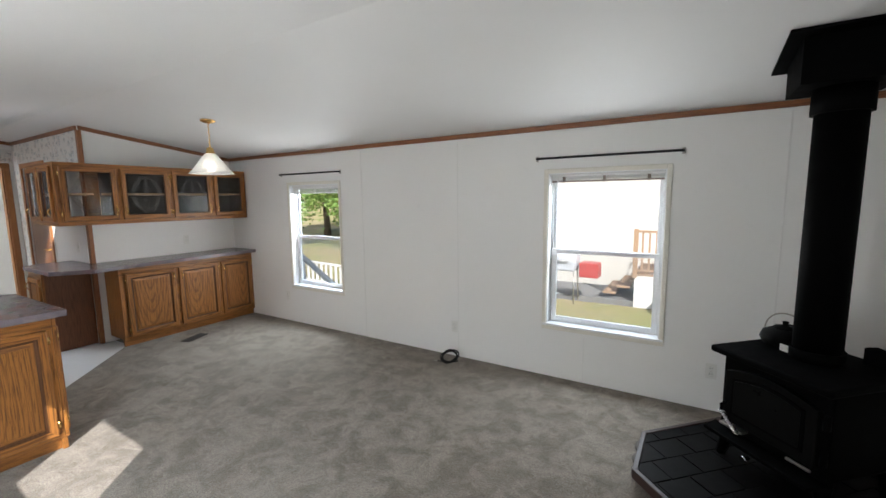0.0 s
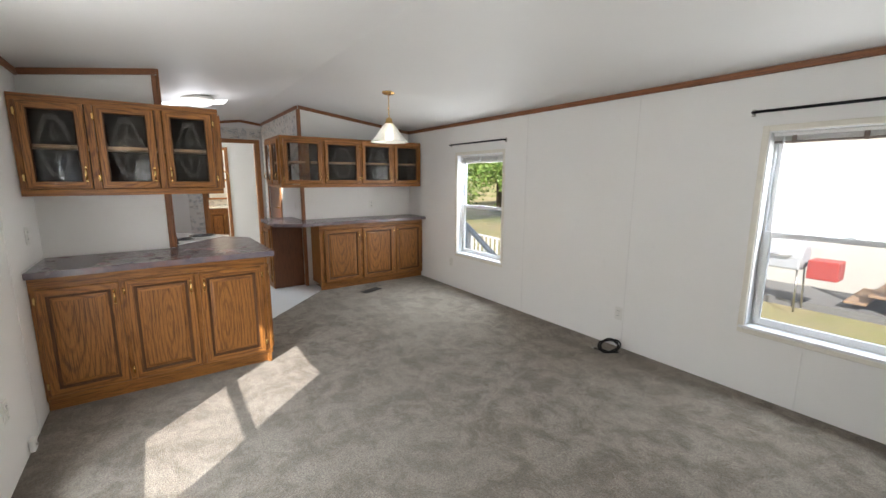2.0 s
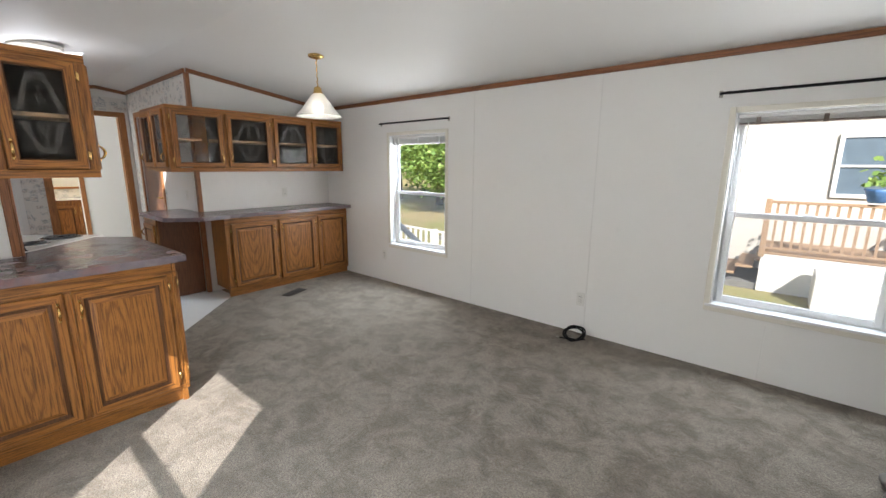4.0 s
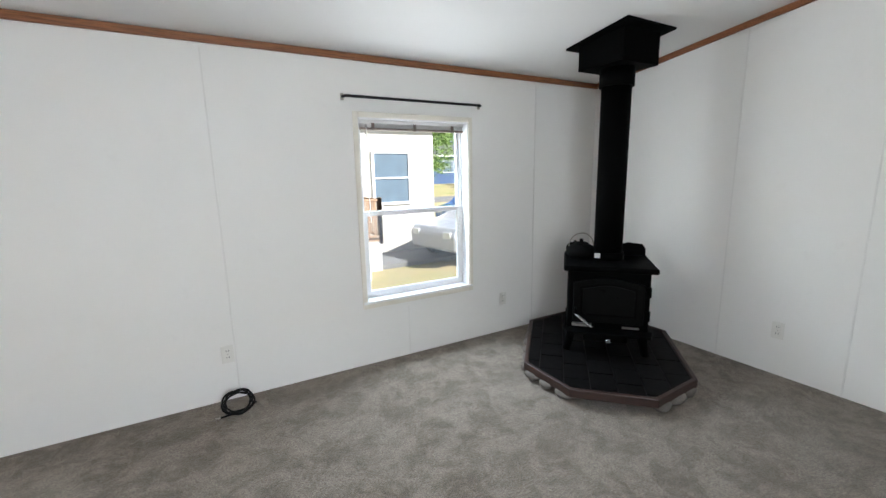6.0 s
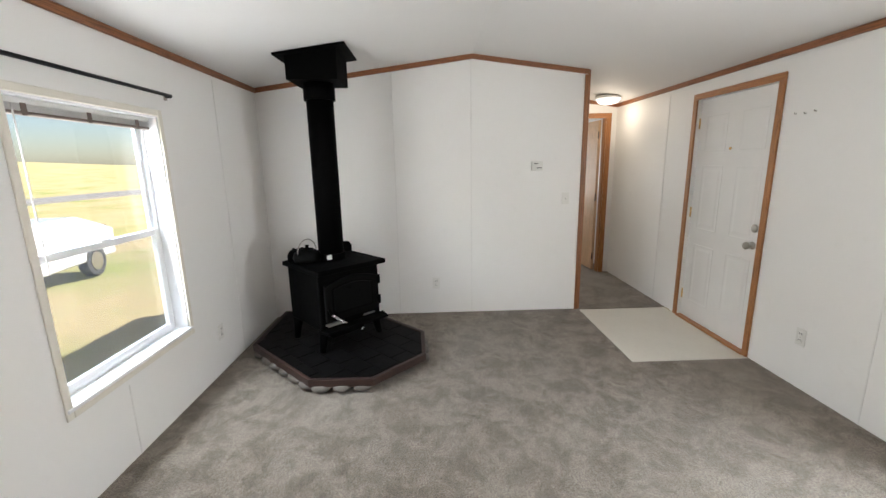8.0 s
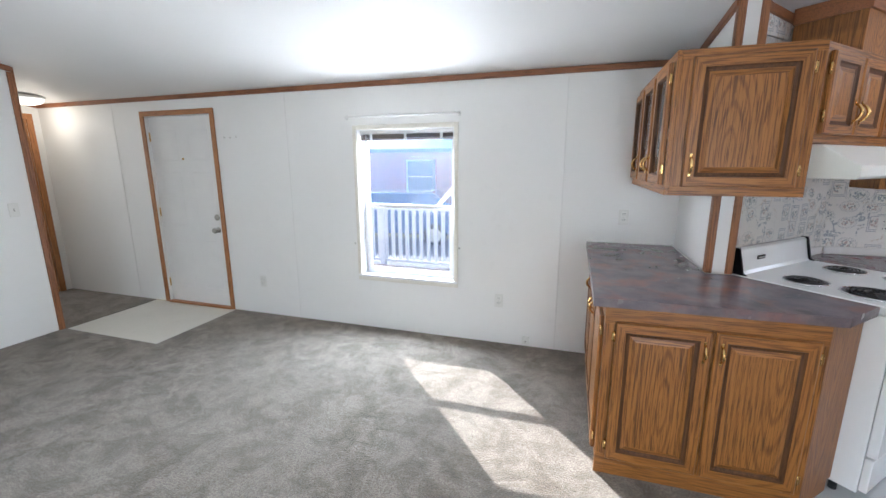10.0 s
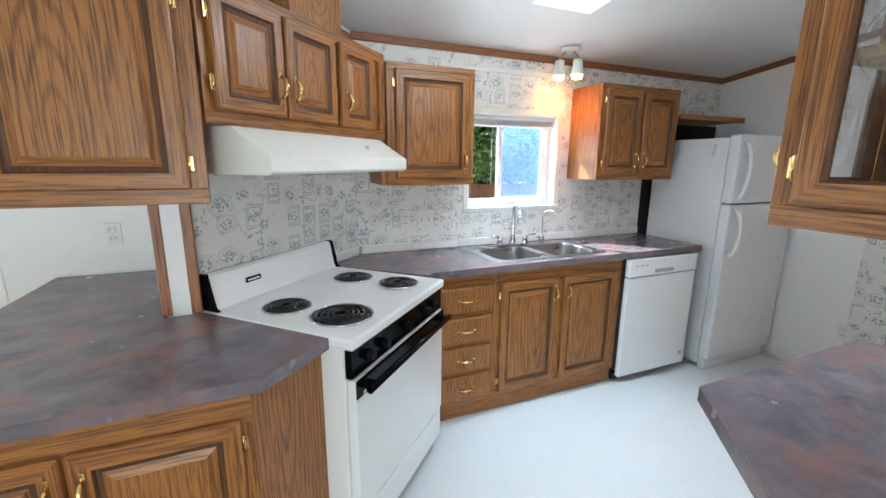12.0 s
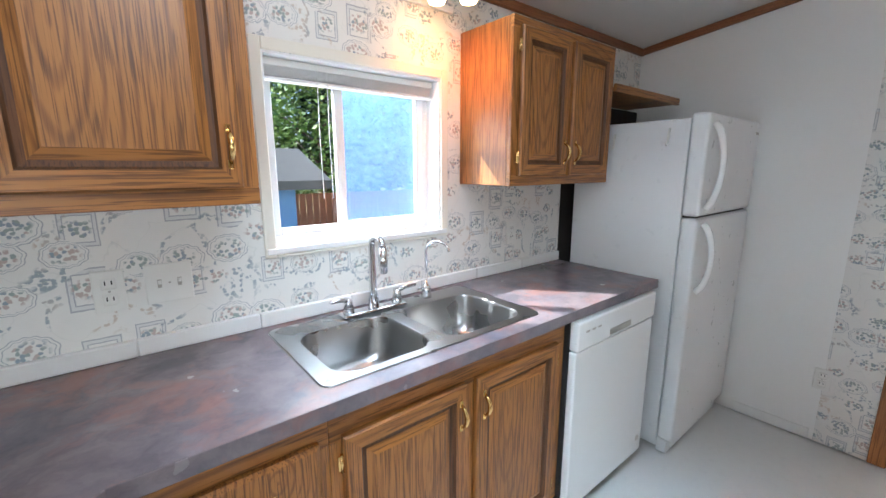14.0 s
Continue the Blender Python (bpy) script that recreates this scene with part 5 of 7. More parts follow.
# ---- windows ----
def sash(ob, name, x0, x1, z0, z1, y, t=0.032, w=0.034):
    """One framed pane in a vertical plane; y grows towards the room."""
    bm = bmesh.new()
    for a, b, c, e in ((x0, x0 + w, z0, z1), (x1 - w, x1, z0, z1), (x0 + w, x1 - w, z0, z0 + w), (x0 + w, x1 - w, z1 - w, z1)):
        cube(bm, a, b, y, y + t, c, e, 0.003)
    s = part(name, bm, "vinylframe", ob)
    p = part("pane", block(x0 + w - 0.004, x1 - w + 0.004, y + 0.012, y + 0.016, z0 + w - 0.004, z1 - w + 0.004), "pane", s)
    p.visible_shadow = False
    return s


def liner(ob, x0, x1, z0, z1, depth):
    """Painted boards that line the opening, and a sill that runs a little into the room."""
    for nm, a, b, c, e in (("jamb_board", x0, x0 + 0.008, z0, z1), ("jamb_board", x1 - 0.008, x1, z0, z1), ("head_board", x0 + 0.008, x1 - 0.008, z1 - 0.008, z1)):
        part(nm, block(a, b, -depth + 0.045, -0.001, c, e), "vinylframe", ob)
    part("window_sill", block(x0 - 0.03, x1 + 0.03, -depth + 0.045, 0.014, z0 - 0.012, z0 + 0.008, 0.003), "vinylframe", ob)


def window(name, at, x0, x1, z0, z1, label, blind, rod, sides=None):
    """A single-hung window; local y looks into the room, 0 at the wall's face."""
    ob = thing(name, label, "window", kind="structure", at=at)
    depth = 0.13
    liner(ob, x0, x1, z0, z1, depth)
    bm = bmesh.new()
    cw = 0.036
    for a, b, c, e in ((x0 - cw, x0, z0 - 0.045, z1 + cw), (x1, x1 + cw, z0 - 0.045, z1 + cw), (x0, x1, z1, z1 + cw), (x0, x1, z0 - 0.045, z0 - 0.013)):
        cube(bm, a, b, 0.0005, 0.010, c, e, 0.003)
    part("window_trim", bm, "trimcream", ob)
    bm = bmesh.new()
    f = 0.024
    for a, b, c, e in ((x0, x0 + f, z0, z1), (x1 - f, x1, z0, z1), (x0 + f, x1 - f, z0, z0 + f), (x0 + f, x1 - f, z1 - f, z1)):
        cube(bm, a, b, -depth + 0.002, -depth + 0.048, c, e, 0.003)
    part("window_frame", bm, "vinylframe", ob)
    zm = (z0 + z1) / 2 - 0.02
    sash(ob, "upper_sash", x0 + f, x1 - f, zm - 0.012, z1 - f, -depth + 0.006, 0.02, 0.026)
    sash(ob, "lower_sash", x0 + f, x1 - f, z0 + f, zm + 0.026, -depth + 0.028, 0.026, 0.036)
    part("latch", block((x0 + x1) / 2 - 0.03, (x0 + x1) / 2 + 0.03, -depth + 0.054, -depth + 0.068, zm + 0.026, zm + 0.036, 0.003), "vinylframe", ob)
    # Window 3 gets a full-height screen so its painted haze veils both sashes.
    full = name == "window_3"
    sc = part("insect_screen", block(x0 + f, x1 - f, -depth + 0.0005, -depth + 0.0015, z0 + f, z1 - f if full else zm), "screen_haze" if full else "screen", ob)
    sc.visible_shadow = False
    # raised blind
    bl = thing("window_blind", blind[0], "blind", at=at)
    part("head_rail", block(x0 + 0.012, x1 - 0.012, -0.075, -0.04, z1 - 0.034, z1 - 0.009, 0.003), "blind", bl)
    n, dz = blind[1], 0.0042
    for i in range(n):
        zz = z1 - 0.040 - i * dz
        part("slat", block(x0 + 0.02, x1 - 0.02, -0.076, -0.050 + 0.012, zz - 0.0012, zz + 0.0006), blind[2], bl)
    zz = z1 - 0.040 - n * dz
    part("bottom_rail", block(x0 + 0.018, x1 - 0.018, -0.076, -0.038, zz - 0.014, zz, 0.003), blind[3], bl)
    for i, x in enumerate((x0 + 0.12, (x0 + x1) / 2, x1 - 0.12)):
        part("ladder_tape", block(x - 0.012, x + 0.012, -0.037, -0.034, zz - 0.018, z1 - 0.03), "vinylframe" if blind[2] == "blinddark" else blind[3], bl)
    wx = x0 + 0.07 if blind[4] < 0 else x1 - 0.07
    part("wand", tube(bmesh.new(), [(wx, -0.034, z1 - 0.035), (wx + 0.004, -0.03, z1 - 0.5), (wx, -0.03, z1 - 0.72)], 0.0035, 6), "blind", bl)
    if rod:
        r0, r1, rz, mat, lab = rod
        ro = thing("curtain_rod", lab, "curtain rod", at=at)
        part("rod", tube(bmesh.new(), [(r0, 0.006, rz), (r0 + 0.004, 0.04, rz), (r0 + 0.02, 0.052, rz), (r1 - 0.02, 0.052, rz), (r1 - 0.004, 0.04, rz), (r1, 0.006, rz)], 0.0095, 8), mat, ro)
        for x in (r0, r1):
            part("bracket", block(x - 0.011, x + 0.011, 0.0005, 0.012, rz - 0.022, rz + 0.022, 0.003), mat if mat == "blind" else "nickel", ro)
    if sides:
        for x, z in sides:
            part("tieback_hook", tube(bmesh.new(), [(x, 0.001, z), (x, 0.02, z), (x, 0.024, z + 0.012)], 0.005, 8), "nickel", ob)
    return ob


NF = pose(0, NORTH, 0, 0, 0, 180)
# local x is -x in the world on the north side
window("window_1", NF, -WIN_N1[1], -WIN_N1[0], WIN_N1[2], WIN_N1[3], "white single-hung window over the dining end", ("white mini blind drawn up to the window head", 12, "blind", "blind", 1), (3.375, 4.40, 1.897, "rod", "black curtain rod over a window"))
window("window_2", NF, -WIN_N2[1], -WIN_N2[0], WIN_N2[2], WIN_N2[3], "white single-hung window beside the wood stove", ("mini blind with brown rail drawn up to the head", 5, "blind", "blinddark", 1), (-0.012, 1.062, 1.897, "rod", "black curtain rod over a window"))
SF = pose(0, SOUTH, 0)
window("window_3", SF, WIN_S[0], WIN_S[1], WIN_S[2], WIN_S[3], "white single-hung window facing the sunny porch", ("mini blind with dark slats drawn up to the head", 8, "blinddark", "blinddark", 1), (-2.25, -1.248, 1.887, "blind", "white curtain rod over a window"), ((WIN_S[0] - 0.05, 0.80), (WIN_S[1] + 0.05, 0.79)))

# sliding window over the sink
x0, x1, z0, z1 = WIN_K
ob = thing("window_4", "white sliding window over the kitchen sink", "window", kind="structure", at=SF)
liner(ob, x0, x1, z0, z1, 0.13)
bm = bmesh.new()
for a, b, c, e in ((x0 - 0.036, x0, z0 - 0.024, z1 + 0.036), (x1, x1 + 0.036, z0 - 0.024, z1 + 0.036), (x0, x1, z1, z1 + 0.036), (x0, x1, z0 - 0.024, z0 - 0.013)):
    cube(bm, a, b, 0.0005, 0.010, c, e, 0.003)
part("window_trim", bm, "trimcream", ob)
bm = bmesh.new()
for a, b, c, e in ((x0, x0 + 0.03, z0, z1), (x1 - 0.03, x1, z0, z1), (x0 + 0.03, x1 - 0.03, z0, z0 + 0.03), (x0 + 0.03, x1 - 0.03, z1 - 0.03, z1)):
    cube(bm, a, b, -0.128, -0.082, c, e, 0.003)
part("window_frame", bm, "vinylframe", ob)
xm = (x0 + x1) / 2 + 0.05
sash(ob, "fixed_sash", xm - 0.012, x1 - 0.03, z0 + 0.03, z1 - 0.03, -0.124, 0.02, 0.026)
sash(ob, "sliding_sash", x0 + 0.03, xm + 0.03, z0 + 0.03, z1 - 0.03, -0.102, 0.022, 0.036)
# Blue tint of this screen paints sky haze over the sliding pane.
part("insect_screen", block(x0 + 0.03, xm, -0.1295, -0.1285, z0 + 0.03, z1 - 0.03), "screen_blue", ob).visible_shadow = False
bl = thing("window_blind", "white mini blind drawn up over the sink window", "blind", at=SF)
part("head_rail", block(x0 + 0.01, x1 - 0.01, -0.07, -0.038, z1 - 0.034, z1 - 0.009, 0.003), "blind", bl)
for i in range(6):
    zz = z1 - 0.038 - i * 0.0045
    part("slat", block(x0 + 0.02, x1 - 0.02, -0.07, -0.038, zz - 0.0014, zz + 0.0006), "blind", bl)
part("bottom_rail", block(x0 + 0.016, x1 - 0.016, -0.07, -0.036, z1 - 0.078, z1 - 0.066, 0.003), "blind", bl)
for x in (x1 - 0.19, x1 - 0.225):
    part("lift_cord", tube(bmesh.new(), [(x, -0.033, z1 - 0.03), (x + 0.003, -0.031, z1 - 0.25), (x, -0.031, z1 - 0.46)], 0.0013, 6), "blind", bl)
tagged(part("valance", block(x0 - 0.06, x1 + 0.06, SOUTH + 0.0005, SOUTH + 0.016, 2.035, 2.062, 0.003), "white"), "white moulding strip across the wallpaper above the sink", "trim", kind="structure")

# entry door
dr = thing("door_1", "white six-panel entry door, closed", "door", kind="structure", at=SF)
part("leaf", block(DOOR_S[0] + 0.003, DOOR_S[1] - 0.003, -0.075, -0.032, 0.012, 1.977, 0.002), "white", dr)
for cx in (0.47, 0.88):
    for za, zb in ((0.18, 0.72), (0.86, 1.42), (1.54, 1.84)):
        bm = bmesh.new()
        ringed(bm, cx - 0.13, cx + 0.13, za, zb, [(0, -0.0321, 0), (0.004, -0.0295, 0), (0.014, -0.0315, 0), (0.03, -0.0315, 0), (0.05, -0.0295, 0)])
        part("panel", bm, "white", dr)
part("threshold", block(DOOR_S[0], DOOR_S[1], -0.12, 0.02, -0.005, 0.014, 0.004), "casing_x", dr)
part("knob", lathe(bmesh.new(), [(0.03, 0.0), (0.03, 0.006), (0.012, 0.012), (0.012, 0.03), (0.026, 0.04), (0.029, 0.055), (0.02, 0.066)], n=20), "nickel", dr).matrix_local = pose(0.335, -0.032, 0.835, -90)
part("deadbolt", lathe(bmesh.new(), [(0.032, 0.0), (0.032, 0.008), (0.024, 0.014), (0.008, 0.02)], n=20), "nickel", dr).matrix_local = pose(0.335, -0.032, 0.965, -90)
part("peephole", lathe(bmesh.new(), [(0.012, 0.0), (0.010, 0.006)], n=14), "brass", dr).matrix_local = pose(0.69, -0.032, 1.555, -90)
for z in (0.22, 1.0, 1.78):
    part("hinge", tube(bmesh.new(), [(1.102, -0.028, z - 0.045), (1.102, -0.028, z + 0.045)], 0.007, 8), "brass", dr)

# bedroom door, open
dr = thing("door_2", "tan birch hollow-core door standing open", "door", kind="structure", at=pose(2.815, -0.335, 0, 0, 0, 4))
part("leaf", block(0.0, 0.70, -0.001, 0.034, 0.012, 1.985, 0.002), "birch", dr)
part("knob", lathe(bmesh.new(), [(0.03, 0.0), (0.03, 0.005), (0.012, 0.01), (0.012, 0.03), (0.026, 0.04), (0.027, 0.055), (0.015, 0.064)], n=20), "brass", dr).matrix_local = pose(0.64, 0.034, 0.95, -90)
for z in (0.2, 1.0, 1.8):
    part("hinge", tube(bmesh.new(), [(-0.006, 0.03, z - 0.045), (-0.006, 0.03, z + 0.045)], 0.007, 8), "slot", dr)

# dark closet door
dr = thing("door_3", "dark brown wooden door with a brass lever, closed", "door", kind="structure", at=pose(0, 1.80, 0, 0, 0, 180))
part("leaf", block(6.703, 7.447, -0.05, -0.012, 0.01, 2.027, 0.002), "veneer", dr)
bm = bmesh.new()
tube(bm, [(6.76, -0.012, 1.0), (6.76, 0.035, 1.0)], 0.011, 10)
tube(bm, [(6.76, 0.035, 1.0), (6.80, 0.038, 1.003), (6.88, 0.035, 0.998)], [0.011, 0.009, 0.007], 10)
part("lever", bm, "brass", dr)
part("rose", tube(bmesh.new(), [(6.76, -0.012, 1.0), (6.76, -0.004, 1.0)], 0.028, 18), "brass", dr)


# ---- wall plates ----
def outlet(at, label="white duplex wall outlet", kind="outlet", wide=0.07):
    ob = thing("wall_outlet" if kind == "outlet" else "light_switch", label, kind, "wall outlets" if kind == "outlet" else "light switches", at=at)
    part("plate", block(-wide / 2, wide / 2, 0.0005, 0.006, -0.057, 0.057, 0.003, 2), "plate", ob)
    if kind == "outlet":
        for z in (-0.022, 0.022):
            rc = part("receptacle", block(-0.017, 0.017, 0.0062, 0.0085, z - 0.015, z + 0.015, 0.004, 2), "plate", ob)
            for x in (-0.007, 0.007):
                part("slot", block(x - 0.0015, x + 0.0015, 0.0086, 0.009, z - 0.003, z + 0.008), "slot", rc)
    else:
        n = 1 if wide < 0.1 else 2
        for i in range(n):
            x = 0 if n == 1 else (-0.024, 0.024)[i]
            rc = part("toggle_seat", block(x - 0.005, x + 0.005, 0.0062, 0.0075, -0.012, 0.012), "nickel", ob)
            part("toggle", block(x - 0.004, x + 0.004, 0.0076, 0.017, 0.0, 0.010, 0.001), "plate", rc)
    part("screw", tube(bmesh.new(), [(0, 0.006, 0), (0, 0.007, 0)], 0.003, 8), "nickel", ob)
    return ob


for x, z in ((-1.89, 0.305), (0.265, 0.30), (-4.40, 0.34)):
    outlet(pose(x, NORTH, z, 0, 0, 180))
for x, z in ((-0.20, 0.34), (-2.595, 0.375), (-3.50, 1.11)):
    outlet(pose(x, SOUTH, z))
outlet(pose(EAST, 1.845, 0.31, 0, 0, 90))
outlet(pose(-5.53, 2.79, 1.09, 0, 0, -90))
outlet(pose(-5.00, SOUTH, 1.11), "white duplex outlet on the wallpaper")
outlet(pose(-6.59, SOUTH, 1.11), "white duplex outlet on the wallpaper")
outlet(pose(WEST, 0.615, 0.35, 0, 0, -90))
outlet(pose(-5.135, SOUTH, 1.112), "white double toggle switch on the wallpaper", "light switch", 0.115)
outlet(pose(EAST, 0.58, 1.13, 0, 0, 90), "white toggle switch on the end wall", "light switch")
outlet(pose(-5.86, 1.794, 1.08, 0, 0, 180), "white toggle switch above the hutch counter", "light switch")
th = thing("thermostat", "white electronic wall thermostat with two dark displays", "thermostat", at=pose(EAST, 0.868, 1.44, 0, 0, 90))
part("case", block(-0.055, 0.055, 0.0005, 0.028, -0.042, 0.042, 0.006, 2), "plate", th)
part("display", block(-0.01, 0.03, 0.0282, 0.029, 0.018, 0.026), "slot", th)
part("display", block(-0.045, 0.005, 0.0282, 0.029, -0.022, -0.014), "slot", th)
jk = thing("cable_jack", "small white cable box low on the wall", "wall jack", at=pose(-2.83, SOUTH, 0.055))
part("case", block(-0.03, 0.03, 0.0085, 0.032, -0.03, 0.035, 0.005, 2), "plate", jk)
part("port", tube(bmesh.new(), [(0, 0.032, 0.0), (0, 0.04, 0.0)], 0.007, 10), "nickel", jk)
for x, z in ((-0.05, 1.752), (0.02, 1.745), (0.09, 1.75)):
    tagged(part("wall_hook", tube(bmesh.new(), [(x, SOUTH + 0.001, z), (x, SOUTH + 0.012, z), (x, SOUTH + 0.016, z + 0.008)], 0.0035, 6), "nickel"), "tiny screw hook still set in the wall", "hook", "leftover wall hooks")

# floor register
rg = thing("floor_register", "dark bronze slotted floor register in the carpet", "floor vent", at=pose(-4.80, 2.425, 0.001, 0, 0, -70))
part("frame", block(-0.145, 0.145, -0.06, 0.06, 0.0, 0.006, 0.003), "bronze", rg)
for i in range(16):
    for y in (-0.024, 0.024):
        part("slot", block(-0.122 + i * 0.0158, -0.113 + i * 0.0158, y - 0.02, y + 0.02, 0.0061, 0.0072), "slot", rg)

# coiled cable against the wall
pts = []
rnd = random.Random(5)
for i in range(150):
    a = i * math.tau / 30
    rr = 0.078 + 0.012 * math.sin(i * 0.37) + rnd.uniform(-0.002, 0.002)
    tilt = 0.42
    pts.append((rr * math.cos(a), -0.045 + rr * math.sin(a) * 0.90 + 0.008 * math.sin(i * 0.11), 0.046 + rr * math.sin(a) * tilt + 0.004 * math.cos(i * 0.9)))
pts += [(0.10, -0.05, 0.02), (0.02, -0.10, 0.007), (-0.10, -0.11, 0.006)]
cb = thing("cable", "coiled black coaxial cable leaning on the wall", "cable", at=pose(-1.865, NORTH - 0.105, 0.002))
part("coil", tube(bmesh.new(), pts, 0.0055, 7), "rubber", cb)
part("plug", tube(bmesh.new(), [(-0.10, -0.11, 0.006), (-0.125, -0.112, 0.006)], 0.006, 8), "nickel", cb)


# ---- wood stove ----
M["slate"] = plain("dark_slate_tile", (0.0045, 0.0042, 0.0042), 0.5, vary=0.5, scale=9, bump=0.5, grain=40, Specular_IOR_Level=0.04)
M["grout"] = plain("hearth_grout", (0.008, 0.0065, 0.0055), 0.85, vary=0.2, scale=30)
M["rustwood"] = wood("hearth_edge_wood", (0.026, 0.009, 0.005), (0.012, 0.0045, 0.003), "X", 0.5)
M["rock"] = plain("river_stone", (0.11, 0.098, 0.085), 0.75, vary=0.45, scale=22, bump=0.5, grain=60)
HP = [(0.47, 3.315), (-0.112, 2.71), (-0.12, 2.29), (0.22, 1.945), (0.636, 1.965), (1.218, 2.54), (1.218, 3.315)]
he = thing("hearth", "low dark slate tile hearth with wooden edge on rounded stones", "hearth")
part("slab", prism(bmesh.new(), HP, 0.055, 0.088), "grout", he)
n = len(HP)
for i in range(n):
    (xa, ya), (xb, yb) = HP[i], HP[(i + 1) % n]
    L = math.hypot(xb - xa, yb - ya)
    ed = part("edge_board", block(-0.004, L + 0.004, -0.005, 0.024, 0.045, 0.100, 0.005, 2), "rustwood", he)
    ed.matrix_local = pose(xa, ya, 0, 0, 0, math.degrees(math.atan2(yb - ya, xb - xa)))


def inside(p, poly, margin):
    for i in range(len(poly)):
        (xa, ya), (xb, yb) = poly[i], poly[(i + 1) % len(poly)]
        L = math.hypot(xb - xa, yb - ya)
        if ((xb - xa) * (p[1] - ya) - (yb - ya) * (p[0] - xa)) / L < margin:
            return False
    return True


def clip_poly(poly, edge_a, edge_b, margin):
    """Keeps what of poly lies to the left of an edge by margin."""
    (xa, ya), (xb, yb) = edge_a, edge_b
    L = math.hypot(xb - xa, yb - ya)

    def s(p):
        return ((xb - xa) * (p[1] - ya) - (yb - ya) * (p[0] - xa)) / L - margin
    out = []
    for i in range(len(poly)):
        p, q = poly[i], poly[(i + 1) % len(poly)]
        sp, sq = s(p), s(q)
        if sp >= 0:
            out.append(p)
        if (sp >= 0) != (sq >= 0):
            k = sp / (sp - sq)
            out.append((p[0] + k * (q[0] - p[0]), p[1] + k * (q[1] - p[1])))
    return out


rnd = random.Random(11)
for i in range(-7, 8):
    for j in range(-7, 8):
        cx, cy = i * 0.205 + (0.1 if j % 2 else 0.0), j * 0.155
        q = []
        for ax, ay in ((-0.099, -0.074), (0.099, -0.074), (0.099, 0.074), (-0.099, 0.074)):
            lx, ly = cx + ax, cy + ay
            q.append((0.56 + (lx - ly) * d, 2.69 + (lx + ly) * d))
        for k in range(n):
            if q:
                q = clip_poly(q, HP[k], HP[(k + 1) % n], 0.028)
        if len(q) > 2:
            area = abs(sum(q[k][0] * q[(k + 1) % len(q)][1] - q[(k + 1) % len(q)][0] * q[k][1] for k in range(len(q)))) / 2
            if area > 0.0012:
                part("slate_tile", prism(bmesh.new(), q, 0.0885, 0.0955 + rnd.uniform(-0.001, 0.0015)), "slate", he)
rnd = random.Random(3)
for i in range(6):
    if i in (2, 5):
        continue
    (xa, ya), (xb, yb) = HP[i], HP[i + 1]
    L = math.hypot(xb - xa, yb - ya)
    k = max(2, int(L / 0.12))
    for s in range(k):
        f = (s + 0.5) / k
        nx, ny = -(yb - ya) / L, (xb - xa) / L
        px, py = xa + (xb - xa) * f + nx * 0.022, ya + (yb - ya) * f + ny * 0.022
        bm = bmesh.new()
        bmesh.ops.create_icosphere(bm, subdivisions=2, radius=1.0)
        a, b, c = rnd.uniform(0.055, 0.09), rnd.uniform(0.04, 0.06), 0.034
        for v in bm.verts:
            w = 1 + 0.18 * noise.noise(v.co * 1.7 + Vector((i * 3.1, s * 5.3, 1.0)))
            v.co = Vector((v.co.x * a * w, v.co.y * b * w, max(-0.03, min(0.021, v.co.z * c * w))))
        st = part("stone", bm, "rock", he, smooth=True)
        st.matrix_local = pose(px, py, 0.034, 0, 0, math.degrees(math.atan2(yb - ya, xb - xa)) + rnd.uniform(-12, 12))

sv = thing("wood_stove", "black freestanding wood stove with arched glass door", "wood stove", at=pose(0.627, 2.669, 0.0955, 0, 0, 134))
part("firebox", block(-0.27, 0.27, -0.265, 0.215, 0.17, 0.605, 0.012, 2), "black", sv)
part("top_plate", block(-0.304, 0.304, -0.285, 0.285, 0.6055, 0.645, 0.014, 3), "black", sv)
bm = bmesh.new()
pts = [(-0.30, 0.215), (0.30, 0.215), (0.27, 0.325), (-0.27, 0.325)]
prism(bm, pts, 0.165, 0.185, 0.004)
part("ash_lip", bm, "black", sv)
for sx in (-1, 1):
    for y in (-0.22, 0.19):
        bm = bmesh.new()
        tube(bm, [(sx * 0.235, y, 0.17), (sx * 0.245, y, 0.10), (sx * 0.265, y + 0.01, 0.0)], [0.045, 0.032, 0.026], 10)
        part("leg", bm, "black", sv)
part("ash_box", block(-0.15, 0.15, -0.2, 0.16, 0.06, 0.169, 0.006), "black", sv)


def arch(w, z0, z1, rise, n=14):
    return [(-w, z0), (w, z0), (w, z1)] + [(w - 2 * w * i / n, z1 + rise * math.sin(math.pi * i / n)) for i in range(1, n)] + [(-w, z1)]


def plate(outline, y0, y1, bev=0.004):
    bm = bmesh.new()
    a = [bm.verts.new((x, y0, z)) for x, z in outline]
    b = [bm.verts.new((x, y1, z)) for x, z in outline]
    fa, fb = bm.faces.new(a[::-1]), bm.faces.new(b)
    for i in range(len(outline)):
        bm.faces.new((a[i], a[(i + 1) % len(a)], b[(i + 1) % len(a)], b[i]))
    if bev:
        bmesh.ops.bevel(bm, geom=list(fb.edges), offset=bev, segments=2, affect="EDGES", profile=0.5, material=-1)
    return bm


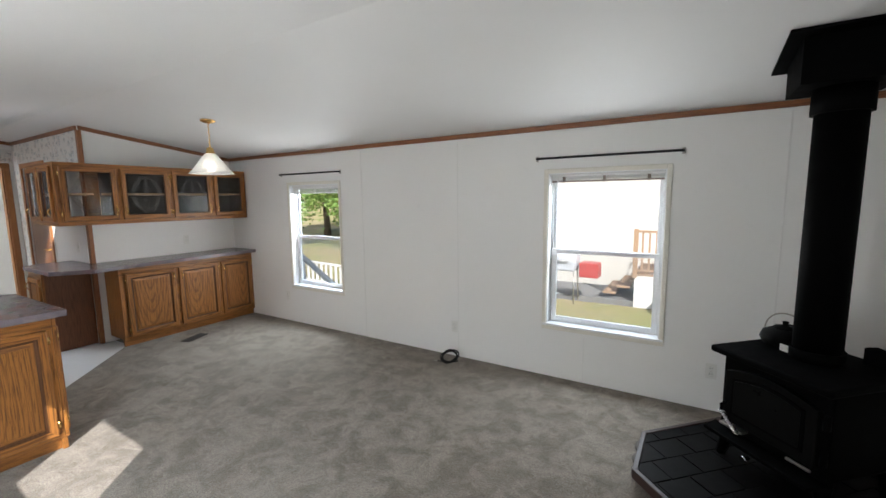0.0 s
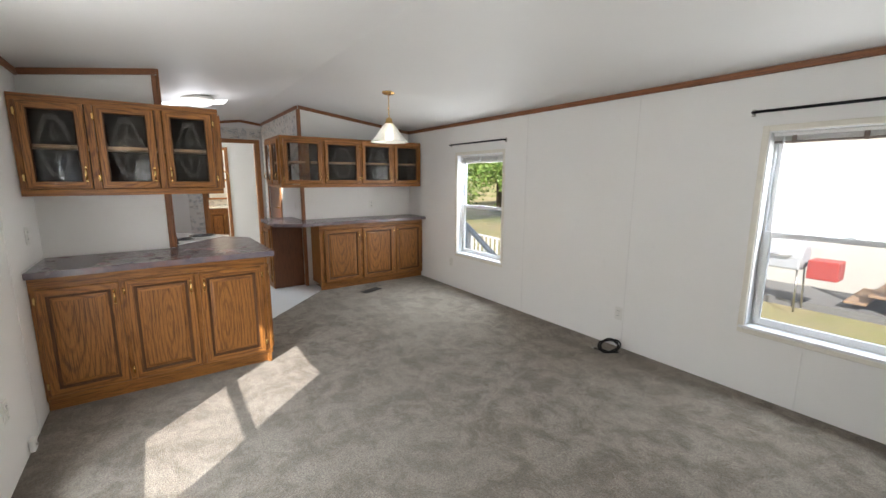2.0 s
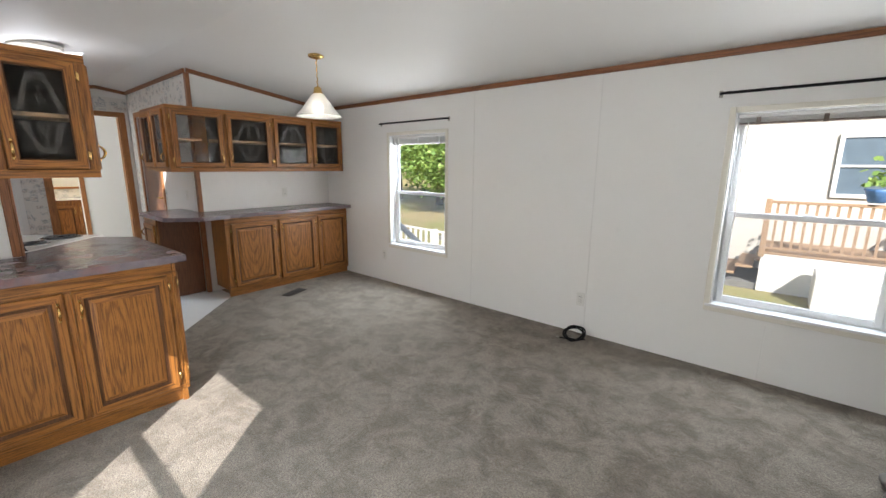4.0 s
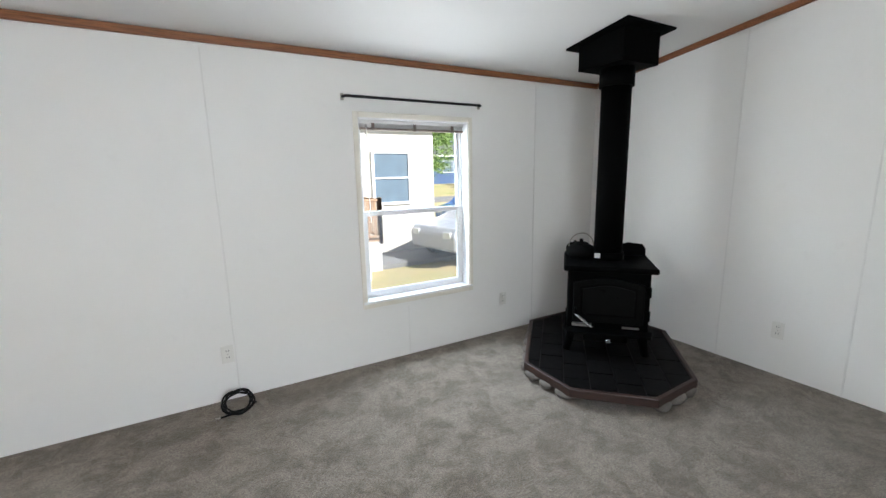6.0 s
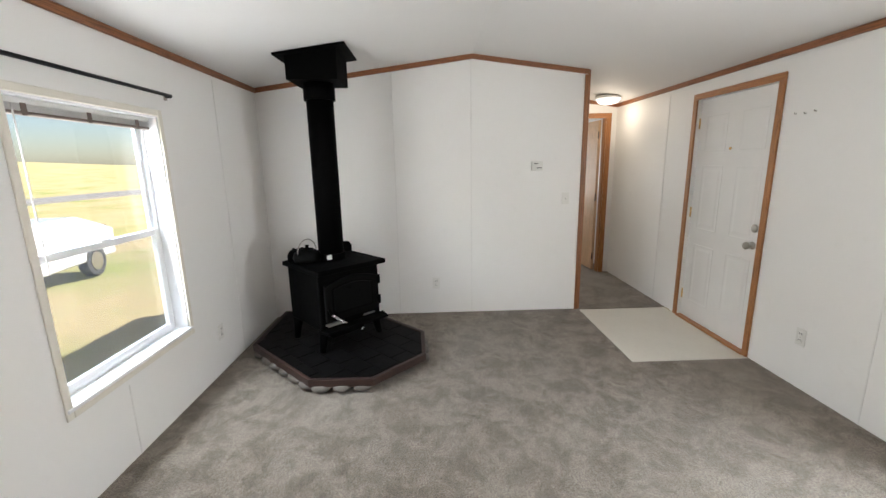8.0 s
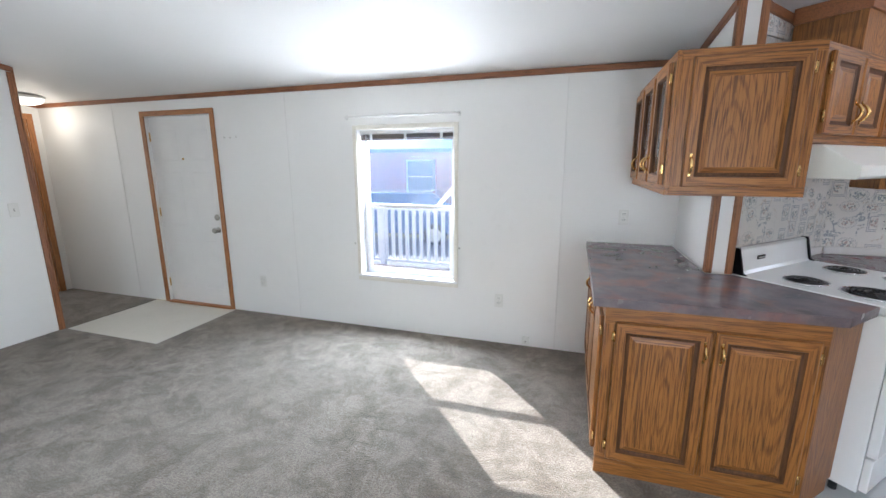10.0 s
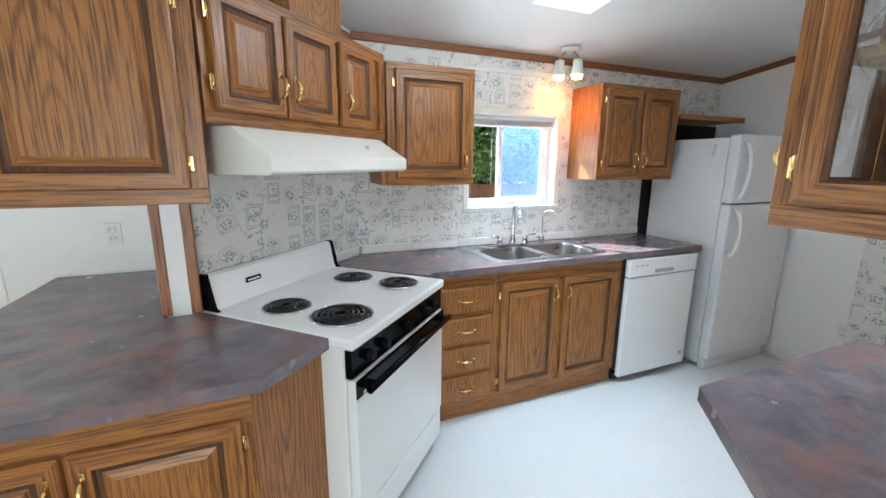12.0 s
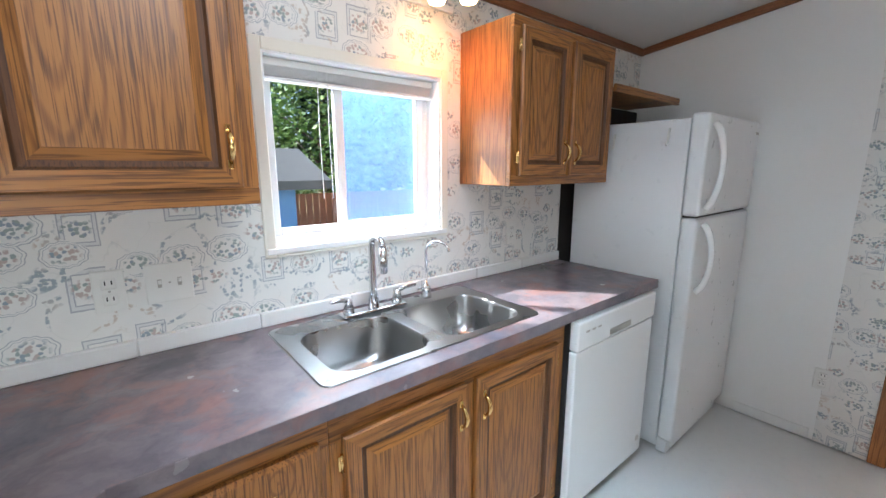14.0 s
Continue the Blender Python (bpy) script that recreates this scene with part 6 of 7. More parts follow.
fd = part("fire_door", plate(arch(0.232, 0.235, 0.515, 0.045), 0.2155, 0.245, 0.008), "iron", sv, "cast iron arched door")
part("window_rim", plate(arch(0.185, 0.285, 0.49, 0.034), 0.2455, 0.252, 0.003), "black", fd)
part("glass", plate(arch(0.168, 0.30, 0.478, 0.030), 0.2525, 0.2555, 0.001), "sooty_glass", fd, "smoked ceramic glass")
pts = [(0.215, 0.246, 0.335), (0.218, 0.275, 0.325), (0.205, 0.285, 0.30)]
part("handle_stem", tube(bmesh.new(), pts, 0.008, 8), "black", fd)
pts = [(0.205 - 0.10 * i / 60 + 0.013 * math.cos(i * 0.9), 0.285 + 0.013 * math.sin(i * 0.9), 0.30 - 0.085 * i / 60) for i in range(61)]
part("spring_handle", tube(bmesh.new(), pts, 0.0042, 6), "chrome", fd, "coiled nickel spring handle")
for z in (0.30, 0.47):
    part("hinge", tube(bmesh.new(), [(-0.258, 0.225, z - 0.035), (-0.258, 0.225, z + 0.035)], 0.016, 10), "black", fd)
part("air_slide", block(-0.21, -0.10, 0.2155, 0.228, 0.196, 0.21, 0.003), "nickel", sv)
part("air_knob", lathe(bmesh.new(), [(0.008, 0.0), (0.008, 0.02), (0.016, 0.028), (0.014, 0.04)], n=14), "chrome", sv).matrix_local = pose(0.0, 0.325, 0.15, -90)
part("rim_plate", block(0.10, 0.235, 0.2155, 0.262, 0.205, 0.219, 0.003), "nickel", sv)
# curved warming shelves beside the flue
for sx in (-1, 1):
    part("rear_guard", plate([(sx * 0.12, 0.646), (sx * 0.29, 0.646), (sx * 0.29, 0.70), (sx * 0.265, 0.735), (sx * 0.16, 0.745), (sx * 0.12, 0.73)][:: sx], -0.20, -0.18, 0.003), "black", sv)
fx, fy = -0.008, -0.045
fl = part("flue_collar", tube(bmesh.new(), [(fx, fy, 0.645), (fx, fy, 0.70)], 0.112, 28), "black", sv)
part("flue_pipe", tube(bmesh.new(), [(fx, fy, 0.70), (fx, fy, 1.86)], 0.100, 32), "black", sv, "black double-wall stovepipe")
part("pipe_joint", tube(bmesh.new(), [(fx, fy, 1.86), (fx, fy, 1.985)], 0.116, 32), "black", sv)
part("damper_tag", block(fx + 0.06, fx + 0.10, fy + 0.105, fy + 0.11, 0.665, 0.70), "plate", sv)
# ceiling support box
sb = thing("flue_support_box", "black square flue support box on the sloped ceiling", "flue box")
bm = bmesh.new()
x0, x1, y0, y1 = 0.415, 0.90, 2.44, 2.935
vs = [bm.verts.new((x, y, roof(y) + dz)) for dz in (-0.003, -0.016) for x, y in ((x0, y0), (x1, y0), (x1, y1), (x0, y1))]
for f in ((0, 1, 2, 3), (7, 6, 5, 4), (0, 4, 5, 1), (1, 5, 6, 2), (2, 6, 7, 3), (3, 7, 4, 0)):
    bm.faces.new([vs[i] for i in f])
part("flange", bm, "black", sb)
bm = bmesh.new()
x0, x1, y0, y1 = 0.475, 0.84, 2.51, 2.87
vs = [bm.verts.new((x, y, z)) for x, y, z in ((x0, y0, 2.075), (x1, y0, 2.075), (x1, y1, 2.075), (x0, y1, 2.075), (x0, y0, roof(y0) - 0.017), (x1, y0, roof(y0) - 0.017), (x1, y1, roof(y1) - 0.017), (x0, y1, roof(y1) - 0.017))]
for f in ((0, 1, 2, 3), (7, 6, 5, 4), (0, 4, 5, 1), (1, 5, 6, 2), (2, 6, 7, 3), (3, 7, 4, 0)):
    bm.faces.new([vs[i] for i in f])
part("box", bm, "black", sb)
# kettle
kt = thing("kettle", "black cast iron kettle with wire bail on the stove", "kettle", at=pose(0.56, 2.855, 0.7415, 0, 0, 60))
part("pot", lathe(bmesh.new(), [(0.07, 0.0), (0.10, 0.01), (0.112, 0.04), (0.10, 0.075), (0.06, 0.095), (0.052, 0.097)], n=28), "iron", kt)
part("lid", lathe(bmesh.new(), [(0.056, 0.0975), (0.05, 0.105), (0.015, 0.112), (0.012, 0.125), (0.016, 0.134), (0.004, 0.138)], n=24), "iron", kt)
part("spout", tube(bmesh.new(), [(0.10, 0, 0.045), (0.135, 0, 0.065), (0.155, 0, 0.095)], [0.022, 0.015, 0.011], 10), "iron", kt)
pts = [(0.0 + 0.0 * i, 0.095 * math.cos(i * math.pi / 12), 0.08 + 0.10 * math.sin(i * math.pi / 12)) for i in range(13)]
part("bail", tube(bmesh.new(), pts, 0.0042, 7), "nickel", kt, "bright wire bail handle")

# ---- lamps ----
M["lit_glass"] = glow("lit_frosted_glass", (1.0, 0.93, 0.82), 0.35)
M["lit_bulb"] = glow("lit_bulb", (1.0, 0.5, 0.16), 9.0)


def pressed_glass():
    n = Nodes("ribbed_lamp_glass")
    return n.done((0.86, 0.87, 0.87), 0.35, 0, n.bump(n.noise(n.coords(), 90, 2), 0.3, 0.002), Transmission_Weight=0.55, IOR=1.3)


M["pressed"] = pressed_glass()
PX, PY = -3.845, 2.235
pz = roof(PY)
pd = thing("pendant_lamp", "brass pendant lamp with a ribbed glass cone shade", "pendant lamp", at=pose(PX, PY, 0))
part("canopy", lathe(bmesh.new(), [(0.066, pz + 0.004), (0.066, pz - 0.012), (0.045, pz - 0.022), (0.012, pz - 0.03)], n=28), "brass", pd)
pts = [(0.0035 * math.sin(i * 1.3), 0.0035 * math.cos(i * 1.3), pz - 0.03 - i * 0.0105) for i in range(22)]
part("chain", tube(bmesh.new(), pts, 0.0055, 6), "brass", pd)
part("socket_cap", lathe(bmesh.new(), [(0.012, 2.085), (0.03, 2.075), (0.034, 2.045), (0.042, 2.03), (0.042, 2.02)], n=24), "brass", pd)
bm = bmesh.new()
prof = [(0.042, 2.028), (0.060, 2.01), (0.10, 1.955), (0.145, 1.89), (0.182, 1.85), (0.192, 1.838)]
n = 72
rows = []
for r, z in prof + [(r - 0.004, z - 0.001) for r, z in prof[::-1]]:
    rows.append([bm.verts.new((r * (1 + 0.012 * math.cos(24 * k * math.tau / n)) * math.cos(k * math.tau / n), r * (1 + 0.012 * math.cos(24 * k * math.tau / n)) * math.sin(k * math.tau / n), z)) for k in range(n)])
for a, b in zip(rows, rows[1:]):
    for k in range(n):
        bm.faces.new((a[k], a[(k + 1) % n], b[(k + 1) % n], b[k])).smooth = True
part("shade", bm, "pressed", pd, "ribbed clear glass cone shade")
part("bulb", lathe(bmesh.new(), [(0.014, 2.02), (0.018, 2.0), (0.030, 1.965), (0.024, 1.94), (0.004, 1.93)], n=18), "lit_glass", pd)
lamp("pendant_bulb", "POINT", (PX, PY, 1.905), 1.8, (1.0, 0.86, 0.68), 0.03)


def dome_light(x, y, label, r=0.15):
    z = roof(y)
    ob = thing("ceiling_light", label, "ceiling light", at=pose(x, y, z - 0.004))
    part("pan", lathe(bmesh.new(), [(r, 0.0), (r + 0.006, -0.01), (r, -0.026)], n=32), "plate", ob)
    part("diffuser", lathe(bmesh.new(), [(r - 0.004, -0.022), (r - 0.008, -0.045), (r * 0.75, -0.075), (r * 0.4, -0.09), (0.01, -0.094)], n=32), "lit_glass", ob, "lit frosted glass dome")
    return ob


dome_light(-5.22, 0.66, "lit frosted dome light on the kitchen ceiling", 0.16)
lamp("kitchen_bulb", "POINT", (-5.22, 0.66, 2.06), 3.6, (0.98, 0.97, 1.0), 0.12)
dome_light(2.33, -0.2, "lit frosted dome light on the hall ceiling", 0.14)
lamp("hall_bulb", "POINT", (2.33, -0.2, 2.0), 1.5, (1.0, 0.84, 0.64), 0.1)
# twin spots over the sink
sp = thing("spot_light", "white twin spot ceiling light over the sink, lit", "spot light", at=pose(-6.07, -0.33, roof(-0.33) - 0.002))
part("canopy", lathe(bmesh.new(), [(0.065, 0.0), (0.065, -0.012), (0.03, -0.022)], n=24), "plate", sp)
for i, (hx, hy) in enumerate(((0.055, -0.03), (-0.03, 0.045))):
    arm = part("arm", tube(bmesh.new(), [(hx * 0.4, hy * 0.4, -0.018), (hx, hy, -0.05), (hx, hy, -0.075)], 0.006, 8), "brass", sp)
    part("spot_can", lathe(bmesh.new(), [(0.022, -0.07), (0.03, -0.075), (0.033, -0.125), (0.042, -0.16), (0.040, -0.165)], (hx, hy, 0), 24), "white", arm)
    part("bulb", lathe(bmesh.new(), [(0.020, -0.150), (0.034, -0.170), (0.028, -0.186), (0.004, -0.192)], (hx, hy, 0), 20), "lit_bulb", arm, "glowing reflector bulb")
lamp("sink_spot", "SPOT", (-6.02, -0.36, 1.985), 2.5, (1.0, 0.22, 0.03), 0.05, (-6.16, -0.46, 1.6), (radians(150), 0.9))
lamp("sink_spot_warm", "SPOT", (-6.10, -0.285, 1.985), 0.5, (1.0, 0.35, 0.06), 0.03, (-6.10, -0.3, 1.0), (radians(140), 0.8))
lamp("bath_bulb", "POINT", (-10.2, 1.9, 1.95), 17, (1.0, 0.82, 0.6), 0.08)

# bathroom vanity past the back hall
vn = thing("vanity_cabinet", "brown oak bathroom vanity with a white top", "vanity", at=facing(-10.98, 1.85, 0, "east"))
body(vn, 0.0, 0.75, 0.0, 0.5, 0.0, 0.78)
part("top", block(-0.02, 0.77, 0.0, 0.53, 0.7805, 0.81, 0.006, 2), "enamel", vn)
panel_door(vn, 0.05, 0.36, 0.1, 0.68, 0.501, -1, False)
panel_door(vn, 0.39, 0.70, 0.1, 0.68, 0.501, 1, False)
n_ = Nodes("mirror_silver")
M["mirror"] = n_.done((0.9, 0.9, 0.9), 0.02, 1.0)
mr = thing("mirror", "wood framed bathroom mirror above the vanity", "mirror", at=facing(-10.99, 1.80, 0, "east"))
part("glass", block(0.02, 0.63, 0.012, 0.016, 1.0, 1.75), "mirror", mr)
bm = bmesh.new()
for a, b, c, e in ((0, 0.04, 0.96, 1.79), (0.61, 0.65, 0.96, 1.79), (0.04, 0.61, 0.96, 1.0), (0.04, 0.61, 1.75, 1.79)):
    cube(bm, a, b, 0.0, 0.03, c, e, 0.004)
part("frame", bm, "casing", mr)


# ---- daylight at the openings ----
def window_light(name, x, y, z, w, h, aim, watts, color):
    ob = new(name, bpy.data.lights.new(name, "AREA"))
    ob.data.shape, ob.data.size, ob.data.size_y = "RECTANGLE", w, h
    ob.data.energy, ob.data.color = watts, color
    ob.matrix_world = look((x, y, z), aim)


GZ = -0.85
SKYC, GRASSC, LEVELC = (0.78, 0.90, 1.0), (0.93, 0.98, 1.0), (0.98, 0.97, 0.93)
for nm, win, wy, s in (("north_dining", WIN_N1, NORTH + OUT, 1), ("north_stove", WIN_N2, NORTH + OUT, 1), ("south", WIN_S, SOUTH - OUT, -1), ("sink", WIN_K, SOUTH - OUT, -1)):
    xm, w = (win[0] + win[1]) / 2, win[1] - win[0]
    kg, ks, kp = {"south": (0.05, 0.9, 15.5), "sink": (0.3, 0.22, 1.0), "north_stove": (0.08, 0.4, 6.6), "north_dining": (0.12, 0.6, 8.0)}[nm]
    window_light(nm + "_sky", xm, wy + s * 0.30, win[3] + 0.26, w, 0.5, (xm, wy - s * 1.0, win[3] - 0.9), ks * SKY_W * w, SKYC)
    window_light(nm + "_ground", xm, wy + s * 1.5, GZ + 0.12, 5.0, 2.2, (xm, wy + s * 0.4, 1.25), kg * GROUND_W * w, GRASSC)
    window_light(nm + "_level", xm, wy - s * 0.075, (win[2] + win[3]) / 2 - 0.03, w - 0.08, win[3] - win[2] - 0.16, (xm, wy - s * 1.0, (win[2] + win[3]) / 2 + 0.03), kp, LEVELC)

# fill lamps added in the unseen openings of the rooms past the two ends
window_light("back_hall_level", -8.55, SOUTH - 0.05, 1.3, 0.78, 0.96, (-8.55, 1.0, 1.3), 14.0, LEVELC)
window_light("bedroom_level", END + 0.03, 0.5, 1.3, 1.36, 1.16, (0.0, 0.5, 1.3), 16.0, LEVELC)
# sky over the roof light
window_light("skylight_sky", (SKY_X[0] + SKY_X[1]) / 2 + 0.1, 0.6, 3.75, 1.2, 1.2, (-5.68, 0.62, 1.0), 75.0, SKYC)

# ---- outdoors ----


def ground_cover():
    n = Nodes("lawn")
    v = n.coords()
    col = n.mix(n.ramp(n.noise(v, 0.35, 5, 0.6), (0.32, 0.0), (0.56, 1.0)), (0.23, 0.26, 0.07), (0.42, 0.33, 0.18))
    col = n.mix(n.math("MULTIPLY", n.noise(v, 30, 4), 0.45), col, (0.20, 0.20, 0.06))
    return n.done(col, 0.95, 0, n.bump(n.noise(v, 60, 3), 0.8, 0.03))


def foliage(name, a, b):
    n = Nodes(name)
    g = n.tree.nodes.new("ShaderNodeNewGeometry")
    col = n.mix(g.outputs["Random Per Island"], a, b)
    return n.done(col, 0.6, 0, None, Subsurface_Weight=0.0)


def siding(name, a, step, axis="Z"):
    n = Nodes(name)
    v = n.coords()
    s = n.split(v)
    saw = n.math("FRACT", n.math("DIVIDE", s[2 if axis == "Z" else 0], step))
    col = n.mix(n.noise(v, 1.5, 4), tuple(c * 0.92 for c in a), a)
    return n.done(col, 0.6, 0, n.bump(saw, 0.6, 0.01))


M["lawn"] = ground_cover()
M["leaf"] = foliage("leaves_bright", (0.09, 0.18, 0.03), (0.24, 0.34, 0.08))
M["needle"] = foliage("fir_needles", (0.025, 0.055, 0.02), (0.07, 0.12, 0.04))
M["bark"] = plain("bark", (0.11, 0.08, 0.06), 0.9, vary=0.4, scale=12, bump=0.6, grain=30)
M["asphalt"] = plain("road_asphalt", (0.06, 0.06, 0.062), 0.85, vary=0.2, bump=0.4)
M["gravel"] = plain("pale_gravel", (0.17, 0.165, 0.16), 0.95, vary=0.3, scale=30, bump=0.6, grain=50)
M["cream_siding"] = siding("cream_lap_siding", (0.60, 0.57, 0.51), 0.2)
M["blue_siding"] = siding("blue_lap_siding", (0.05, 0.09, 0.19), 0.15)
M["red_siding"] = siding("rust_board_siding", (0.55, 0.20, 0.09), 0.2, "X")
M["roofing"] = plain("asphalt_shingle", (0.08, 0.08, 0.085), 0.9, vary=0.3, scale=14, bump=0.5, grain=40)
M["deckwood"] = plain("weathered_deck_board", (0.32, 0.21, 0.13), 0.8, vary=0.3, scale=8, bump=0.3, grain=60)
M["redwood"] = plain("red_stained_board", (0.32, 0.12, 0.06), 0.75, vary=0.3, scale=8)
M["greywood"] = plain("grey_painted_rail", (0.42, 0.43, 0.46), 0.7, vary=0.2)
M["far_glass"] = plain("far_window_glass", (0.12, 0.16, 0.20), 0.08, vary=0.3)
M["blue_paint"] = plain("blue_car_paint", (0.05, 0.10, 0.22), 0.25, vary=0.05, Coat_Weight=0.6)
M["white_car"] = plain("white_car_paint", (0.50, 0.50, 0.51), 0.25, vary=0.03, Coat_Weight=0.6)
M["tyre"] = plain("tyre_rubber", (0.02, 0.02, 0.02), 0.8)
M["red_plastic"] = plain("red_plastic", (0.40, 0.05, 0.04), 0.4)
M["blue_tarp"] = plain("blue_shed_paint", (0.08, 0.19, 0.42), 0.5, vary=0.15)

bm = bmesh.new()
N = 40
vs = {}
for i in range(N + 1):
    for j in range(N + 1):
        x, y = (i - N / 2) * 7.5, (j - N / 2) * 7.5
        vs[i, j] = bm.verts.new((x, y, GZ + 0.10 * noise.noise(Vector((x * 0.06, y * 0.06, 0.0))) + max(0.0, abs(y) - 35) * 0.05))
for i in range(N):
    for j in range(N):
        bm.faces.new((vs[i, j], vs[i + 1, j], vs[i + 1, j + 1], vs[i, j + 1]))
tagged(part("ground", bm, "lawn"), "dry lawn with green and straw patches", "ground", kind="structure")
tagged(part("road", block(4.5, 80, 29.5, 34, GZ - 0.3, GZ + 0.16), "gravel"), "pale grey residential road past the lawn", "road", kind="structure")
tagged(part("driveway", block(-16, 12, -9, -4.6, GZ - 0.3, GZ + 0.10), "gravel"), "pale gravel driveway", "road", kind="structure")
tagged(part("path", block(-9.0, 4.6, 9.7, 11.2, GZ - 0.3, GZ + 0.12), "gravel"), "pale gravel path beside the neighbouring porch", "pavement", kind="structure")


def rail_run(ob, ax, ay, bx, by, z0, h, mat, gap=0.13, post=1.6, board=0.04):
    """Posts, two rails and upright balusters between two points."""
    L = math.hypot(bx - ax, by - ay)
    ux, uy = (bx - ax) / L, (by - ay) / L
    ang = math.degrees(math.atan2(by - ay, bx - ax))
    base = pose(ax, ay, z0, 0, 0, ang)
    for z, t in ((h, 0.05), (0.10, 0.04)):
        part("rail", block(0, L, -0.035, 0.035, z - t, z, 0.004), mat, ob).matrix_local = base
    k = max(1, round(L / post))
    for i in range(k + 1):
        x = L * i / k
        part("post", block(x - 0.045, x + 0.045, -0.045, 0.045, -0.1, h + 0.03, 0.006), mat, ob).matrix_local = base
    m = int(L / gap)
    proto = None
    for i in range(1, m):
        if proto is None:
            proto = part("baluster", block(-board / 2, board / 2, -0.012, 0.012, 0.09, h - 0.05), mat, ob)
            bo = proto
        else:
            bo = new("baluster", proto.data)
            bo.parent = ob
        bo.matrix_local = base @ pose(L * i / m, 0, 0)


def gable_house(name, label, x0, x1, y0, y1, z0, z1, rise, wall, wins, along="x"):
    """A house with lap walls, a pitched roof, eaves and framed windows (side, centre, z0, z1, width)."""
    ob = thing(name, label, "house")
    part("wall", block(x0, x1, y0, y1, z0, z1), wall, ob)
    bm = bmesh.new()
    e = 0.45
    if along == "x":
        ym = (y0 + y1) / 2
        for ya, yb in ((y0 - e, ym), (y1 + e, ym)):
            vs = [bm.verts.new(p) for p in ((x0 - e, ya, z1 - 0.05), (x1 + e, ya, z1 - 0.05), (x1 + e, yb, z1 + rise), (x0 - e, yb, z1 + rise))]
            up = [bm.verts.new(v.co + Vector((0, 0, 0.14))) for v in vs]
            for f in ((0, 1, 2, 3), (7, 6, 5, 4), (0, 4, 5, 1), (1, 5, 6, 2), (2, 6, 7, 3), (3, 7, 4, 0)):
                bm.faces.new([(vs + up)[i] for i in f])
    part("roof", bm, "roofing", ob)
    bm = bmesh.new()
    ym = (y0 + y1) / 2
    for x in (x0, x1):
        vs = [bm.verts.new(p) for p in ((x, y0, z1), (x, y1, z1), (x, ym, z1 + rise))]
        bm.faces.new(vs)
    part("gable", bm, wall, ob)
    part("fascia", block(x0 - e, x1 + e, (y0 - e) - 0.03, y0 - e, z1 - 0.15, z1 + 0.12), "vinylframe", ob)
    for side, c, za, zb, w in wins:
        y, s = (y0, -1) if side == "-y" else (y1, 1)
        wn_ = part("window", block(c - w / 2, c + w / 2, y + s * 0.002, y + s * 0.02, za, zb), "far_glass", ob)
        bm = bmesh.new()
        for a, b, cc, ee in ((c - w / 2 - 0.07, c - w / 2, za - 0.07, zb + 0.07), (c + w / 2, c + w / 2 + 0.07, za - 0.07, zb + 0.07), (c - w / 2, c + w / 2, za - 0.07, za), (c - w / 2, c + w / 2, zb, zb + 0.07), (c - w / 2, c + w / 2, (za + zb) / 2 - 0.02, (za + zb) / 2 + 0.02)):
            cube(bm, a, b, y + s * 0.003, y + s * 0.05, cc, ee)
        part("window_frame", bm, "vinylframe", wn_)
    return ob


gable_house("house", "cream sided neighbouring house with white trimmed windows", -5.4, 3.81, 11.3, 18.0, GZ - 0.1, 3.1, 1.3, "cream_siding", (("-y", 0.41, 0.94, 2.01, 0.74), ("-y", 2.5, 0.65, 1.96, 1.0)))
gable_house("house", "low blue house across the road", 24, 46, 52, 60, GZ, 3.9, 1.6, "blue_siding", (("-y", 28, 1.6, 3.1, 1.6), ("-y", 34, 1.6, 3.1, 1.6), ("-y", 41, 1.6, 3.1, 1.4)))
gable_house("house", "rust coloured neighbouring house with dark roof", -4.0, 9.0, -20.0, -13.0, GZ - 0.1, 2.0, 1.2, "red_siding", (("+y", -1.4, 0.4, 1.6, 1.1), ("+y", 2.8, 0.4, 1.6, 1.1), ("+y", 6.0, 0.4, 1.6, 1.1)))
gable_house("shed", "blue painted garden shed", -7.45, -4.9, -7.9, -6.0, GZ - 0.1, 1.15, 0.5, "blue_tarp", ())

# porch of the cream house
pc = thing("porch", "brown wooden porch with baluster railing and steps", "porch")
for i in range(14):
    part("deck_board", block(-0.9, 1.5, 9.65 + i * 0.118, 9.76 + i * 0.118, -0.14, -0.10, 0.004), "deckwood", pc)
part("skirt", block(-0.9, 1.5, 9.66, 9.70, GZ, -0.145), "white", pc)
rail_run(pc, -0.9, 9.68, 1.5, 9.68, -0.10, 0.95, "deckwood")
rail_run(pc, 1.5, 9.68, 1.5, 11.25, -0.10, 0.95, "deckwood")
for i in range(4):
    part("step", block(-1.0 - i * 0.28, -0.72 - i * 0.28, 9.75, 11.2, -0.30 - i * 0.16, -0.26 - i * 0.16, 0.004), "deckwood", pc)
tagged(part("storage_box", block(-0.15, 0.95, 8.85, 9.5, GZ, -0.25, 0.03, 3), "white"), "white plastic storage bench on the lawn", "storage box")
pl = thing("planter", "blue pot with a small green plant on the rail", "planter", at=pose(0.45, 9.68, 0.882))
part("pot", lathe(bmesh.new(), [(0.10, 0.0), (0.16, 0.18), (0.18, 0.22), (0.15, 0.21)], n=20), "blue_tarp", pl)
rnd = random.Random(2)
bm = bmesh.new()
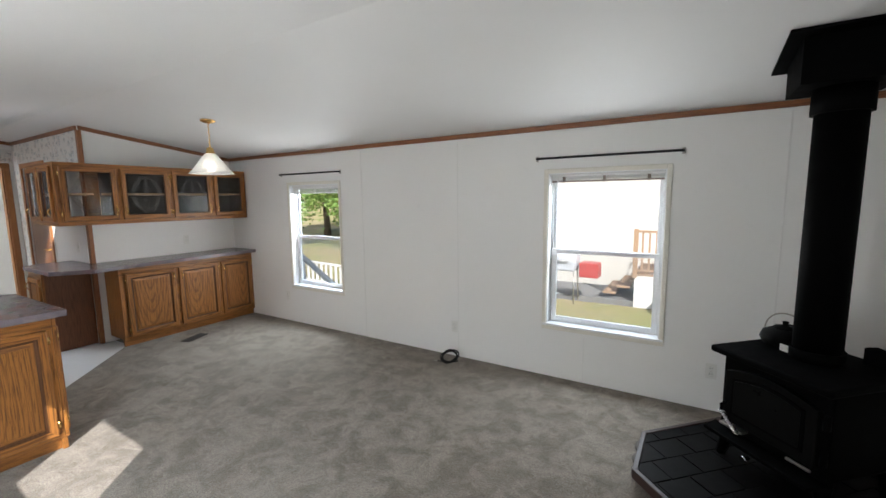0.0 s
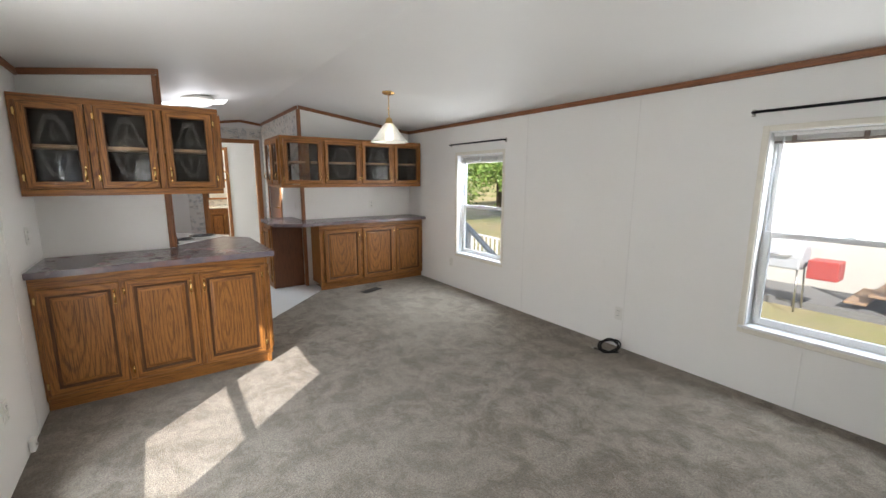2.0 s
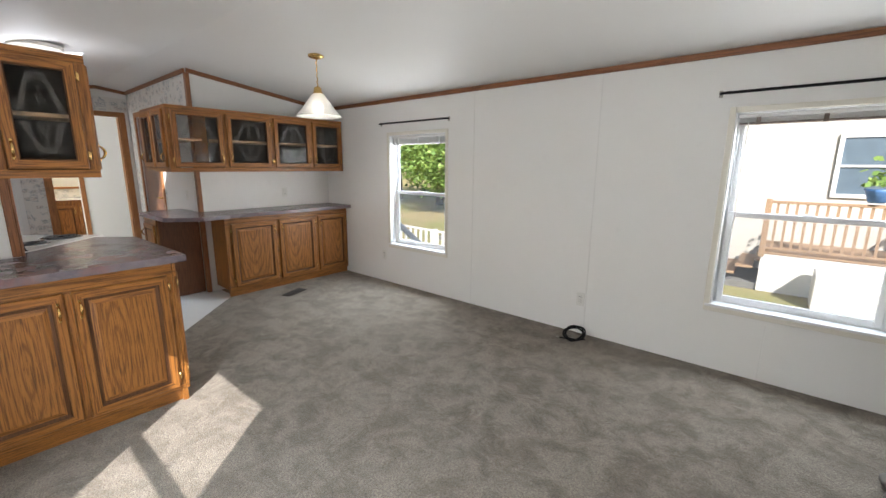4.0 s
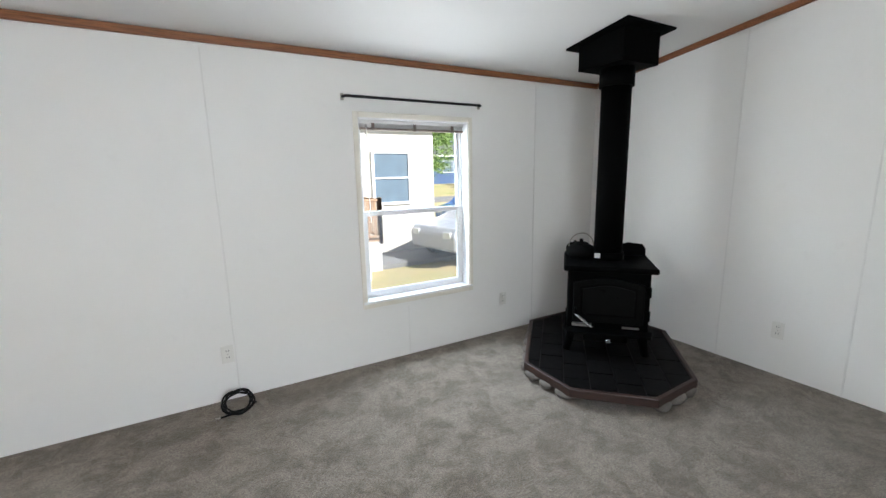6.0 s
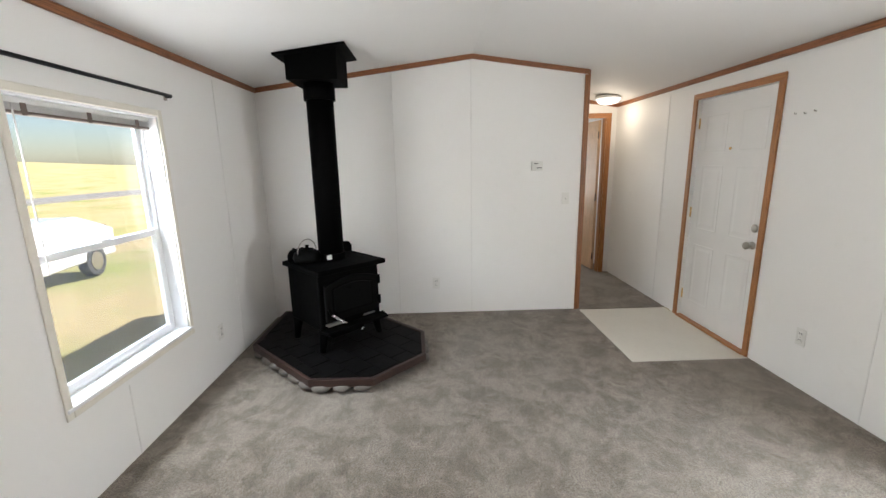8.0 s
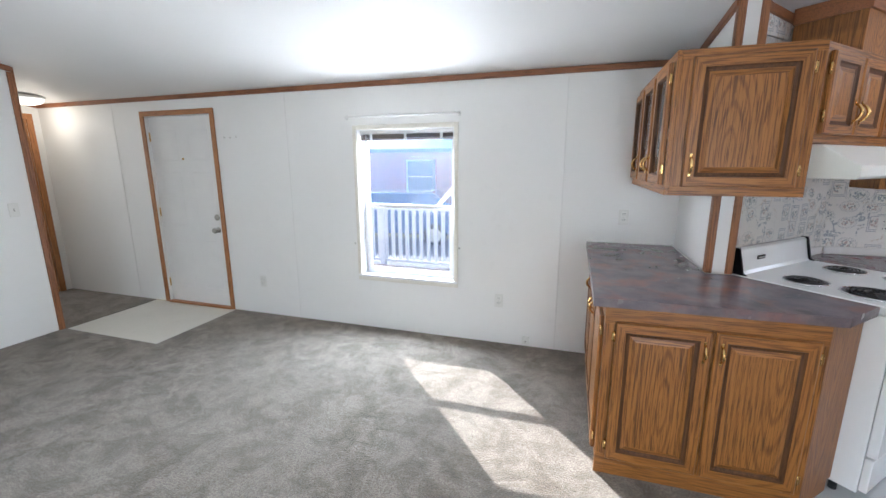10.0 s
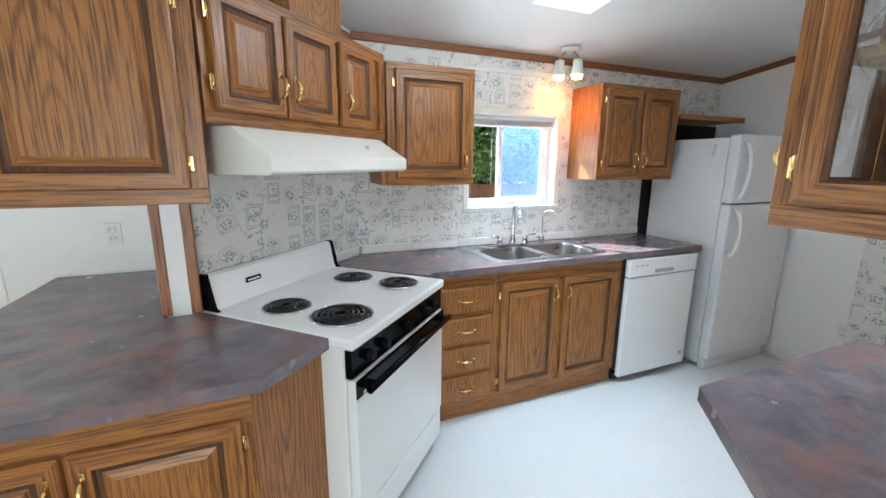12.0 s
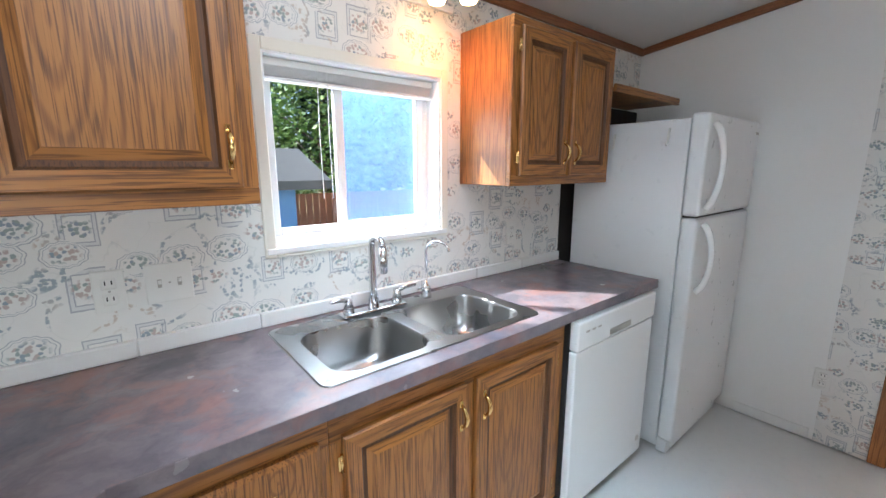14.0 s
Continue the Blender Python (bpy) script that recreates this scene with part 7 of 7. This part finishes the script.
for i in range(70):
    p = Vector((rnd.gauss(0, 0.10), rnd.gauss(0, 0.10), 0.26 + abs(rnd.gauss(0, 0.16))))
    a, b = Vector((rnd.uniform(-1, 1), rnd.uniform(-1, 1), rnd.uniform(-1, 1))).normalized() * 0.06, Vector((rnd.uniform(-1, 1), rnd.uniform(-1, 1), rnd.uniform(-1, 1))).normalized() * 0.045
    bm.faces.new([bm.verts.new(p + v) for v in (a, b, -a, -b)])
part("plant", bm, "leaf", pl)
# grill seen past the window
gr = thing("grill", "grey barrel barbecue grill with a red side box", "grill", at=pose(-2.38, 9.3, GZ + 0.05))
part("lid", tube(bmesh.new(), [(-0.36, 0, 0.98), (-0.33, 0, 0.98), (0.33, 0, 0.98), (0.36, 0, 0.98)], [0.20, 0.25, 0.25, 0.20], 20), "greywood", gr)
part("firebox", block(-0.33, 0.33, -0.24, 0.24, 0.74, 0.95, 0.03, 2), "greywood", gr)
part("side_table", block(0.42, 0.82, -0.2, 0.2, 0.62, 0.94, 0.02, 2), "red_plastic", gr, "red side box")
part("handle", tube(bmesh.new(), [(-0.2, -0.25, 0.98), (-0.2, -0.30, 0.98), (0.2, -0.30, 0.98), (0.2, -0.25, 0.98)], 0.012, 8), "nickel", gr)
for x in (-0.30, 0.30):
    for y in (-0.2, 0.2):
        part("leg", tube(bmesh.new(), [(x, y, 0.75), (x * 1.1, y * 1.1, 0.0)], 0.015, 8), "nickel", gr)

# porch rail and stair rail close to the north side
fc = thing("picket_fence", "white picket fence across the side lawn", "fence")
rail_run(fc, -12.5, 8.6, -5.0, 7.6, GZ, 0.65, "white", 0.22, 2.4, 0.085)
sr = thing("stair_rail", "grey sloping stair handrail outside the window", "handrail")
part("rail", tube(bmesh.new(), [(-6.1, 5.0, 0.62), (-5.2, 5.0, 0.10)], 0.05, 8), "greywood", sr)
for x, z in ((-6.0, 0.55), (-5.25, 0.12)):
    part("post", block(x - 0.04, x + 0.04, 4.96, 5.04, GZ, z), "greywood", sr)

# deck on the sunny side
dk = thing("deck", "weathered wooden deck with baluster railing and roof posts", "deck")
for i in range(24):
    part("deck_board", block(-5.2, 1.6, -3.42 + i * 0.117, -3.31 + i * 0.117, -0.22, -0.18, 0.003), "deckwood", dk)
rail_run(dk, -5.2, -3.45, 1.6, -3.45, -0.18, 0.98, "greywood", 0.125, 1.7, 0.06)
for x in (-3.1, -1.0):
    bm = bmesh.new()
    tube(bm, [(x, -3.45, 0.75), (x - 0.55, -3.45, 1.35)], 0.04, 6)
    part("brace", bm, "white", dk)

# fence and far hedge beyond the sink window
fc = thing("board_fence", "red brown board fence at the back", "fence")
proto = None
for i in range(60):
    x = -16 + i * 0.2
    if proto is None:
        proto = part("board", block(-0.09, 0.09, -0.012, 0.012, 0, 1.55), "redwood", fc)
        b_ = proto
    else:
        b_ = new("board", proto.data)
        b_.parent = fc
    b_.matrix_local = pose(x, -11.0, GZ)


# vehicles in the yard
def car(label, at, paint, tall):
    ob = thing("car", label, "car", at=at)
    L, W = 4.4, 1.75
    side = [(-2.15, 0.35), (2.15, 0.35), (2.2, 0.75), (2.05, 0.92), (1.2, 1.0), (0.75, tall), (-1.25, tall + 0.02), (-1.95, 1.05), (-2.2, 0.95)]
    bm = bmesh.new()
    a = [bm.verts.new((x, -W / 2 + (0.16 if z > 1.1 else 0.0), z)) for x, z in side]
    b = [bm.verts.new((x, W / 2 - (0.16 if z > 1.1 else 0.0), z)) for x, z in side]
    bm.faces.new(a), bm.faces.new(b[::-1])
    for i in range(len(side)):
        bm.faces.new((a[i], b[i], b[(i + 1) % len(side)], a[(i + 1) % len(side)]))
    bmesh.ops.bevel(bm, geom=list(bm.edges), offset=0.06, segments=3, affect="EDGES", profile=0.5, material=-1)
    part("body", bm, paint, ob)
    for s in (-1, 1):
        y = s * (W / 2 - 0.08)
        bm = bmesh.new()
        pts = [(-1.5, 1.05), (0.85, 1.05), (0.6, tall - 0.1), (-1.15, tall - 0.08)]
        bm.faces.new([bm.verts.new((x, y + s * (0.025 if z < 1.2 else -0.065), z)) for x, z in pts])
        part("side_window", bm, "far_glass", ob)
        for x in (-1.35, 1.35):
            w = part("wheel", tube(bmesh.new(), [(x, s * (W / 2 - 0.18), 0.33), (x, s * (W / 2 + 0.01), 0.33)], 0.33, 24), "tyre", ob)
            part("rim", tube(bmesh.new(), [(x, s * (W / 2 + 0.011), 0.33), (x, s * (W / 2 + 0.02), 0.33)], 0.2, 18), "nickel", w)
    for y in (-0.62, 0.62):
        part("tail_lamp", block(-2.22, -2.17, y - 0.11, y + 0.11, 0.75, 0.9), "red_plastic", ob)
        part("head_lamp", block(2.15, 2.21, y - 0.13, y + 0.13, 0.68, 0.82), "plate", ob)
    return ob


car("blue car parked on the lawn", pose(8.2, 15.0, GZ + 0.05, 0, 0, 200), "blue_paint", 1.5)
car("white pickup parked beside the blue car", pose(4.9, 9.9, GZ + 0.05, 0, 0, 190), "white_car", 1.3)
car("blue car parked before the rust coloured house", pose(2.0, -8.6, GZ + 0.05, 0, 0, 10), "blue_paint", 1.5)
car("dark car parked by the blue house", pose(27, 44, GZ + 0.5, 0, 0, 20), "blue_paint", 1.45)


# trees
def crown_mesh(name, rnd, height, spread, count, leaf, mat, conical):
    vs, fs = [], []
    clumps = [(rnd.uniform(0, math.tau), rnd.random(), rnd.random()) for _ in range(count // 26)]
    for ang, hh, rr in clumps:
        if conical:
            h = 0.12 + 0.88 * hh
            rad = spread * (1.02 - h) * (0.35 + 0.65 * rr)
            c = Vector((math.cos(ang) * rad, math.sin(ang) * rad, h * height - 0.22 * rad))
        else:
            h = 0.22 + 0.78 * hh
            lim = spread * math.sqrt(max(0.02, 1 - ((h - 0.62) / 0.42) ** 2))
            rad = lim * (0.45 + 0.6 * rr)
            c = Vector((math.cos(ang) * rad, math.sin(ang) * rad, h * height))
        size = spread * rnd.uniform(0.10, 0.2)
        for _ in range(26):
            p = c + Vector((rnd.gauss(0, size), rnd.gauss(0, size), rnd.gauss(0, size * 0.6)))
            a = Vector((rnd.uniform(-1, 1), rnd.uniform(-1, 1), rnd.uniform(-0.6, 0.6))).normalized() * leaf * rnd.uniform(0.7, 1.4)
            b = Vector((rnd.uniform(-1, 1), rnd.uniform(-1, 1), rnd.uniform(-1, 1))).normalized() * leaf * 0.7
            k = len(vs)
            vs += [p + a, p + b, p - a, p - b]
            fs.append((k, k + 1, k + 2, k + 3))
    me = bpy.data.meshes.new(name)
    me.from_pydata([tuple(v) for v in vs], [], fs)
    me.materials.append(M[mat])
    return me


def trunk_bm(rnd, height, r, conical):
    bm = bmesh.new()
    top = height * (0.95 if conical else 0.6)
    pts = [(0.06 * math.sin(i), 0.06 * math.cos(i * 1.3), top * i / 6) for i in range(7)]
    tube(bm, pts, [r * (1 - 0.8 * i / 6) for i in range(7)], 9)
    for i in range(9):
        h = top * rnd.uniform(0.35, 0.98)
        a = rnd.uniform(0, math.tau)
        l = height * rnd.uniform(0.10, 0.22)
        tube(bm, [(0, 0, h), (math.cos(a) * l * 0.5, math.sin(a) * l * 0.5, h + l * (0.1 if conical else 0.35)), (math.cos(a) * l, math.sin(a) * l, h + l * (0.0 if conical else 0.8))], [r * 0.3, r * 0.2, r * 0.08], 6)
    return bm


rnd = random.Random(21)
KINDS = []
for conical, h, s, c, lf, mat in ((False, 6.0, 2.6, 6500, 0.10, "leaf"), (False, 8.5, 3.4, 7000, 0.13, "leaf"), (True, 13.0, 2.9, 8000, 0.16, "needle")):
    KINDS.append((crown_mesh("crown", rnd, h, s, c, lf, mat, conical), trunk_bm(rnd, h, 0.16 if h < 7 else 0.24, conical), conical, mat))
KINDS = [(cm, None, con, mat, tb) for cm, tb, con, mat in KINDS]
protos = []
for cm, _, con, mat, tb in KINDS:
    t_ = thing("tree", "tall dark fir tree with drooping boughs" if con else "leafy bright green yard tree", "tree", "fir trees" if con else "yard trees", at=pose(0, 0, GZ))
    part("trunk", tb, "bark", t_)
    cr = new("crown", cm)
    cr.parent = t_
    protos.append(t_)
PLACES = [(1, -16.5, 18.5, 1.0), (0, -13.2, 15.5, 1.1), (1, -22.0, 20.5, 1.1), (0, -18.5, 14.0, 1.0), (1, -28.0, 15.5, 1.2), (0, -10.0, 16.5, 1.2), (2, -19, 22, 1.0),
          (1, 33.0, 44.0, 0.8), (2, 24.0, 66.0, 1.1), (2, 8.0, 62.0, 1.2), (1, 20.0, 44.0, 1.1), (2, 36.0, 68.0, 1.3), (2, 50.0, 66.0, 1.2),
          (2, -12.5, -16.0, 1.0), (2, -9.5, -18.5, 1.1), (2, -16.5, -15.0, 1.0), (2, -7.2, -23.0, 1.2), (1, -11.0, -13.2, 0.75), (2, -20.0, -20.0, 1.2), (2, 0.5, -25.0, 1.0), (2, 5.5, -26.0, 1.1), (1, -3.0, -24.0, 1.1), (2, 11.0, -25.0, 1.2), (2, 15.0, -22.0, 1.0), (0, -5.6, -13.5, 0.8)]
used = set()
for k, x, y, s in PLACES:
    m = pose(x, y, GZ - 0.05, 0, 0, rnd.uniform(0, 360))
    if k in used:
        copy_thing(protos[k], m).scale = (s, s, s)
    else:
        protos[k].matrix_world = m
        used.add(k)
